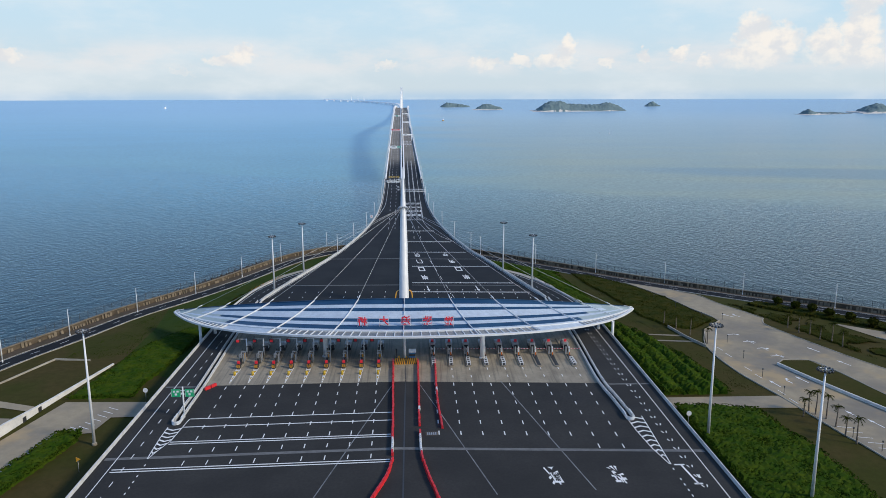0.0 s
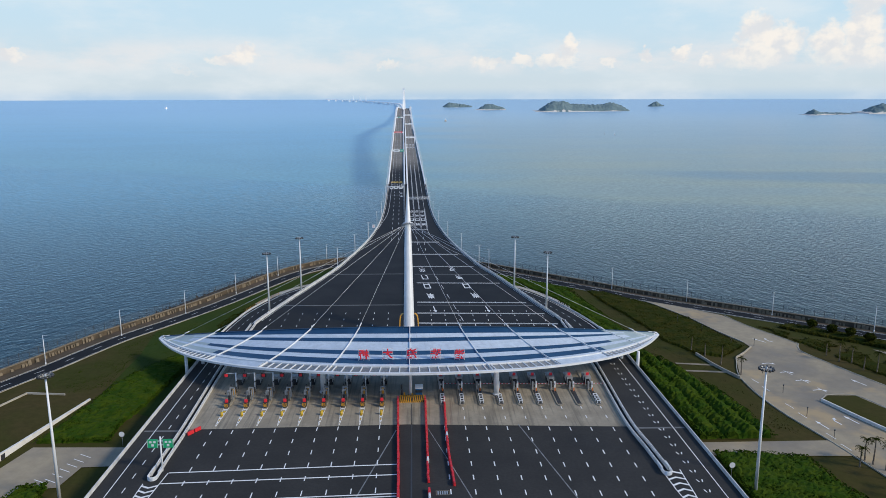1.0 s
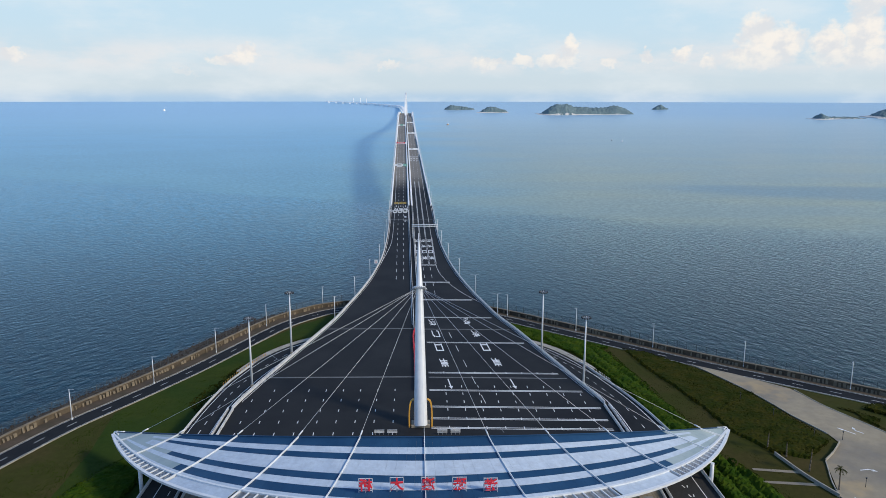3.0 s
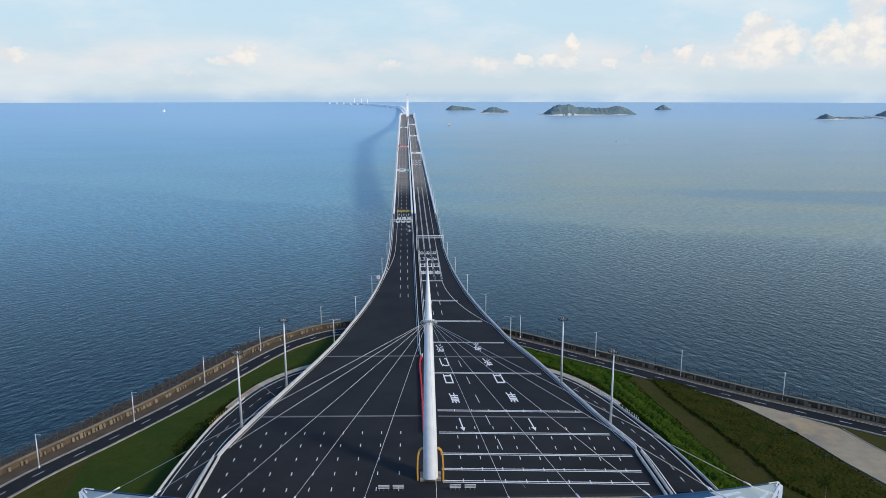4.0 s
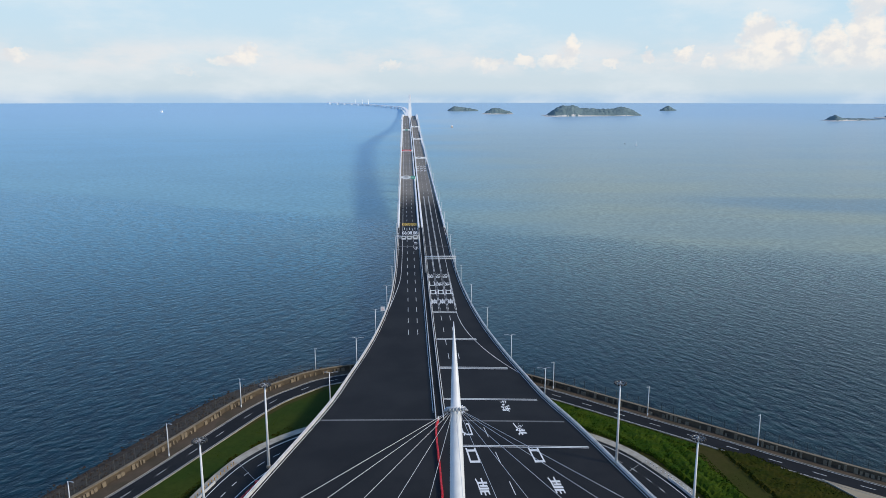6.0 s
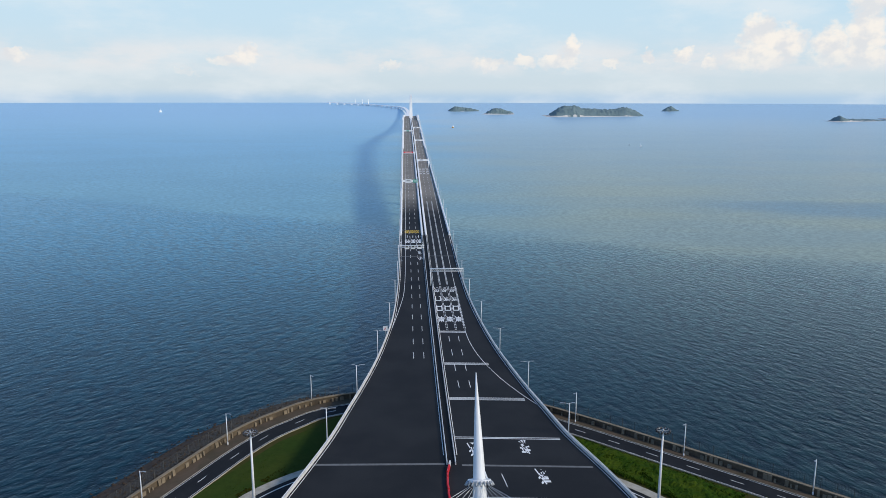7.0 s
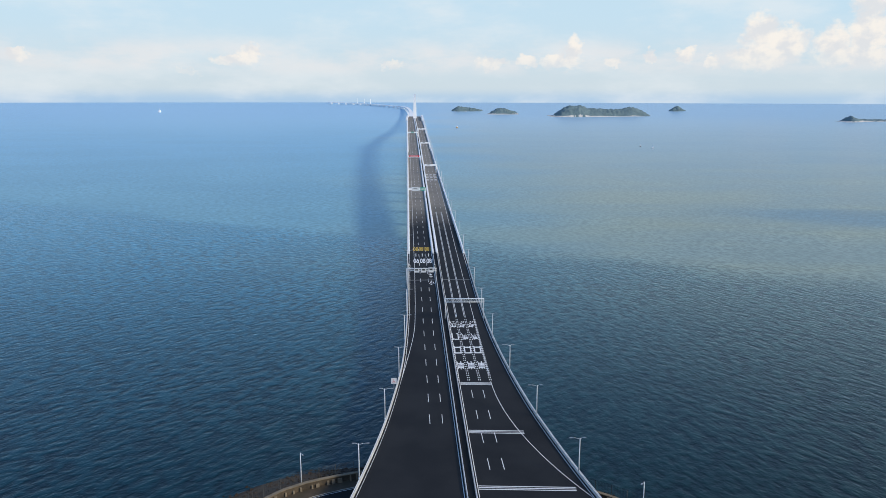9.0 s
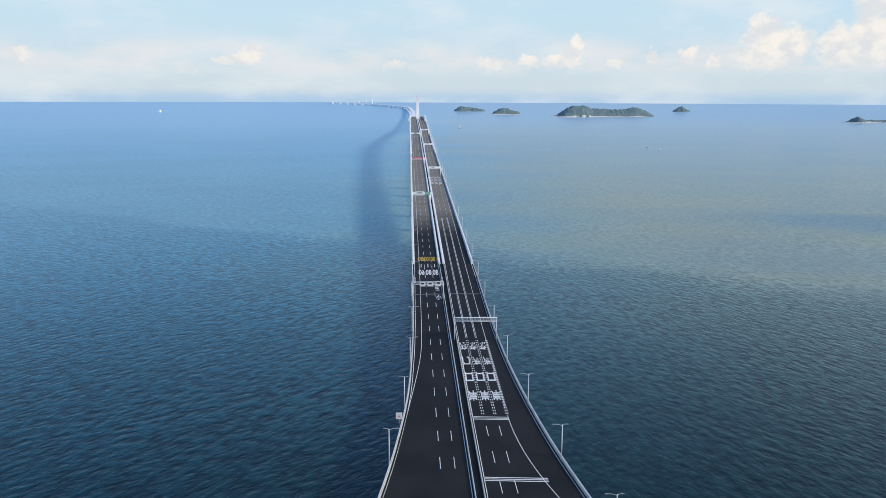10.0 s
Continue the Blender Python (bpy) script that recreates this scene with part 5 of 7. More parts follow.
def island_right(guard=True):
    t = thing("toll_island", "concrete toll island with rounded nose, guard frame and booth" if guard else "concrete toll island with bare kerb nose and dark booth", "toll island", group="toll lanes")
    bm = bmesh.new()
    wedge(bm, -2.9, -2.0, 0.3, 0.9, 0.0, 0.24)
    wedge(bm, -2.0, 26.0, 0.95, 0.95, 0.0, 0.24)
    part("kerb", bm, M["concrete"], t)
    bm = bmesh.new()
    wedge(bm, -1.6, 9.0, 0.55, 0.66, 0.24, 0.30)
    part("kerb_top", bm, M["dark"], t)
    if guard:
        bm = bmesh.new()
        for s in (-1, 1):
            box(bm, s * 0.5 - 0.09, s * 0.5 + 0.09, -1.6, 4.2, 0.95, 1.13)
            for k in range(4):
                box(bm, s * 0.5 - 0.08, s * 0.5 + 0.08, -1.4 + 1.8 * k, -1.2 + 1.8 * k, 0.24, 1.0)
        for k in range(4):
            box(bm, -0.5, 0.5, -1.45 + 1.8 * k, -1.22 + 1.8 * k, 0.98, 1.12)
        part("guard_frame", bm, M["steel_white"], t)
    bm = bmesh.new()
    tube(bm, (-0.3, 6.4, 0.2), (-0.3, 6.4, 3.0), 0.07, 0.05, 6)
    box(bm, -0.5, -0.1, 6.2, 6.6, 2.9, 3.3)
    part("camera_pole", bm, M["steel_grey"], t)
    for y, h in ((11.2, 1.6), (13.4, 2.2), (18.3, 1.9)):
        bm = bmesh.new()
        box(bm, -0.6, 0.5, y, y + 0.8, 0.2, h)
        part("equipment_cabinet", bm, M["dark"], t, "dark steel equipment cabinet")
    for s in (-1, 1):
        bm = bmesh.new()
        box(bm, s * 0.55 - 0.2, s * 0.55 + 0.2, 9.6, 10.4, 0.2, 2.5)
        part("machine", bm, M["steel_grey"] if s < 0 else M["steel_white"], t)
    bm = bmesh.new()
    box(bm, 0.1, 0.5, 8.0, 8.4, 0.2, 1.2)
    part("barrier_motor", bm, M["orange"], t)
    for k in range(8):
        bm = bmesh.new()
        box(bm, 0.5 + 0.52 * k, 0.5 + 0.52 * (k + 1), 12.0, 12.1, 1.02, 1.14)
        part("barrier_arm", bm, M["steel_white"] if k % 2 == 0 else M["red"], t)
    bm = bmesh.new()
    box(bm, -0.9, 0.9, 12.6, 13.2, 2.4, 2.9)
    for s in (-1, 1):
        box(bm, s * 0.8 - 0.1, s * 0.8 + 0.1, 12.7, 13.1, 0.2, 2.4)
    part("sensor_frame", bm, M["steel_grey"], t)
    booth(t, 14.5, 2.0, 3.4)
    bm = bmesh.new()
    box(bm, -0.5, 0.4, 13.9, 14.2, 3.0, 3.9)
    part("lane_light", bm, M["red_sign"], t, "red lane light")
    return t


order = sorted(LANE_R)
bare_lanes = order[-3:-1]
first_l, first_r, first_b = island_left(), island_right(), island_right(False)
for proto, lanes, y0 in ((first_l, LANE_L, 0.0), (first_r, [x for x in order if x not in bare_lanes], 3.6), (first_b, bare_lanes, 3.6)):
    for i, x in enumerate(lanes):
        m = Matrix.Translation(K(x, y0, 0.012) + Vector((0, -0.02 * (x if y0 > 1 else 0), 0)))
        if i == 0:
            proto.matrix_basis = m
        else:
            copy_thing(proto, m)
# centre island with striped apron and a blue cabin
t = thing("centre_island", "broad centre island with yellow-black striped apron and blue cabin", "toll island", K(1.2, 5.0, 0.012))
bm = bmesh.new()
box(bm, -3.7, 3.9, 1.2, 24, 0.0, 0.24)
part("kerb", bm, M["concrete"], t)
bm = bmesh.new()
v = [bm.verts.new(p) for p in ((-3.6, -1.5, 0.02), (3.8, -1.5, 0.02), (3.8, 1.2, 1.3), (-3.6, 1.2, 1.3), (-3.6, 1.2, 0.02), (3.8, 1.2, 0.02))]
for q in ((0, 1, 2, 3), (0, 3, 4), (1, 5, 2), (4, 3, 2, 5), (0, 4, 5, 1)):
    bm.faces.new([v[i] for i in q])
apron = part("apron", bm, M["yellow"], t, "yellow sloping apron")
for k in range(6):
    for s in (-1, 1):
        bm = bmesh.new()
        x = 0.1 + s * (0.3 + 0.62 * k)
        beam(bm, (x, -1.45, 0.06), (x + s * 0.5 - s * 0.9, 1.18, 1.34), 0.26, 0.05)
        part("stripe", bm, M["dark"], apron, "black stripe")
bm = bmesh.new()
box(bm, 1.2, 3.2, 2.6, 5.4, 0.2, 2.7)
part("cabin", bm, M["blue"], t, "blue painted cabin")
bm = bmesh.new()
box(bm, 1.15, 3.25, 2.55, 3.2, 1.4, 2.2)
part("cabin_window", bm, M["dark"], t)
bm = bmesh.new()
box(bm, 1.0, 3.4, 2.4, 5.6, 2.7, 2.9)
part("cabin_roof", bm, M["steel_white"], t)
for x, y, h in ((-3.0, 2.4, 2.6), (-2.2, 2.2, 1.7), (-3.1, 5.0, 3.2), (0.2, 1.8, 1.5)):
    bm = bmesh.new()
    box(bm, x - 0.25, x + 0.25, y - 0.2, y + 0.2, 0.2, h)
    part("cabinet", bm, M["yellow"] if h < 2 else M["dark"], t)

# ---- red and white water-filled barriers ----
def water_barrier(mat, label):
    t = thing("water_barrier", label, "barrier", group="lane barriers")
    bm = bmesh.new()
    for y0, y1 in ((-0.98, -0.36), (-0.30, 0.30), (0.36, 0.98)):
        v = [bm.verts.new(p) for p in ((-0.32, y0, 0), (0.32, y0, 0), (0.32, y1, 0), (-0.32, y1, 0), (-0.21, y0, 0.95), (0.21, y0, 0.95), (0.21, y1, 0.95), (-0.21, y1, 0.95))]
        for q in ((3, 2, 1, 0), (4, 5, 6, 7), (0, 1, 5, 4), (1, 2, 6, 5), (2, 3, 7, 6), (3, 0, 4, 7)):
            bm.faces.new([v[i] for i in q])
    box(bm, -0.2, 0.2, -1.03, 1.03, 0.1, 0.8)
    part("tank", bm, mat, t)
    for y in (-0.66, 0.66):
        bm = bmesh.new()
        tube(bm, (0, y, 0.94), (0, y, 1.0), 0.07, 0.07, 8)
        part("cap", bm, M["dark"], t)
    return t


red_b = water_barrier(M["red"], "red plastic water-filled barrier on the asphalt")
white_b = water_barrier(M["steel_white"], "white plastic water-filled barrier on the asphalt")
lines = [([(-2.9, 5.5), (-2.4, -20), (-1.9, -44), (-1.7, -61)], 0), ([(-1.6, -63), (-2.6, -70), (-5.2, -79), (-9, -92)], 0), ([(5.2, 5.5), (5.2, -45)], 0), ([(5.3, -48), (5.6, -60), (7.2, -71), (9.4, -82), (12, -94)], 0),
         ([(10.9, 5.0), (10.6, -25), (11.3, -45)], 0), ([(-1.2, 166), (-2.2, 158), (-1.9, 140), (-1.6, 120), (-1.5, 96)], 0), ([(-57.0, -13), (-59.8, -17)], 1)]
used = set()
rnd = random.Random(4)
for pts, _ in lines:
    path = spline([(x, y, 0) for x, y in pts], 0.4)
    since = 2.1
    for a, b in zip(path, path[1:]):
        since += (b - a).length
        if since >= 2.06:
            since = 0.0
            d = b - a
            src = white_b if (rnd.random() < 0.04 or -58 < a.y < -52) else red_b
            m = pose(a.x + rnd.uniform(-0.06, 0.06), a.y, 0.02, 0, 0, math.degrees(math.atan2(-d.x, d.y)) + rnd.uniform(-3, 3))
            if src.name not in used:
                used.add(src.name)
                src.matrix_basis = m
            else:
                copy_thing(src, m)

# ---- street lamps ----
def street_lamp(height, arm, back, label):
    t = thing("street_lamp", label, "street lamp", group="bridge lamps")
    bm = bmesh.new()
    tube(bm, (0, 0, -0.2), (0, 0, height), 0.20, 0.12, 8)
    tube(bm, (0, 0, -0.2), (0, 0, 0.9), 0.24, 0.22, 8)
    part("pole", bm, M["steel_white"], t)
    for reach in (arm, -back):
        if not reach:
            continue
        bm = bmesh.new()
        s = 1 if reach > 0 else -1
        tube(bm, (0, 0, height - 0.35), (reach * 0.55, 0, height + 0.05), 0.06, 0.055, 6)
        tube(bm, (reach * 0.55, 0, height + 0.05), (reach, 0, height + 0.12), 0.055, 0.05, 6)
        arm_ob = part("arm", bm, M["steel_white"], t)
        bm = bmesh.new()
        v = [(reach - 0.1 * s, -0.16, height + 0.05), (reach + 0.8 * s, 0.16, height + 0.22)]
        box(bm, min(v[0][0], v[1][0]), max(v[0][0], v[1][0]), -0.17, 0.17, height + 0.05, height + 0.2)
        part("lamp_head", bm, M["steel_grey"], arm_ob)
    return t


lamp_b = street_lamp(11.0, 2.2, 0.9, "white bridge lamp with a long and a short arm")
first = True
for side in (-1, 1):
    for k in range(38):
        y = 182.0 + 36.9 * k
        m = pose(edge(y, side) + (0.45 * side if side < 0 else -0.35), y + (1.5 if side > 0 else 0), deck_z(y), 0, 0, 180 if side > 0 else 0)
        if first:
            lamp_b.matrix_basis, first = m, False
        else:
            copy_thing(lamp_b, m)
lamp_s = street_lamp(11.0, 1.3, 0.0, "pale grey lamp post beside the shore road")
lamp_s["group"] = "shore lamps"
first = True
for x, y in ((-186, -110), (-173, -74), (-161, -39), (-150.5, -3), (-141, 26), (-130.5, 55), (-116.4, 88.5), (-100.9, 122.5), (-86.7, 158.3), (-72.5, 195.5), (-49.7, 228.5),
             (44.9, 209), (74, 183), (102.7, 158.5), (131.8, 132.8), (160.3, 106), (189.6, 79), (218, 54), (246, 28), (274, 2)):
    i = min(range(len(SHORE)), key=lambda i: (SHORE[i].x - x) ** 2 + (SHORE[i].y - y) ** 2)
    m = pose(x, y, land_z(x, y), 0, 0, math.degrees(math.atan2(side_way[i].y, side_way[i].x)) + 180)
    if first:
        lamp_s.matrix_basis, first = m, False
    else:
        copy_thing(lamp_s, m)

# ---- sign gantries over the bridge ----
def gantry(x0, x1, y, height, label, signs=(), deep=1.0, mat="steel_grey"):
    z = deck_z(y)
    t = thing("sign_gantry", label, "gantry", (x0, y, z), group="bridge gantries")
    w = x1 - x0
    for x in (0, w):
        bm = bmesh.new()
        for s in (-0.35, 0.35):
            r = 0.16 if mat != "far_white" else 0.42
            tube(bm, (x, s, -0.3), (x, s, height), r, r * 0.9, 8)
        for k in range(int(height / 1.5)):
            tube(bm, (x, -0.35, 0.4 + 1.5 * k), (x, 0.35, 1.1 + 1.5 * k), 0.06, 0.06, 5)
        part("post", bm, M[mat], t)
    bm = bmesh.new()
    if mat == "far_white":
        box(bm, -0.3, w + 0.3, -0.6, 0.6, height - deep, height)
    for yy in (-0.5, 0.5) if mat != "far_white" else ():
        for zz in (height - deep, height):
            tube(bm, (-0.3, yy, zz), (w + 0.3, yy, zz), 0.11, 0.11, 6)
    n = int(w / 1.1)
    for k in range(n if mat != "far_white" else 0):
        a, b = w * k / n, w * (k + 1) / n
        for yy in (-0.5, 0.5):
            tube(bm, (a, yy, height - deep), (b, yy, height), 0.05, 0.05, 5)
            tube(bm, (a, yy, height), (a, yy, height - deep), 0.05, 0.05, 5)
        tube(bm, (a, -0.5, height), (b, 0.5, height), 0.05, 0.05, 5)
    box(bm, 0, w, -0.42, 0.42, height + 0.06, height + 0.1)
    part("truss" if mat != "far_white" else "box_beam", bm, M[mat], t)
    for x, sw, sh, mk, zc in signs:
        bm = bmesh.new()
        box(bm, x - sw / 2, x + sw / 2, -0.78, -0.62, height + zc - sh / 2, height + zc + sh / 2)
        board = part("sign_board", bm, M[mk], t, {"teal_sign": "faded teal sign board", "red_sign": "red lit message board"}.get(mk, "white sign board"))
        bm = bmesh.new()
        if mk == "steel_white":
            box(bm, x - sw * 0.3, x + sw * 0.3, -0.81, -0.785, height + zc - 0.1, height + zc + sh * 0.3)
        else:
            for r in range(2):
                box(bm, x - sw * 0.36, x + sw * 0.36, -0.81, -0.785, height + zc - 0.5 + 0.7 * r, height + zc - 0.2 + 0.7 * r)
        part("legend", bm, M["steel_white"] if mk != "steel_white" else (M["dark"] if y < 500 else M["steel_grey"]), board)
        bm = bmesh.new()
        box(bm, x - 0.08, x + 0.08, -0.62, -0.5, height - deep, height + 0.1)
        part("bracket", bm, M["steel_grey"], board)
    return t


gantry(-3.0, 14.6, 356, 9.6, "pale steel lattice gantry across the carriageway", mat="steel_white", deep=1.5)
gantry(-21.4, -5.9, 410, 9.0, "pale steel gantry with three white lane signs", ((5.3, 2.7, 2.3, "steel_white", -0.9), (9.0, 2.7, 2.3, "steel_white", -0.9), (12.9, 2.7, 2.6, "steel_white", -0.7), (1.6, 0.7, 2.6, "steel_white", 1.0), (14.8, 0.7, 2.4, "steel_white", 1.2)), mat="steel_white", deep=1.2)
for y, s in ((654, -1), (864, -1), (1154, -1), (796, 1), (1006, 1), (1218, 1)):
    x0, x1 = (edge(y, -1) + 0.6, axis_x(y) - 1.3) if s < 0 else (axis_x(y) + 1.3, edge(y, 1) - 3.0)
    signs = ((6.0, 5.5, 3.4, "steel_white", -0.9), (12.4, 4.2, 2.8, "teal_sign", -0.9)) if y == 654 else ((7, 11.5, 1.7, "red_sign", -0.6),) if y == 864 else ((4, 4, 2.4, "steel_white", -0.9),) if s > 0 else ((7.5, 4, 2.2, "teal_sign", -0.8),)
    gantry(x0, x1, y, 9.5, "far pale steel gantry with sign boards over the bridge", signs, mat="far_white", deep=1.9)

# ---- signs beside the road ----
t = thing("direction_sign", "green twin direction sign on a white post", "sign", (-59.3, -34.8, 0))
bm = bmesh.new()
tube(bm, (0, 0, 0), (0, 0, 8.9), 0.24, 0.2, 10)
part("post", bm, M["steel_white"], t)
bm = bmesh.new()
box(bm, -3.0, 3.0, -0.06, 0.06, 7.7, 7.9)
box(bm, -3.0, 3.0, -0.06, 0.06, 6.7, 6.9)
part("crossbar", bm, M["steel_white"], t)
for s in (-1, 1):
    bm = bmesh.new()
    box(bm, s * 1.85 - 1.25, s * 1.85 + 1.25, -0.22, -0.08, 6.1, 8.3)
    board = part("sign_board", bm, M["green_sign"], t, "green sign board with white legend")
    bm = bmesh.new()
    for a, b, z0, z1 in ((-0.75, -0.15, 7.35, 7.9), (0.2, 0.8, 7.35, 7.9), (-0.3, 0.3, 6.5, 7.1)):
        box(bm, s * 1.85 + a, s * 1.85 + b, -0.25, -0.225, z0, z1)
    for xx in (-1.2, 1.14):
        box(bm, s * 1.85 + xx, s * 1.85 + xx + 0.06, -0.25, -0.225, 6.15, 8.25)
    part("legend", bm, M["steel_white"], board)
t = thing("warning_board", "white warning board on a post at the bridge edge", "sign", (edge(279, -1) - 0.7, 279, deck_z(279)))
bm = bmesh.new()
tube(bm, (0, 0, 0), (0, 0, 4.6), 0.12, 0.12, 8)
part("post", bm, M["steel_grey"], t)
bm = bmesh.new()
box(bm, -1.0, 1.0, -0.16, -0.04, 2.6, 4.8)
board = part("board", bm, M["steel_white"], t)
bm = bmesh.new()
for a, b in (((-0.5, 3.1), (0.0, 3.9)), ((0.5, 3.1), (0.0, 3.9)), ((0.0, 3.7), (0.0, 4.4))):
    beam(bm, (a[0], -0.165, a[1]), (b[0], -0.165, b[1]), 0.1, 0.12)
part("legend", bm, M["red_sign"], board)
for x, y, z, mk in ((-78.5, -10.5, -5.2, "steel_white"), (81.7, -34.8, -5.2, "steel_white"), (-79.8, -54.7, -5.2, "yellow")):
    t = thing("road_sign", "small round white sign on a short post" if mk == "steel_white" else "small yellow warning sign on a short post", "sign", (x, y, z))
    bm = bmesh.new()
    tube(bm, (0, 0, 0), (0, 0, 3.2), 0.07, 0.07, 6)
    part("post", bm, M["steel_grey"], t)
    bm = bmesh.new()
    tube(bm, (0, -0.1, 3.5), (0, -0.16, 3.5), 0.75, 0.75, 16 if mk == "steel_white" else 3)
    part("plate", bm, M[mk], t)
# low lane signs behind the mast
for i, x in enumerate((-12.5, -8.6, 6.6, 10.6)):
    t = thing("lane_board", "small white steel lane board on the asphalt", "sign", K(x, 61.5, 0.0), group="lane boards")
    bm = bmesh.new()
    for s in (-1.2, 0, 1.2):
        box(bm, s - 0.05, s + 0.05, -0.05, 0.05, 0, 1.5)
    part("leg", bm, M["steel_grey"], t)
    bm = bmesh.new()
    for zz in (0.7, 1.1, 1.5):
        box(bm, -1.5, 1.5, -0.08, 0.0, zz, zz + 0.22)
    part("board", bm, M["steel_white"], t)

# ---- sea wall, fence and rocks along the shore ----
near = [i for i, p in enumerate(SHORE) if p.y > -190]
i0, i1 = near[0], near[-1]
wall_line = shore_line(9.9)[i0:i1]
sea_wall = thing("sea_wall", "weathered tan concrete sea wall with buttresses along the shore", "sea wall", kind="structure")
bm = bmesh.new()
sweep(bm, [p - Vector((0, 0, 0.6)) for p in wall_line], [(-0.3, 0), (0.5, 0), (0.3, 2.4), (-0.3, 2.4)])
bmesh.ops.recalc_face_normals(bm, faces=bm.faces)
part("wall", bm, M["sea_wall"], sea_wall)
bm = bmesh.new()
sweep(bm, [p + Vector((0, 0, 1.8)) for p in wall_line], [(-0.45, 0), (0.6, 0), (0.6, 0.25), (-0.45, 0.25)])
bmesh.ops.recalc_face_normals(bm, faces=bm.faces)
part("coping", bm, M["buttress"], sea_wall)
bm = bmesh.new()
rnd = random.Random(7)
wall_in = shore_line(9.3)[i0:i1]
for k, (a, b) in enumerate(zip(wall_in, wall_in[1:])):
    d = (b - a).normalized()
    s = Vector((-d.y, d.x, 0))
    for f in (0.05, 0.38, 0.72):
        if rnd.random() < 0.3:
            continue
        p = a.lerp(b, f + rnd.uniform(-0.05, 0.05))
        w = rnd.uniform(0.2, 0.7)
        q = [p - d * w - s * 0.35, p + d * w - s * 0.35, p + d * w * 0.8 + s * 0.5, p - d * w * 0.8 + s * 0.5]
        h = rnd.uniform(0.9, 1.85)
        low, top = [bm.verts.new(v - Vector((0, 0, 0.3))) for v in q], [bm.verts.new(v + Vector((0, 0, h)) + (s * 0.25 if j < 2 else Vector())) for j, v in enumerate(q)]
        bm.faces.new(top)
        for i in range(4):
            bm.faces.new((low[i], low[(i + 1) % 4], top[(i + 1) % 4], top[i]))
bmesh.ops.recalc_face_normals(bm, faces=bm.faces)
tagged(part("buttress", bm, M["buttress"], sea_wall), kind="stuff")

fence = thing("shore_fence", "thin grey wire fence on posts along the sea wall", "fence", kind="structure")
fl = shore_line(11.6)[i0:i1]
bm, bw = bmesh.new(), bmesh.new()
for a, b in zip(fl, fl[1:]):
    z = Vector((0, 0, -0.6))
    tube(bm, a + z, a + z + Vector((0, 0, 5.2)), 0.09, 0.08, 4)
    for h in (1.6, 1.9, 2.2, 2.5, 2.8, 3.1, 3.4, 3.7, 4.0, 4.3, 4.6, 4.9, 5.15):
        tube(bw, a + z + Vector((0, 0, h)), b + z + Vector((0, 0, h)), 0.030, 0.030, 3, caps=False)
tagged(part("post", bm, M["fence"], fence), kind="stuff")
tagged(part("wire", bw, M["fence"], fence), kind="stuff")


rnd = random.Random(11)
verts, faces = [], []


def quick_rock(c, r):
    """Six-cornered stone added to the shared lists."""
    n = len(verts)
    for dx_, dy_, dz_ in ((1, 0, 0), (0, 1, 0), (-1, 0, 0), (0, -1, 0), (0, 0, 1), (0, 0, -1)):
        k = r * rnd.uniform(0.6, 1.3)
        verts.append((c.x + dx_ * k + rnd.uniform(-0.3, 0.3) * r, c.y + dy_ * k + rnd.uniform(-0.3, 0.3) * r, c.z + dz_ * k * 0.7))
    for a, b, d in ((0, 1, 4), (1, 2, 4), (2, 3, 4), (3, 0, 4), (1, 0, 5), (2, 1, 5), (3, 2, 5), (0, 3, 5)):
        faces.append((n + a, n + b, n + d))


for i in range(i0, i1):
    west = SHORE[i].x < -20
    for o in (11.5, 13, 14.5, 16, 17.5, 19, 20.3):
        zz = lerp_table([(11.5, -7.6), (13.5, -8.2), (17.0, -10.0), (19.5, SEA + 0.1), (21.0, SEA - 0.4)], o)
        for _ in range(6 if west else 4):
            f = rnd.random()
            p = seaward(i, o + rnd.uniform(-0.7, 0.7), zz).lerp(seaward(i + 1, o + rnd.uniform(-0.7, 0.7), zz), f)
            quick_rock(Vector((p.x, p.y, min(zz, land_z(p.x, p.y) - 0.3))), rnd.uniform(0.3, 0.75))
me = bpy.data.meshes.new("rock")
me.from_pydata(verts, [], faces)
me.materials.append(M["rock"])
tagged(new("shore_rocks", me), "loose dark boulders on the revetment at the waterline", "rocks", kind="stuff")

# ---- shrubs, hedges and grass ----


def inside(pt, poly):
    c = False
    for (x0, y0), (x1, y1) in zip(poly, poly[1:] + poly[:1]):
        if (y0 > pt[1]) != (y1 > pt[1]) and pt[0] < (x1 - x0) * (pt[1] - y0) / (y1 - y0) + x0:
            c = not c
    return c


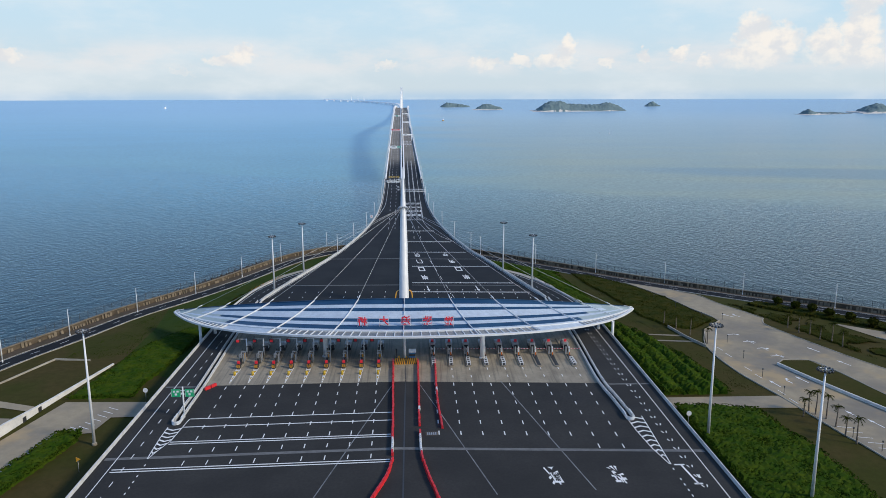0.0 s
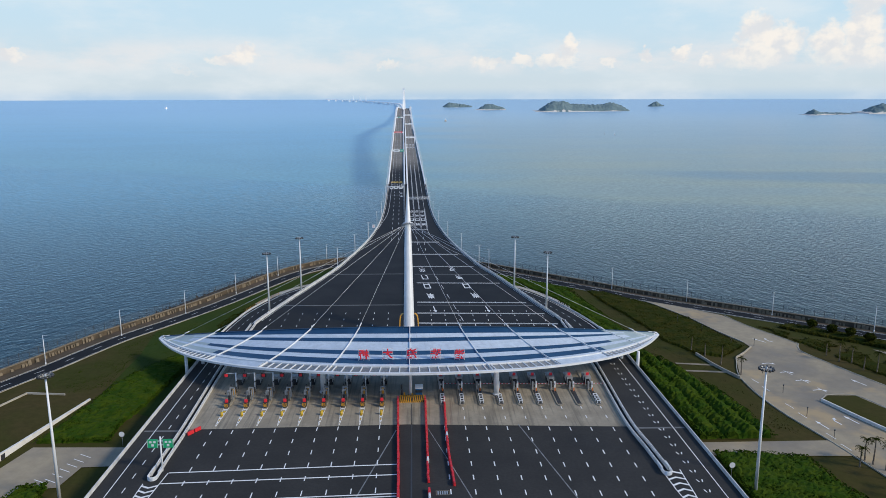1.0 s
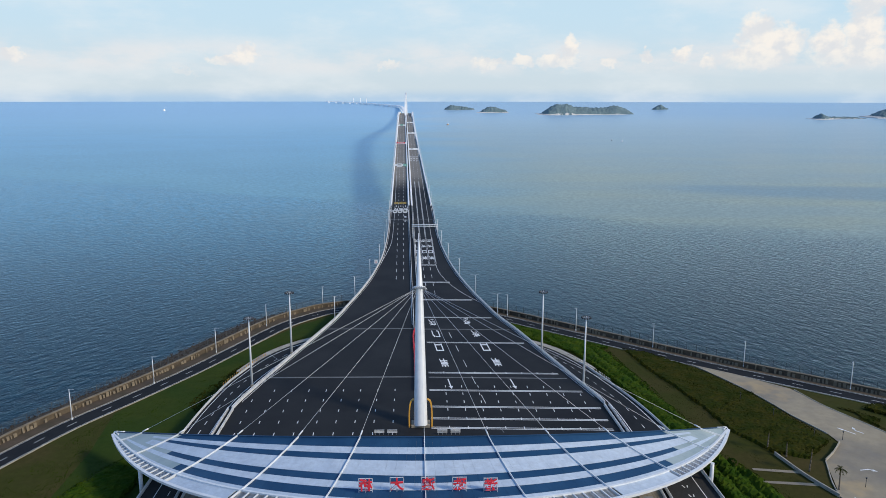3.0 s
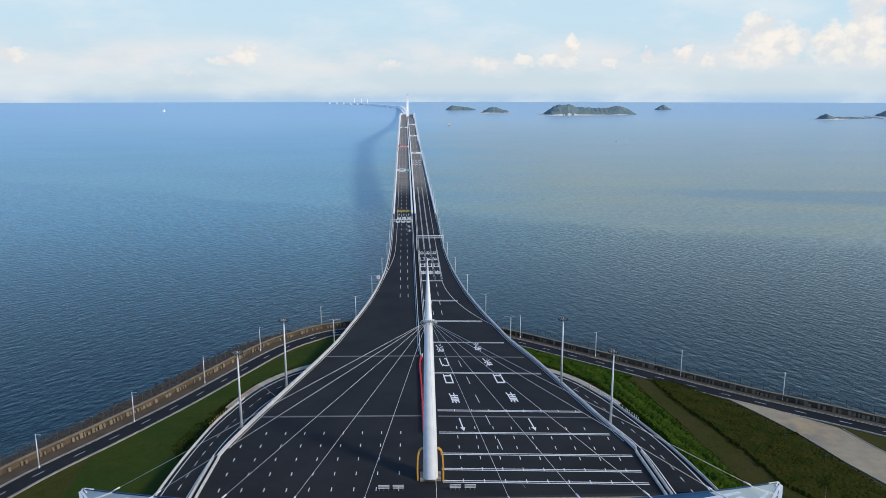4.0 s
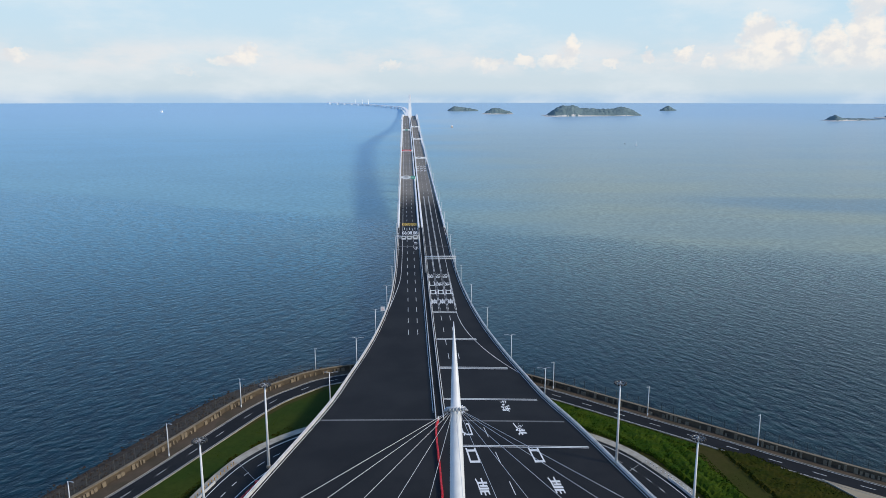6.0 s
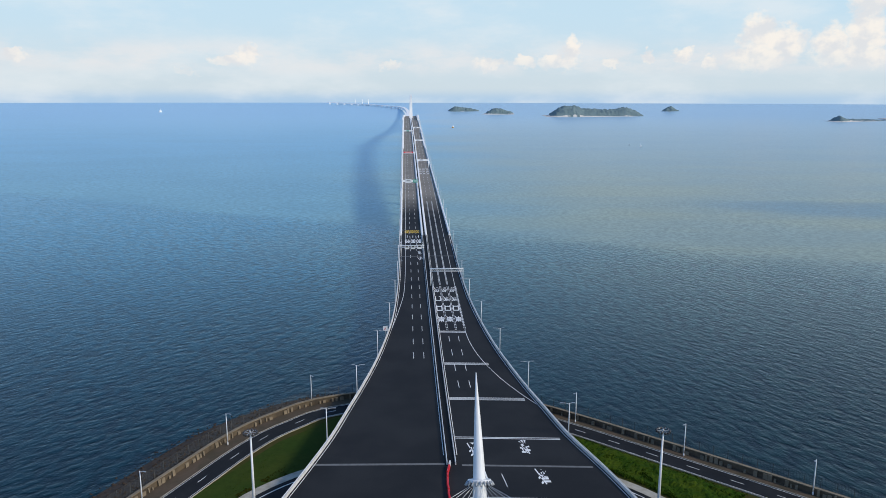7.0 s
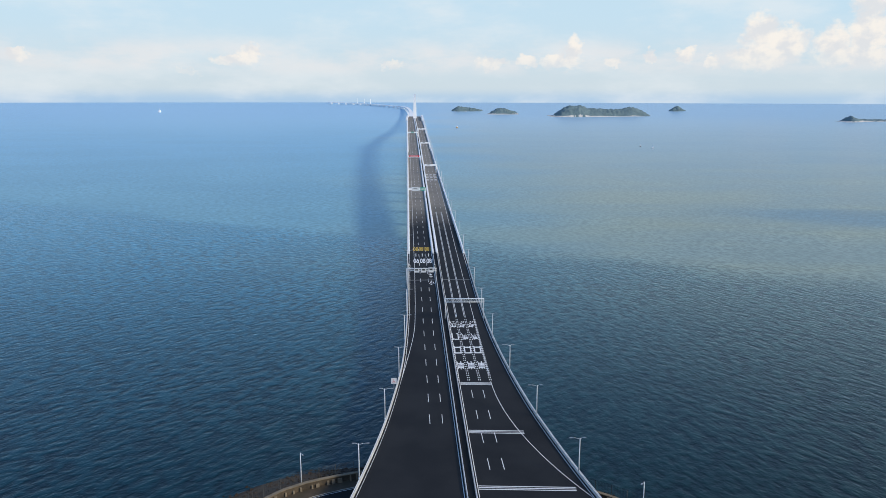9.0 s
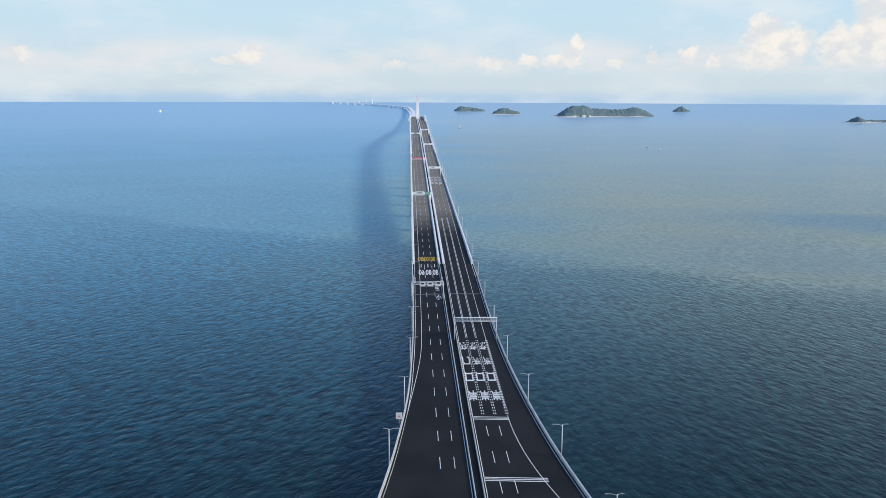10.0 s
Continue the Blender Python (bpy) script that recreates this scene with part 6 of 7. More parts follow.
def leafy(name, poly, mat, label, category, per=0.55, size=(0.5, 1.1), height=1.0, seed=1, gap=0.0, leaves=5, body=0.0, rows=None):
    """Planting: an uneven mass of growth (body high, in furrowed rows) under many small leaf blades."""
    r = random.Random(seed)
    xs, ys_ = [p[0] for p in poly], [p[1] for p in poly]
    area = (max(xs) - min(xs)) * (max(ys_) - min(ys_))
    vs, fs = [], []

    def top(x, y):
        if body <= 0:
            return 0.0
        h = body * (0.66 + 0.22 * noise.noise(Vector((x * 0.8, y * 0.8, seed))) + 0.3 * noise.noise(Vector((x * 0.14, y * 0.14, seed + 5))))
        if rows:
            a, step = rows
            q = x * math.cos(radians(a)) + y * math.sin(radians(a)) + 1.2 * noise.noise(Vector((x * 0.06, y * 0.06, 2)))
            h *= 0.25 + 0.9 * abs(math.sin(math.pi * q / step)) ** 0.6
        return max(h, 0.0)

    def bare(x, y):
        return gap and noise.noise(Vector((x * 0.12, y * 0.12, seed))) < gap - 0.35

    if body > 0:
        c = 0.75
        nx_, ny_ = int((max(xs) - min(xs)) / c) + 1, int((max(ys_) - min(ys_)) / c) + 1
        index = {}
        for i in range(nx_):
            for j in range(ny_):
                x, y = min(xs) + i * c, min(ys_) + j * c
                if inside((x, y), poly) and not bare(x, y):
                    x, y = x + r.uniform(-0.25, 0.25), y + r.uniform(-0.25, 0.25)
                    rim = inside((x - 1, y), poly) and inside((x + 1, y), poly) and inside((x, y - 1), poly) and inside((x, y + 1), poly)
                    index.update({(i, j): len(vs)})
                    vs.append((x, y, land_z(x, y) + (top(x, y) + r.uniform(-0.12, 0.12) * body if rim else -0.15)))
        for (i, j), n in index.items():
            q = [index.get(k) for k in ((i, j), (i + 1, j), (i + 1, j + 1), (i, j + 1))]
            if None not in q:
                fs.append(tuple(q))
    for _ in range(int(area * per)):
        x, y = r.uniform(min(xs), max(xs)), r.uniform(min(ys_), max(ys_))
        if not inside((x, y), poly) or bare(x, y):
            continue
        s = r.uniform(*size) * (0.75 + 0.6 * noise.noise(Vector((x * 0.2, y * 0.2, 3 + seed))))
        z = land_z(x, y) - 0.1 + 0.85 * top(x, y)
        for _ in range(leaves):
            a, e = r.uniform(0, 6.283), r.uniform(0.25, 1.3)
            d = Vector((math.cos(a) * math.cos(e), math.sin(a) * math.cos(e), math.sin(e)))
            c = Vector((x, y, z)) + d * s * height * r.uniform(0.2, 1.0)
            w = Vector((-d.y, d.x, r.uniform(-0.4, 0.4))).normalized() * s * r.uniform(0.3, 0.5)
            tip = d.cross(w).normalized() * s * r.uniform(0.35, 0.6)
            n = len(vs)
            vs.extend((tuple(c - w - tip * 0.5), tuple(c + w - tip), tuple(c + w * 0.7 + tip), tuple(c - w * 0.8 + tip * 0.8)))
            fs.append((n, n + 1, n + 2, n + 3))
    me = bpy.data.meshes.new(name)
    me.from_pydata(vs, [], fs)
    me.materials.append(M[mat])
    return tagged(new(name, me), label, category, kind="stuff")


leafy("shrubs", [(81.2, -13.7), (103.8, -14.2), (103.2, 2.3), (101.2, 18), (95.8, 39.1), (90.2, 54.3), (85.9, 62), (79.7, 65.9), (81.1, 25.7)], "leaf", "dense green shrubs planted in furrowed rows beside the plaza", "shrubs", 9.0, (0.2, 0.42), 0.8, 1, 0.0, 5, 2.3, (4, 5.2))
leafy("shrubs", [(78.6, 65.8), (85.9, 62), (89.8, 69.7), (88, 94.8), (85.6, 119.7), (81.8, 153.5), (67.9, 172.7), (53.6, 179.9), (57.7, 165.6), (65.5, 152.6), (72, 130.1), (75.9, 103.8)], "leaf", "green shrubs beside the ramp", "shrubs", 8.0, (0.2, 0.42), 0.8, 2, 0.0, 5, 1.4, (12, 5.0))
leafy("shrubs", [(99.7, 70.7), (106.4, 56.1), (115.8, 51.4), (128.6, 62.7), (125.4, 82.8), (121.9, 102.5), (116.6, 120.4), (110.8, 134.5), (97.6, 152.3), (88.4, 157.5), (91.4, 131.5), (95.1, 112.3), (97.9, 91.5)], "leaf_dark", "dark olive shrubs between the lawn and the yard", "shrubs", 4.0, (0.22, 0.45), 0.7, 3, 0.0, 5, 0.9)
leafy("shrubs", [(82.2, -22), (89.9, -21.6), (106.6, -24.8), (107.6, -37.3), (110.7, -51.8), (111.7, -70.5), (107.4, -127.6), (81.6, -127.4)], "leaf", "dense green shrubs behind the side wall of the plaza", "shrubs", 8.0, (0.22, 0.5), 0.9, 4, 0.0, 5, 1.5)
leafy("shrubs", [(-77.3, 60.7), (-79.4, 36.9), (-81.2, 16.3), (-83.5, 2.4), (-83, -7.9), (-104.1, -8.7), (-102.1, 2.6), (-99.6, 19.5), (-98.2, 35.1), (-92.4, 52.2), (-86, 62.7)], "leaf", "dense green shrubs beside the plaza", "shrubs", 8.0, (0.2, 0.45), 0.9, 5, 0.0, 5, 1.3)
leafy("hedge", [(-95.1, -33), (-88.7, -31.5), (-87.2, -37.8), (-90.2, -53.5), (-93.1, -66.1), (-103.8, -104.8), (-118.6, -104.7), (-99.4, -54.4)], "leaf", "clipped green hedge beside the car park", "hedge", 7.0, (0.3, 0.6), 0.8, 7, 0.0, 5, 1.8)
leafy("shrubs", [(-74.7, 90.2), (-82.1, 101.3), (-78.1, 127.9), (-65.8, 159.2), (-51.2, 180.7), (-48.1, 176.6), (-62.7, 156.1), (-70.8, 124.5)], "leaf_dark", "rough green growth beside the ramp", "shrubs", 4.4, (0.25, 0.5), 0.8, 8, 0.2)
leafy("shrubs", [(153, 63.6), (163, 30.3), (169.5, 10.4), (183.4, -14.8), (193.4, -2.7), (181.5, 30.2), (163.1, 65.5), (148.9, 88), (143.9, 90.2), (149.7, 73.4)], "leaf_dark", "low olive planting strip between the yard and shore road", "shrubs", 4.0, (0.22, 0.45), 0.8, 9, 0.12, 5, 0.5)
leafy("shrubs", [(164.8, -2.4), (190.6, -25.2), (201.8, -17), (176.8, 7.4)], "leaf", "bright green hedge block beside the yard", "hedge", 7.0, (0.3, 0.6), 1.0, 10, 0.0, 5, 1.5)
leafy("hedge", [(153, 88), (160.9, 77.5), (173.3, 65.4), (188.4, 50.2), (203.7, 34.9), (211.7, 38.7), (194, 57.7), (177.1, 75.3), (161.2, 92.2)], "leaf_dark", "dark hedge beside the shore road", "hedge", 5.0, (0.25, 0.5), 0.8, 15, 0.0, 5, 1.2)
leafy("grass_tufts", [(-122.4, 26.5), (-93.2, 31.2), (-90, 64.6), (-82.1, 101.3), (-69.9, 133.2), (-59.6, 159.1), (-46.1, 183.7), (-56.4, 188.9), (-76.2, 154.2), (-90.3, 119.3), (-106.4, 87.1)], "leaf", "short green grass tufts on the bank", "grass", 2.0, (0.12, 0.3), 0.6, 12, 0.2, 4)
leafy("grass_tufts", [(85.8, 65.8), (98.7, 44.8), (111.4, 35.3), (98, 63.8), (97.2, 115.2), (82.3, 152.5), (61.8, 179.8), (47.4, 198.2), (53.6, 184), (80.3, 136.9), (89.1, 100.4)], "leaf_dark", "short green grass tufts on the lawn", "grass", 1.6, (0.12, 0.3), 0.6, 13, 0.2, 4)
leafy("grass_tufts", [(99.2, -8.8), (115.7, -12), (108.8, 20.8), (105.9, 42.9), (97, 35.3)], "leaf_dark", "sparse dry grass tufts", "grass", 1.2, (0.12, 0.3), 0.6, 14, 0.25, 4)
leafy("shrubs", [(68, 150), (84, 158), (74, 168), (60, 181), (47, 193), (34, 203), (30, 196), (42, 180), (54, 167), (61, 158)], "leaf", "green shrubs on the bank between the ramp and shore road", "shrubs", 7.0, (0.22, 0.45), 0.8, 17, 0.0, 5, 1.1)
for xa, ya, xb, yb in ((96.1, 45.8, 109.0, 43.3), (95.8, 38.6, 110.8, 36.2)):
    ground_patch("footpath", [(xa, ya), (xb, yb), (xb, yb + 1.6), (xa, ya + 1.3)], M["yard"], "narrow pale path across the dry grass", "path", 0.02)


# ---- palms and trees ----
def palm(height, seed):
    r = random.Random(seed)
    t = thing("palm_tree", "slender palm with arching fronds in the grass", "palm", group="yard palms")
    bm = bmesh.new()
    pts = [Vector((0.25 * math.sin(k * 0.5) * k / 6, 0.1 * k / 6, height * k / 6 - 0.2)) for k in range(7)]
    for k, (a, b) in enumerate(zip(pts, pts[1:])):
        tube(bm, a, b, 0.24 - 0.02 * k, 0.22 - 0.02 * k, 8)
    part("trunk", bm, M["trunk"], t)
    crown = pts[-1]
    for k in range(13):
        a = k * 2.399 + r.uniform(-0.2, 0.2)
        rise = r.uniform(0.2, 1.3)
        reach = r.uniform(1.5, 2.1)
        bm = bmesh.new()
        sp = [crown + Vector((math.cos(a) * reach * s, math.sin(a) * reach * s, rise * 1.6 * s - 1.7 * s * s)) for s in (0, 0.2, 0.4, 0.6, 0.8, 1.0)]
        side = Vector((-math.sin(a), math.cos(a), 0))
        for j, (p, q) in enumerate(zip(sp, sp[1:])):
            for s in (-1, 1):
                for m in range(2):
                    base = p.lerp(q, m * 0.5)
                    l = side * s * (0.62 - 0.07 * j) + (q - p) * 0.5 + Vector((0, 0, -0.22))
                    bm.faces.new([bm.verts.new(v) for v in (base, base.lerp(q, 0.45), base + l)])
            tube(bm, p, q, 0.035, 0.03, 4, caps=False)
        part("frond", bm, M["leaf_dark"], t)
    return t


palm_at = [(121.5, -29.7), (114.7, 34.3), (109.5, 53.3), (122.9, -32.9), (122.8, -38), (122.2, -43.8), (122.6, -48.4), (120.7, -27.4), (117.4, -30.6), (112, 44.8), (106.4, 59), (154.8, 52.2), (156.1, 46), (159.4, 43.9), (159.6, 37), (162.8, 34.3), (163.8, 28.8)]
palms = [palm(7.4, 1), palm(6.2, 2), palm(5.4, 3)]
for i, (x, y) in enumerate(palm_at):
    m = pose(x, y, land_z(x, y), 0, 0, 73 * i)
    if i < 3:
        palms[i].matrix_basis = m
    else:
        copy_thing(palms[i % 3], m)


def small_tree(seed, h=4.2):
    r = random.Random(seed)
    t = thing("tree", "small round dark green tree near the sea wall", "tree", group="shore trees")
    bm = bmesh.new()
    tube(bm, (0, 0, -0.2), (0.1, 0, h * 0.45), 0.16, 0.11, 7)
    for k in range(5):
        a = k * 1.257
        tube(bm, (0.1, 0, h * 0.4), (math.cos(a) * 0.9, math.sin(a) * 0.9, h * 0.68), 0.08, 0.04, 5)
    part("trunk", bm, M["trunk"], t)
    vs, fs = [], []
    for _ in range(420):
        d = Vector((r.gauss(0, 1), r.gauss(0, 1), r.gauss(0, 0.75))).normalized() * r.uniform(0.75, 1.0)
        d *= 1.0 + 0.35 * noise.noise(d * 2 + Vector((seed, 0, 0)))
        c = Vector((0, 0, h * 0.68)) + Vector((d.x * 1.9, d.y * 1.9, d.z * 1.5))
        w = Vector((r.gauss(0, 1), r.gauss(0, 1), r.gauss(0, 1))).normalized() * 0.3
        u = w.cross(d).normalized() * 0.32
        n = len(vs)
        vs.extend(tuple(v) for v in (c - w - u, c + w - u, c + w + u, c - w + u))
        fs.append((n, n + 1, n + 2, n + 3))
    me = bpy.data.meshes.new("crown")
    me.from_pydata(vs, [], fs)
    me.materials.append(M["leaf_dark"])
    ob = new("crown", me)
    ob.parent = t
    return t


trees = [small_tree(1), small_tree(2, 3.6)]
tree_at = [(166.1, 83.7), (171, 77.4), (175.1, 71.3), (179.3, 65.4), (183.8, 57.8), (189.3, 51.1), (197, 43.5)]
for i, (x, y) in enumerate(tree_at):
    m = pose(x, y, land_z(x, y), 0, 0, 50 * i)
    if i < 2:
        trees[i].matrix_basis = m
    else:
        copy_thing(trees[i % 2], m)

# ---- yard details ----
def kerb_line(pts, label="pale concrete kerb at the edge of the yard", h=0.22, w=0.26, mat="kerb_stone", name="kerb"):
    line = spline([(x, y, 0) for x, y in pts], 3.0)
    for p in line:
        p.z = land_z(p.x, p.y)
    bm = bmesh.new()
    sweep(bm, line, [(-w / 2, -0.2), (w / 2, -0.2), (w / 2, h), (-w / 2, h)])
    bmesh.ops.recalc_face_normals(bm, faces=bm.faces)
    return shell(name, bm, M[mat], label, "kerb" if name == "kerb" else "wall")


kerb_line([(111.9, 136.1), (117.6, 120.4), (122.9, 102.4), (126.4, 82.8), (130.5, 68.6)])
kerb_line([(130.7, 61.8), (124.9, 55.1), (119.9, 50.4)], h=0.8)
kerb_line([(119.9, 50.4), (113.3, 31.4), (113.3, 7.1), (117.8, -16.2), (122, -41.6), (125.6, -59.3), (138.6, -150)])
kerb_line([(106.8, 55.2), (109.2, 41.9), (112.8, 30.5)], h=0.9, w=0.4)
kerb_line([(139.4, 106.8), (141.9, 91.3), (147.7, 74.4), (150.9, 65.1)])
kerb_line([(150.9, 65.1), (147.7, 57.9), (150.9, 44.6), (158.8, 20.7), (165.7, 3.6), (181.6, -35.2)])
ground_patch("lawn", [(130.1, 11.3), (134.6, 15.2), (143.3, 14.6), (147.3, 2.8), (151.7, -19.6), (161.1, -51.4), (154.9, -55.5), (142.6, -25.3)], M["lawn_dry"], "dry grass island inside the yard", "lawn", 0.14)
kerb_line([(130.1, 10.9), (135.2, -5.1), (142.6, -25.3), (152.9, -53.4), (161.1, -76.3)], "low white wall along the grass island", 1.0, 0.45, "white_wall", "low_wall")
kerb_line([(130.1, 11.3), (134.1, 15.5), (143.3, 14.8), (147.7, 2.8), (152.1, -19.6), (161.6, -51.4)])
bm = bmesh.new()
rnd = random.Random(21)


def yard_mark(bm, x, y, turn, kind):
    shapes = {"dash": [[(-0.12, -2), (0.12, -2), (0.12, 2), (-0.12, 2)]],
              "arrow": [[(-0.18, -3), (0.18, -3), (0.18, 1), (-0.18, 1)], [(-0.6, 1), (0.6, 1), (0, 3)]],
              "bend": [[(-0.2, -2.2), (0.2, -2.2), (0.3, 0.4), (-0.1, 0.6)], [(-0.1, 0.6), (0.3, 0.4), (1.0, 1.2), (0.7, 1.5)], [(0.3, 1.7), (1.3, 0.8), (1.8, 2.2)]]}
    c, s = math.cos(radians(turn)), math.sin(radians(turn))
    for poly in shapes[kind]:
        f = bm.faces.new([bm.verts.new((x + a * c - b * s, y + a * s + b * c, land_z(x, y) + 0.1)) for a, b in poly])
        f.normal_update()
        if f.normal.z < 0:
            f.normal_flip()


for x, y, turn, kind in ((114.5, 117.2, 55, "bend"), (117, 115, 55, "arrow"), (137.6, 70, 35, "arrow"), (140.9, 69.7, 35, "bend"), (129, 44.9, -80, "bend"), (131.3, 36.1, -80, "bend"), (132.9, 28.4, -80, "bend"), (134.2, 20, -80, "bend"),
                         (126.2, -4, 18, "bend"), (131.5, -3, 15, "arrow"), (121, -6, 10, "arrow"), (132.3, -30.4, 12, "arrow"), (135.4, -36.6, 14, "arrow"), (150.9, 25.5, 20, "arrow"), (154.1, 11.5, 20, "arrow")):
    yard_mark(bm, x, y, turn, kind)
for k in range(9):
    if k % 3:
        yard_mark(bm, 116.5 + 0.44 * k, 35.2 - 6.9 * k, 10, "dash")
    if k > 3:
        yard_mark(bm, 124.7 + 1.75 * k, 66.5 - 7.8 * k, 16, "dash")
for k in range(16):                                     # parking bays on both yards
    yard_mark(bm, 125.1 + 0.93 * k, -38.6 - 3.3 * k, 75, "dash")
    yard_mark(bm, -91.9 - 0.8 * k, -29.4 - 3.1 * k, 62, "dash")
    if k < 6:
        yard_mark(bm, -86.2 - 0.65 * k, -16.2 - 2.6 * k, 60, "dash")
shell("yard_markings", bm, M["white_line"], "worn white arrows, dashes and bay lines on the concrete", "road marking", "stuff")

bollard_at = [(114.6, 96.9), (119.3, 81.8), (124.5, 65.6), (121.2, 17.8), (119.7, 0.1), (119.3, -15.2), (122.7, 35.2), (132.7, 63.7), (123.7, -44.8), (126.6, -53.1)]
t0_ = thing("bollard_lamp", "short black lamp post at the kerb", "lamp", group="yard lamps")
bm = bmesh.new()
tube(bm, (0, 0, -0.1), (0, 0, 2.6), 0.09, 0.07, 8)
part("post", bm, M["dark"], t0_)
bm = bmesh.new()
tube(bm, (0, 0, 2.6), (0, 0, 3.0), 0.2, 0.24, 8)
part("head", bm, M["dark"], t0_)
for i, (x, y) in enumerate(bollard_at):
    m = pose(x, y, land_z(x, y))
    if i == 0:
        t0_.matrix_basis = m
    else:
        copy_thing(t0_, m)

ground_patch("car_park", [(175.7, 57.8), (185.4, 49.2), (201.7, 34.9), (210.3, 29.1), (200.5, 18.7), (192.1, 25.3), (183, 38.8)], M["yard"], "pale concrete lot beside the shore road", "car park", 0.05)
kerb_line([(183, 38.8), (192.1, 25.3), (200.5, 18.7)])
car = thing("parked_car", "small dark car parked on the concrete lot", "car", (191.0, 41.6, land_z(191, 41.6) + 0.06), 40)
bm = bmesh.new()
box(bm, -0.88, 0.88, -2.15, 2.15, 0.3, 0.9)
for v in bm.verts:
    if v.co.z > 0.6:
        v.co.x *= 0.95
        v.co.y *= 0.97
part("body", bm, M["dark"], car)
bm = bmesh.new()
box(bm, -0.8, 0.8, -1.5, 1.0, 0.9, 1.42)
for v in bm.verts:
    if v.co.z > 1.2:
        v.co.x *= 0.8
        v.co.y *= 0.68
part("cabin", bm, M["blue"], car, "dark glazed cabin")
for x in (-0.8, 0.8):
    for y in (-1.35, 1.35):
        bm = bmesh.new()
        tube(bm, (x - 0.1, y, 0.31), (x + 0.1, y, 0.31), 0.31, 0.31, 12)
        part("wheel", bm, M["dark"], car)

# white retaining wall, left, with dark openings
t = thing("retaining_wall", "white painted retaining wall with dark openings", "wall", (-105, -6.6, land_z(-105, -6.6)))
for (xa, ya), (xb, yb), ha, hb in (((-101.2, 22.4), (-107.5, -13.8), 0.35, 1.5), ((-107.5, -13.8), (-109.9, -31.2), 1.5, 2.9), ((-109.9, -31.2), (-115.3, -62.7), 2.9, 3.0)):
    bm = bmesh.new()
    d = Vector((xb - xa, yb - ya, 0)).normalized()
    s = Vector((-d.y, d.x, 0)) * 0.3
    a, b = Vector((xa + 105, ya + 6.6, -0.4)), Vector((xb + 105, yb + 6.6, -0.4))
    low = [bm.verts.new(v) for v in (a - s, b - s, b + s, a + s)]
    top = [bm.verts.new(v + Vector((0, 0, h + 0.4))) for v, h in ((a - s, ha), (b - s, hb), (b + s, hb), (a + s, ha))]
    bm.faces.new(top)
    for i in range(4):
        bm.faces.new((low[i], low[(i + 1) % 4], top[(i + 1) % 4], top[i]))
    bmesh.ops.recalc_face_normals(bm, faces=bm.faces)
    part("wall", bm, M["white_wall"], t)
for y, x in ((-16.7, -107.9), (-23.7, -108.9)):
    bm = bmesh.new()
    box(bm, x + 105 - 0.1, x + 105 + 0.55, y + 6.6 - 0.7, y + 6.6 + 0.7, -0.2, 1.3)
    part("opening", bm, M["dark"], t)
kerb_line([(-123.8, 28.2), (-111, 26.7)], "low white kerb of a grass plot", 0.4, 0.35)
kerb_line([(-123.8, 28.2), (-131.3, 5.5)], "low white kerb of a grass plot", 0.4, 0.35)
ground_patch("footpath", [(-130.5, -6.3), (-108.3, -14.4), (-108.3, -18), (-130.5, -10.5)], M["yard"], "pale path beside the grass plot", "path", 0.07)
ground_patch("pavement", [(-131.6, -19.9), (-111.5, -22.2), (-116.2, -36.4), (-135.3, -33)], M["yard"], "pale paved patch behind the wall", "pavement", 0.07)

# ramp guard posts: yellow-black on the left, white on the right, with gates
for side, lo, li in ramp_lines:
    for k in range(14, 25):
        p = lo[k].lerp(lo[k + 1], 0.5) if k < 40 else lo[k]
        for q in (lo[k], p):
            t = thing("guard_post", "short yellow and black guard post" if side < 0 else "short white guard post", "post", (q.x + side * 0.9, q.y, ramp_z(q.y) - 0.1), group="ramp posts")
            bm = bmesh.new()
            tube(bm, (0, 0, 0), (0, 0, 1.15), 0.13, 0.13, 6)
            part("post", bm, M["yellow"] if side < 0 else M["steel_white"], t)
            bm = bmesh.new()
            tube(bm, (0, 0, 0.75), (0, 0, 0.95), 0.145, 0.145, 6)
            part("band", bm, M["dark"], t)
    k = 24
    p, q = lo[k], li[k]
    t = thing("boom_gate", "closed boom gate with a red drive box across the ramp", "gate", (q.x - side * 0.8, q.y, ramp_z(q.y)))
    bm = bmesh.new()
    box(bm, -0.5, 0.5, -0.5, 0.5, 0, 1.4)
    part("drive_box", bm, M["red"], t)
    bm = bmesh.new()
    e = Vector((p.x - q.x, p.y - q.y, 0))
    tube(bm, (0, 0, 1.1), e + Vector((0, 0, 1.1)), 0.06, 0.05, 6)
    part("boom", bm, M["steel_grey"], t)
    for j in range(5):
        r = li[20 + j] - Vector((side * 1.0, 0, 0))
        b = copy_thing(red_b, pose(r.x, r.y, ramp_z(r.y), 0, 0, 20 * side))

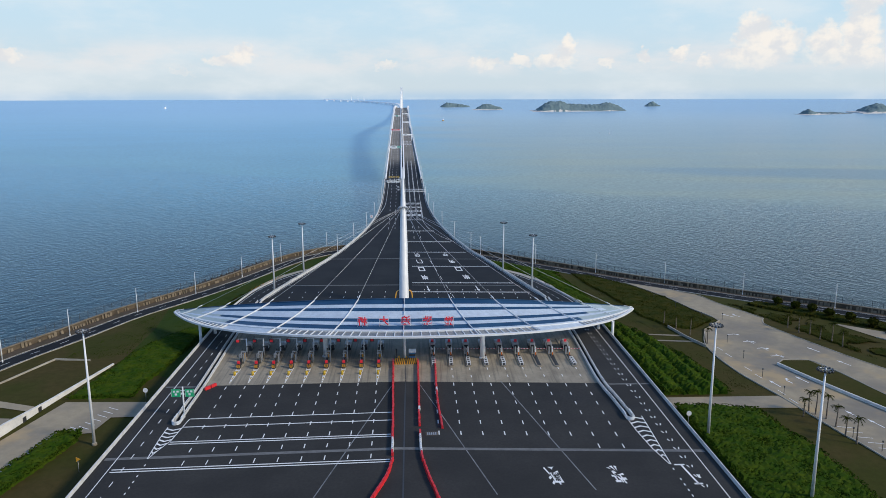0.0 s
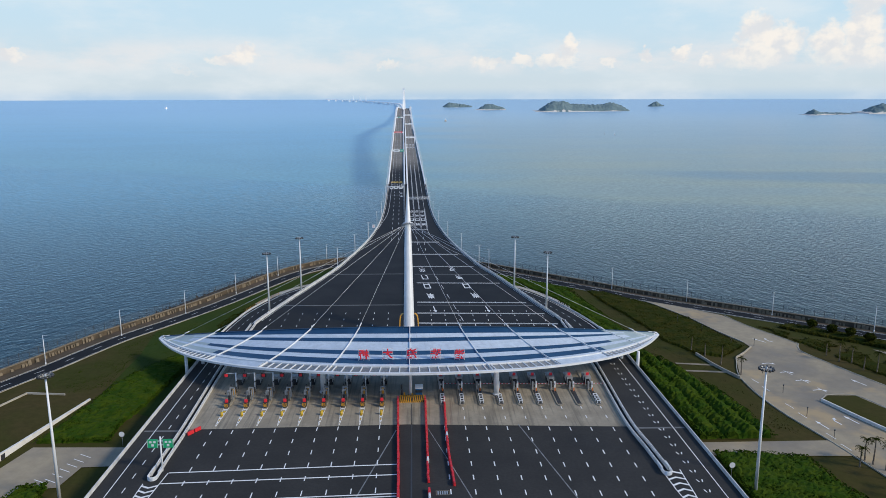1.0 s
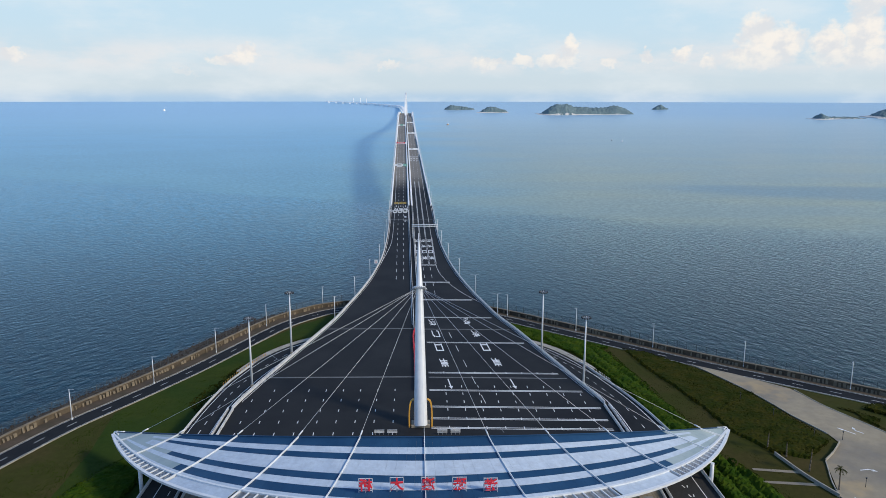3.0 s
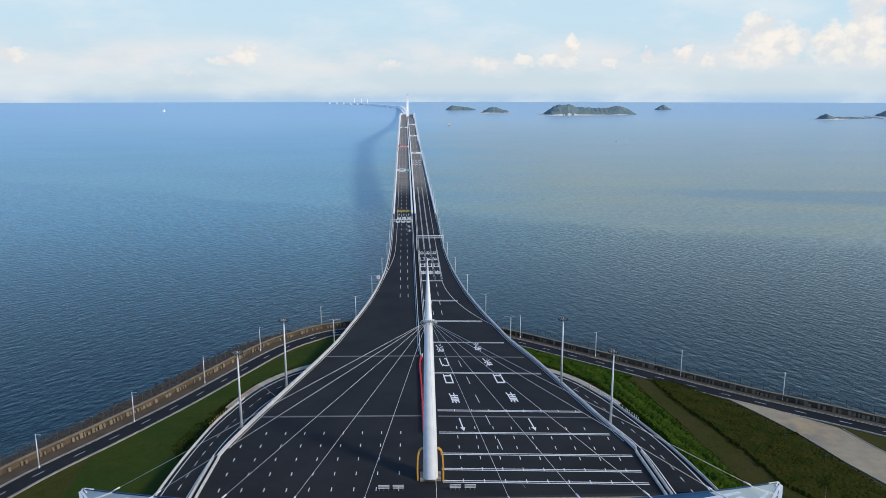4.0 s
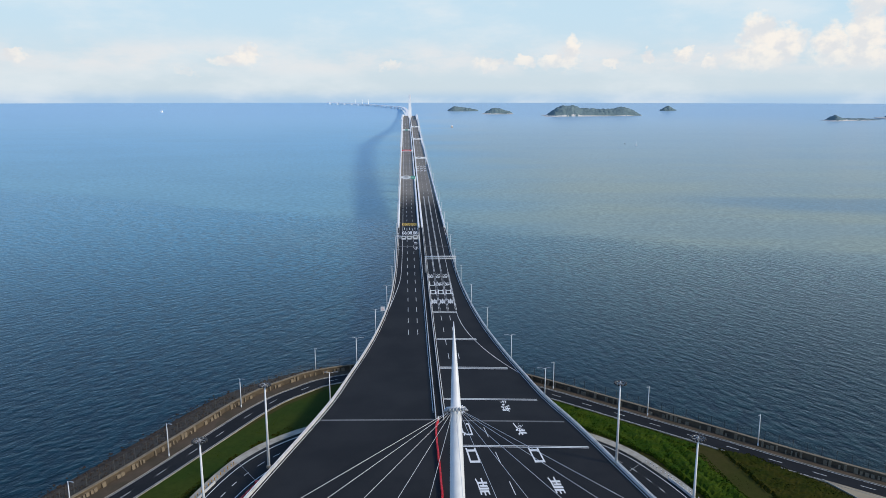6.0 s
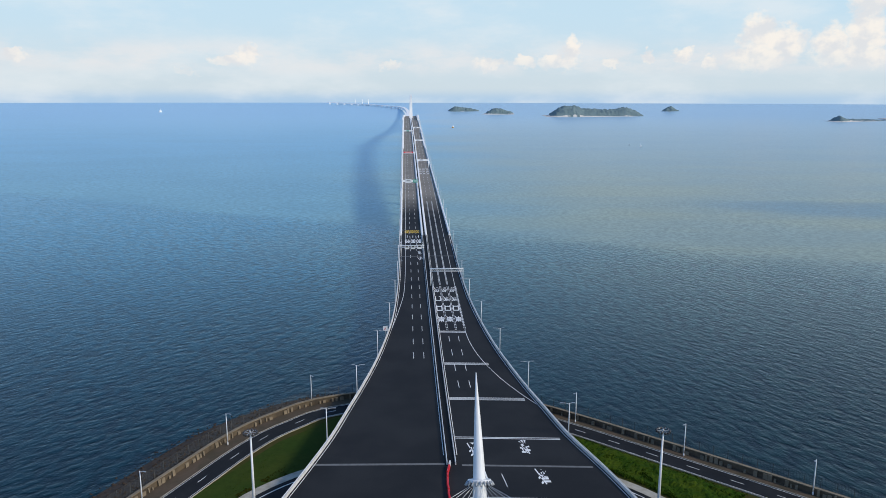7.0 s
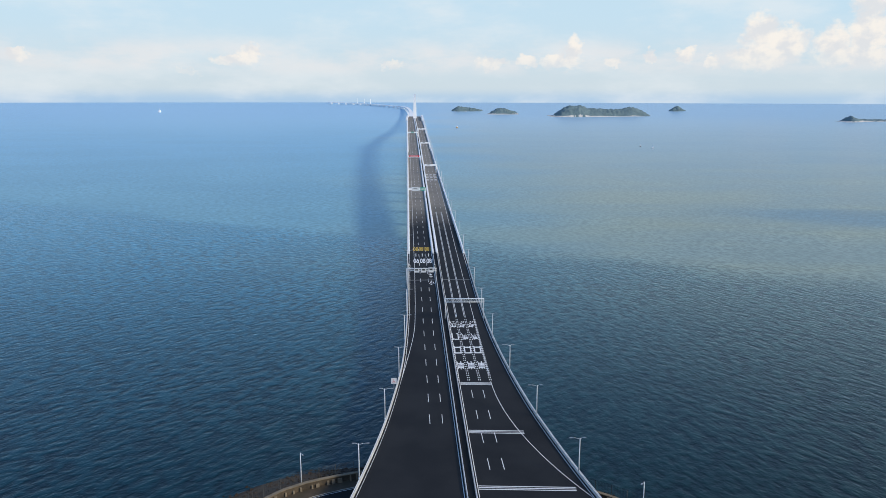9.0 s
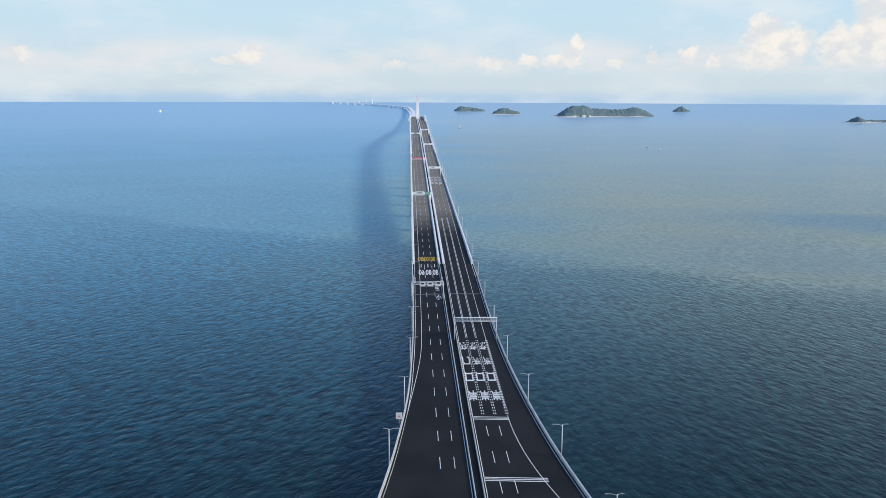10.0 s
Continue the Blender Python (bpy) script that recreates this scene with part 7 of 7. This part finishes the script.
# ---- the bridge out at sea: piers, sail tower, far viaduct ----
def pier(height, w=6.5):
    t = thing("bridge_pier", "pale concrete bridge pier standing in the sea", "pier", group="bridge piers")
    for s in (-1, 1):
        bm = bmesh.new()
        x = s * w
        v0 = [(x - 1.6, -1.2), (x + 1.6, -1.2), (x + 1.6, 1.2), (x - 1.6, 1.2)]
        slab(bm, v0, -3.0, height - 1.6)
        part("column", bm, M["parapet"], t)
    bm = bmesh.new()
    box(bm, -w - 3.4, w + 3.4, -1.5, 1.5, height - 1.8, height)
    part("cap", bm, M["parapet"], t)
    bm = bmesh.new()
    box(bm, -w - 3, w + 3, -2.8, 2.8, -3.5, 1.2)
    part("footing", bm, M["parapet"], t)
    return t


for k in range(22):
    y = 245 + 75 * k
    x, h = axis_x(y) - 0.6, deck_z(y) - 2.5 - SEA
    t = pier(h)
    t.matrix_basis = pose(x, y, SEA)

t = thing("bridge_tower", "slim white sail-shaped tower over the shipping channel", "tower", (axis_x(1700) + 1.0, 1700, deck_z(1700)))
bm = bmesh.new()
prev = None
for k in range(13):
    f = k / 12
    z = 52.5 * f
    w, d = 3.9 * (1 - 0.35 * f), 4.5 * (1 - 0.7 * f)
    yb = 6.5 * math.sin(f * 2.2) - 2
    ring = [bm.verts.new(p) for p in ((-w, yb - d, z), (w, yb - d, z), (w, yb + d, z), (-w, yb + d, z))]
    if prev:
        for i in range(4):
            bm.faces.new((prev[i], prev[(i + 1) % 4], ring[(i + 1) % 4], ring[i]))
    prev = ring
bm.faces.new(prev)
part("pylon", bm, M["far_white"], t)
for s in (-1, 1):
    for k in range(8):
        bm = bmesh.new()
        tube(bm, (0, 1, 22 + 4 * k), (0, s * (30 + 17 * k), 1.0 + deck_z(1700 + s * (30 + 17 * k)) - deck_z(1700)), 0.18, 0.18, 4)
        part("stay_cable", bm, M["far_white"], t)
for s in (-1, 1):
    bm = bmesh.new()
    pts = [Vector((s * 15.8 - (0.6 if s < 0 else -0.2), -140 + 20 * k, deck_z(1560 + 20 * k) - deck_z(1700) + 1.0 + 2.4 * math.sin(math.pi * k / 14))) for k in range(15)]
    sweep(bm, pts, [(-1.7, -1.5), (1.7, -1.5), (2.2, 0.6), (1.5, 2.6), (-1.5, 2.6), (-2.2, 0.6)])
    bmesh.ops.recalc_face_normals(bm, faces=bm.faces)
    part("edge_girder", bm, M["far_white"], t)

far = spline([(axis_x(2400), 2400, 40.5), (-38, 3000, 33), (-48, 3700, 36), (-77.6, 4250, 46), (-138, 4380, 51.3), (-223.8, 4480, 56.6), (-311.2, 4550, 62), (-415.5, 4590, 67.2), (-485.8, 4615, 69.7), (-555.5, 4630, 73)], 20.0)


def sea_z(x, y):
    return SEA + 80 * max(0.0, (math.hypot(x, y - 60) - 1200) / 3500) ** 5


via = thing("far_viaduct", "long white sea viaduct curving away on many piers", "bridge", (far[0].x, far[0].y, SEA))
o = Vector((far[0].x, far[0].y, SEA))
bm = bmesh.new()
sweep(bm, [p - o for p in far], [(-8, 1.6), (8, 1.6), (8, -2.8), (4, -3.6), (-4, -3.6), (-8, -2.8)])
bmesh.ops.recalc_face_normals(bm, faces=bm.faces)
part("girder", bm, M["far_white"], via)
for i in range(2, len(far), 2):
    p = far[i] - o
    zs = min(sea_z(far[i].x, far[i].y) - SEA - 3, p.z - 5)
    bm = bmesh.new()
    box(bm, p.x - 5.5, p.x + 5.5, p.y - 9.0, p.y + 9.0, zs, p.z - 2.4)
    part("pier", bm, M["far_white"], via)
for x in (-373.0, -338.0, -297.0):
    p = min(far, key=lambda q: abs(q.x - x)) - o
    bm = bmesh.new()
    tube(bm, p - Vector((0, 0, 12)), p + Vector((0, 0, 30)), 2.8, 1.3, 8)
    part("pylon", bm, M["far_white"], via)

# ---- islands ----
def islet(x0, x1, y, peaks, seed, label):
    """Wooded rocky island from x0 to x1 with hills at (fraction, height, spread)."""
    r = random.Random(seed)
    cx = (x0 + x1) / 2
    zs = sea_z(cx, y)
    t = thing("island", label, "island", (cx, y, zs - 1))
    nx, ny = 150, 30
    half = (x1 - x0) / 2
    depth = min(half * 0.34, 75.0)
    bm = bmesh.new()
    grid = []
    for i in range(nx + 1):
        f = i / nx
        row = []
        h = sum(a * math.exp(-((f - c) / s) ** 2) for c, a, s in peaks) * min(1.0, 9 * f, 9 * (1 - f)) ** 0.7
        for j in range(ny + 1):
            g = j / ny * 2 - 1
            x, y_in = -half + 2 * half * f, g * depth
            rough = noise.noise(Vector((x * 0.02, y_in * 0.02, seed)))
            z = h * math.sin(math.pi / 2 * (1 - abs(g))) ** 0.8 * (1 + 0.16 * rough)
            if z > 7:      # rounded tree crowns over the hills
                z += 7 * abs(noise.noise(Vector((x * 0.045, y_in * 0.045, seed + 3)))) + 4 * abs(noise.noise(Vector((x * 0.11, y_in * 0.11, seed + 7))))
            low = -3 if j in (0, ny) or i in (0, nx) else max(z, 0.8 + 2 * rough)
            row.append(bm.verts.new((x + r.uniform(-1, 1), y_in, low + sea_z(cx, y + y_in) - zs)))
        grid.append(row)
    for i in range(nx):
        for j in range(ny):
            f = bm.faces.new((grid[i][j], grid[i + 1][j], grid[i + 1][j + 1], grid[i][j + 1]))
            zz = sum(v.co.z - sea_z(cx, y + v.co.y) + zs for v in f.verts) / 4
            patch = noise.noise(Vector((i * 0.13, j * 0.2, seed)))
            f.material_index = 1 if zz < 4.2 + 5 * patch + 2.5 * noise.noise(Vector((i * 0.6, j * 0.8, seed + 5))) else 0
            f.smooth = f.material_index == 0
    part("landmass", bm, [M["island_hazed"], M["island_rock"]], t)
    return t


# west end, east end, y, hills, seed
ISLANDS = [(158, 383, 4215, [(0.25, 22, 0.16), (0.5, 18, 0.2), (0.75, 8, 0.2)], 1), (343, 535, 4028, [(0.38, 24, 0.2), (0.62, 20, 0.18), (0.85, 8, 0.12)], 2),
           (652, 1180, 3825, [(0.17, 40, 0.10), (0.30, 42, 0.09), (0.46, 34, 0.10), (0.62, 27, 0.09), (0.78, 40, 0.10), (0.92, 20, 0.08)], 3),
           (1306, 1449, 4039, [(0.55, 29, 0.26)], 4), (1798, 2090, 3195, [(0.16, 17, 0.08), (0.32, 6, 0.2), (0.7, 7, 0.3)], 5),
           (2085, 2590, 3230, [(0.2, 32, 0.12), (0.6, 25, 0.3)], 6)]
for x0, x1, y, peaks, seed in ISLANDS:
    islet(x0, x1, y, peaks, seed, "wooded island with pale rocky shore" if seed < 5 else "low rocky island with a sandy spit")

# ---- boats ----
def boat(x, y, length, mat, label):
    z = sea_z(x, y)
    t = thing("boat", label, "boat", (x, y, z), 80)
    bm = bmesh.new()
    L, w = length / 2, length * 0.13
    pts = [(-L, -w), (L * 0.5, -w), (L, 0), (L * 0.5, w), (-L, w)]
    top = [bm.verts.new((a, b * 1.15, length * 0.12)) for a, b in pts]
    low = [bm.verts.new((a * 0.92, b * 0.8, -0.6)) for a, b in pts]
    bm.faces.new(top)
    bm.faces.new(low[::-1])
    for i in range(5):
        bm.faces.new((low[i], low[(i + 1) % 5], top[(i + 1) % 5], top[i]))
    bmesh.ops.recalc_face_normals(bm, faces=bm.faces)
    part("hull", bm, M[mat], t)
    bm = bmesh.new()
    box(bm, -L * 0.7, -L * 0.05, -w * 0.8, w * 0.8, length * 0.12, length * 0.34)
    part("cabin", bm, M["far_white"], t)
    bm = bmesh.new()
    tube(bm, (-L * 0.2, 0, length * 0.3), (-L * 0.2, 0, length * 0.65), length * 0.015, length * 0.01, 6)
    part("mast", bm, M["far_white"], t)
    return t


boat(133, 2820, 24, "yellow", "small yellow and white work boat at sea")
sailer = boat(525, 1725, 12, "far_white", "small white sailing boat with its sail up")
bm = bmesh.new()
slab(bm, [(-3.6, -0.12), (3.4, -0.12), (3.4, 0.12), (-3.6, 0.12)], 2.2, lambda x, y: 2.4 if x > 0 else 13.0)
part("sail", bm, M["far_white"], sailer)
boat(516, 1790, 9, "dark", "small dark boat at sea")
boat(-1340, 3960, 36, "far_white", "low white ship far off near the horizon")
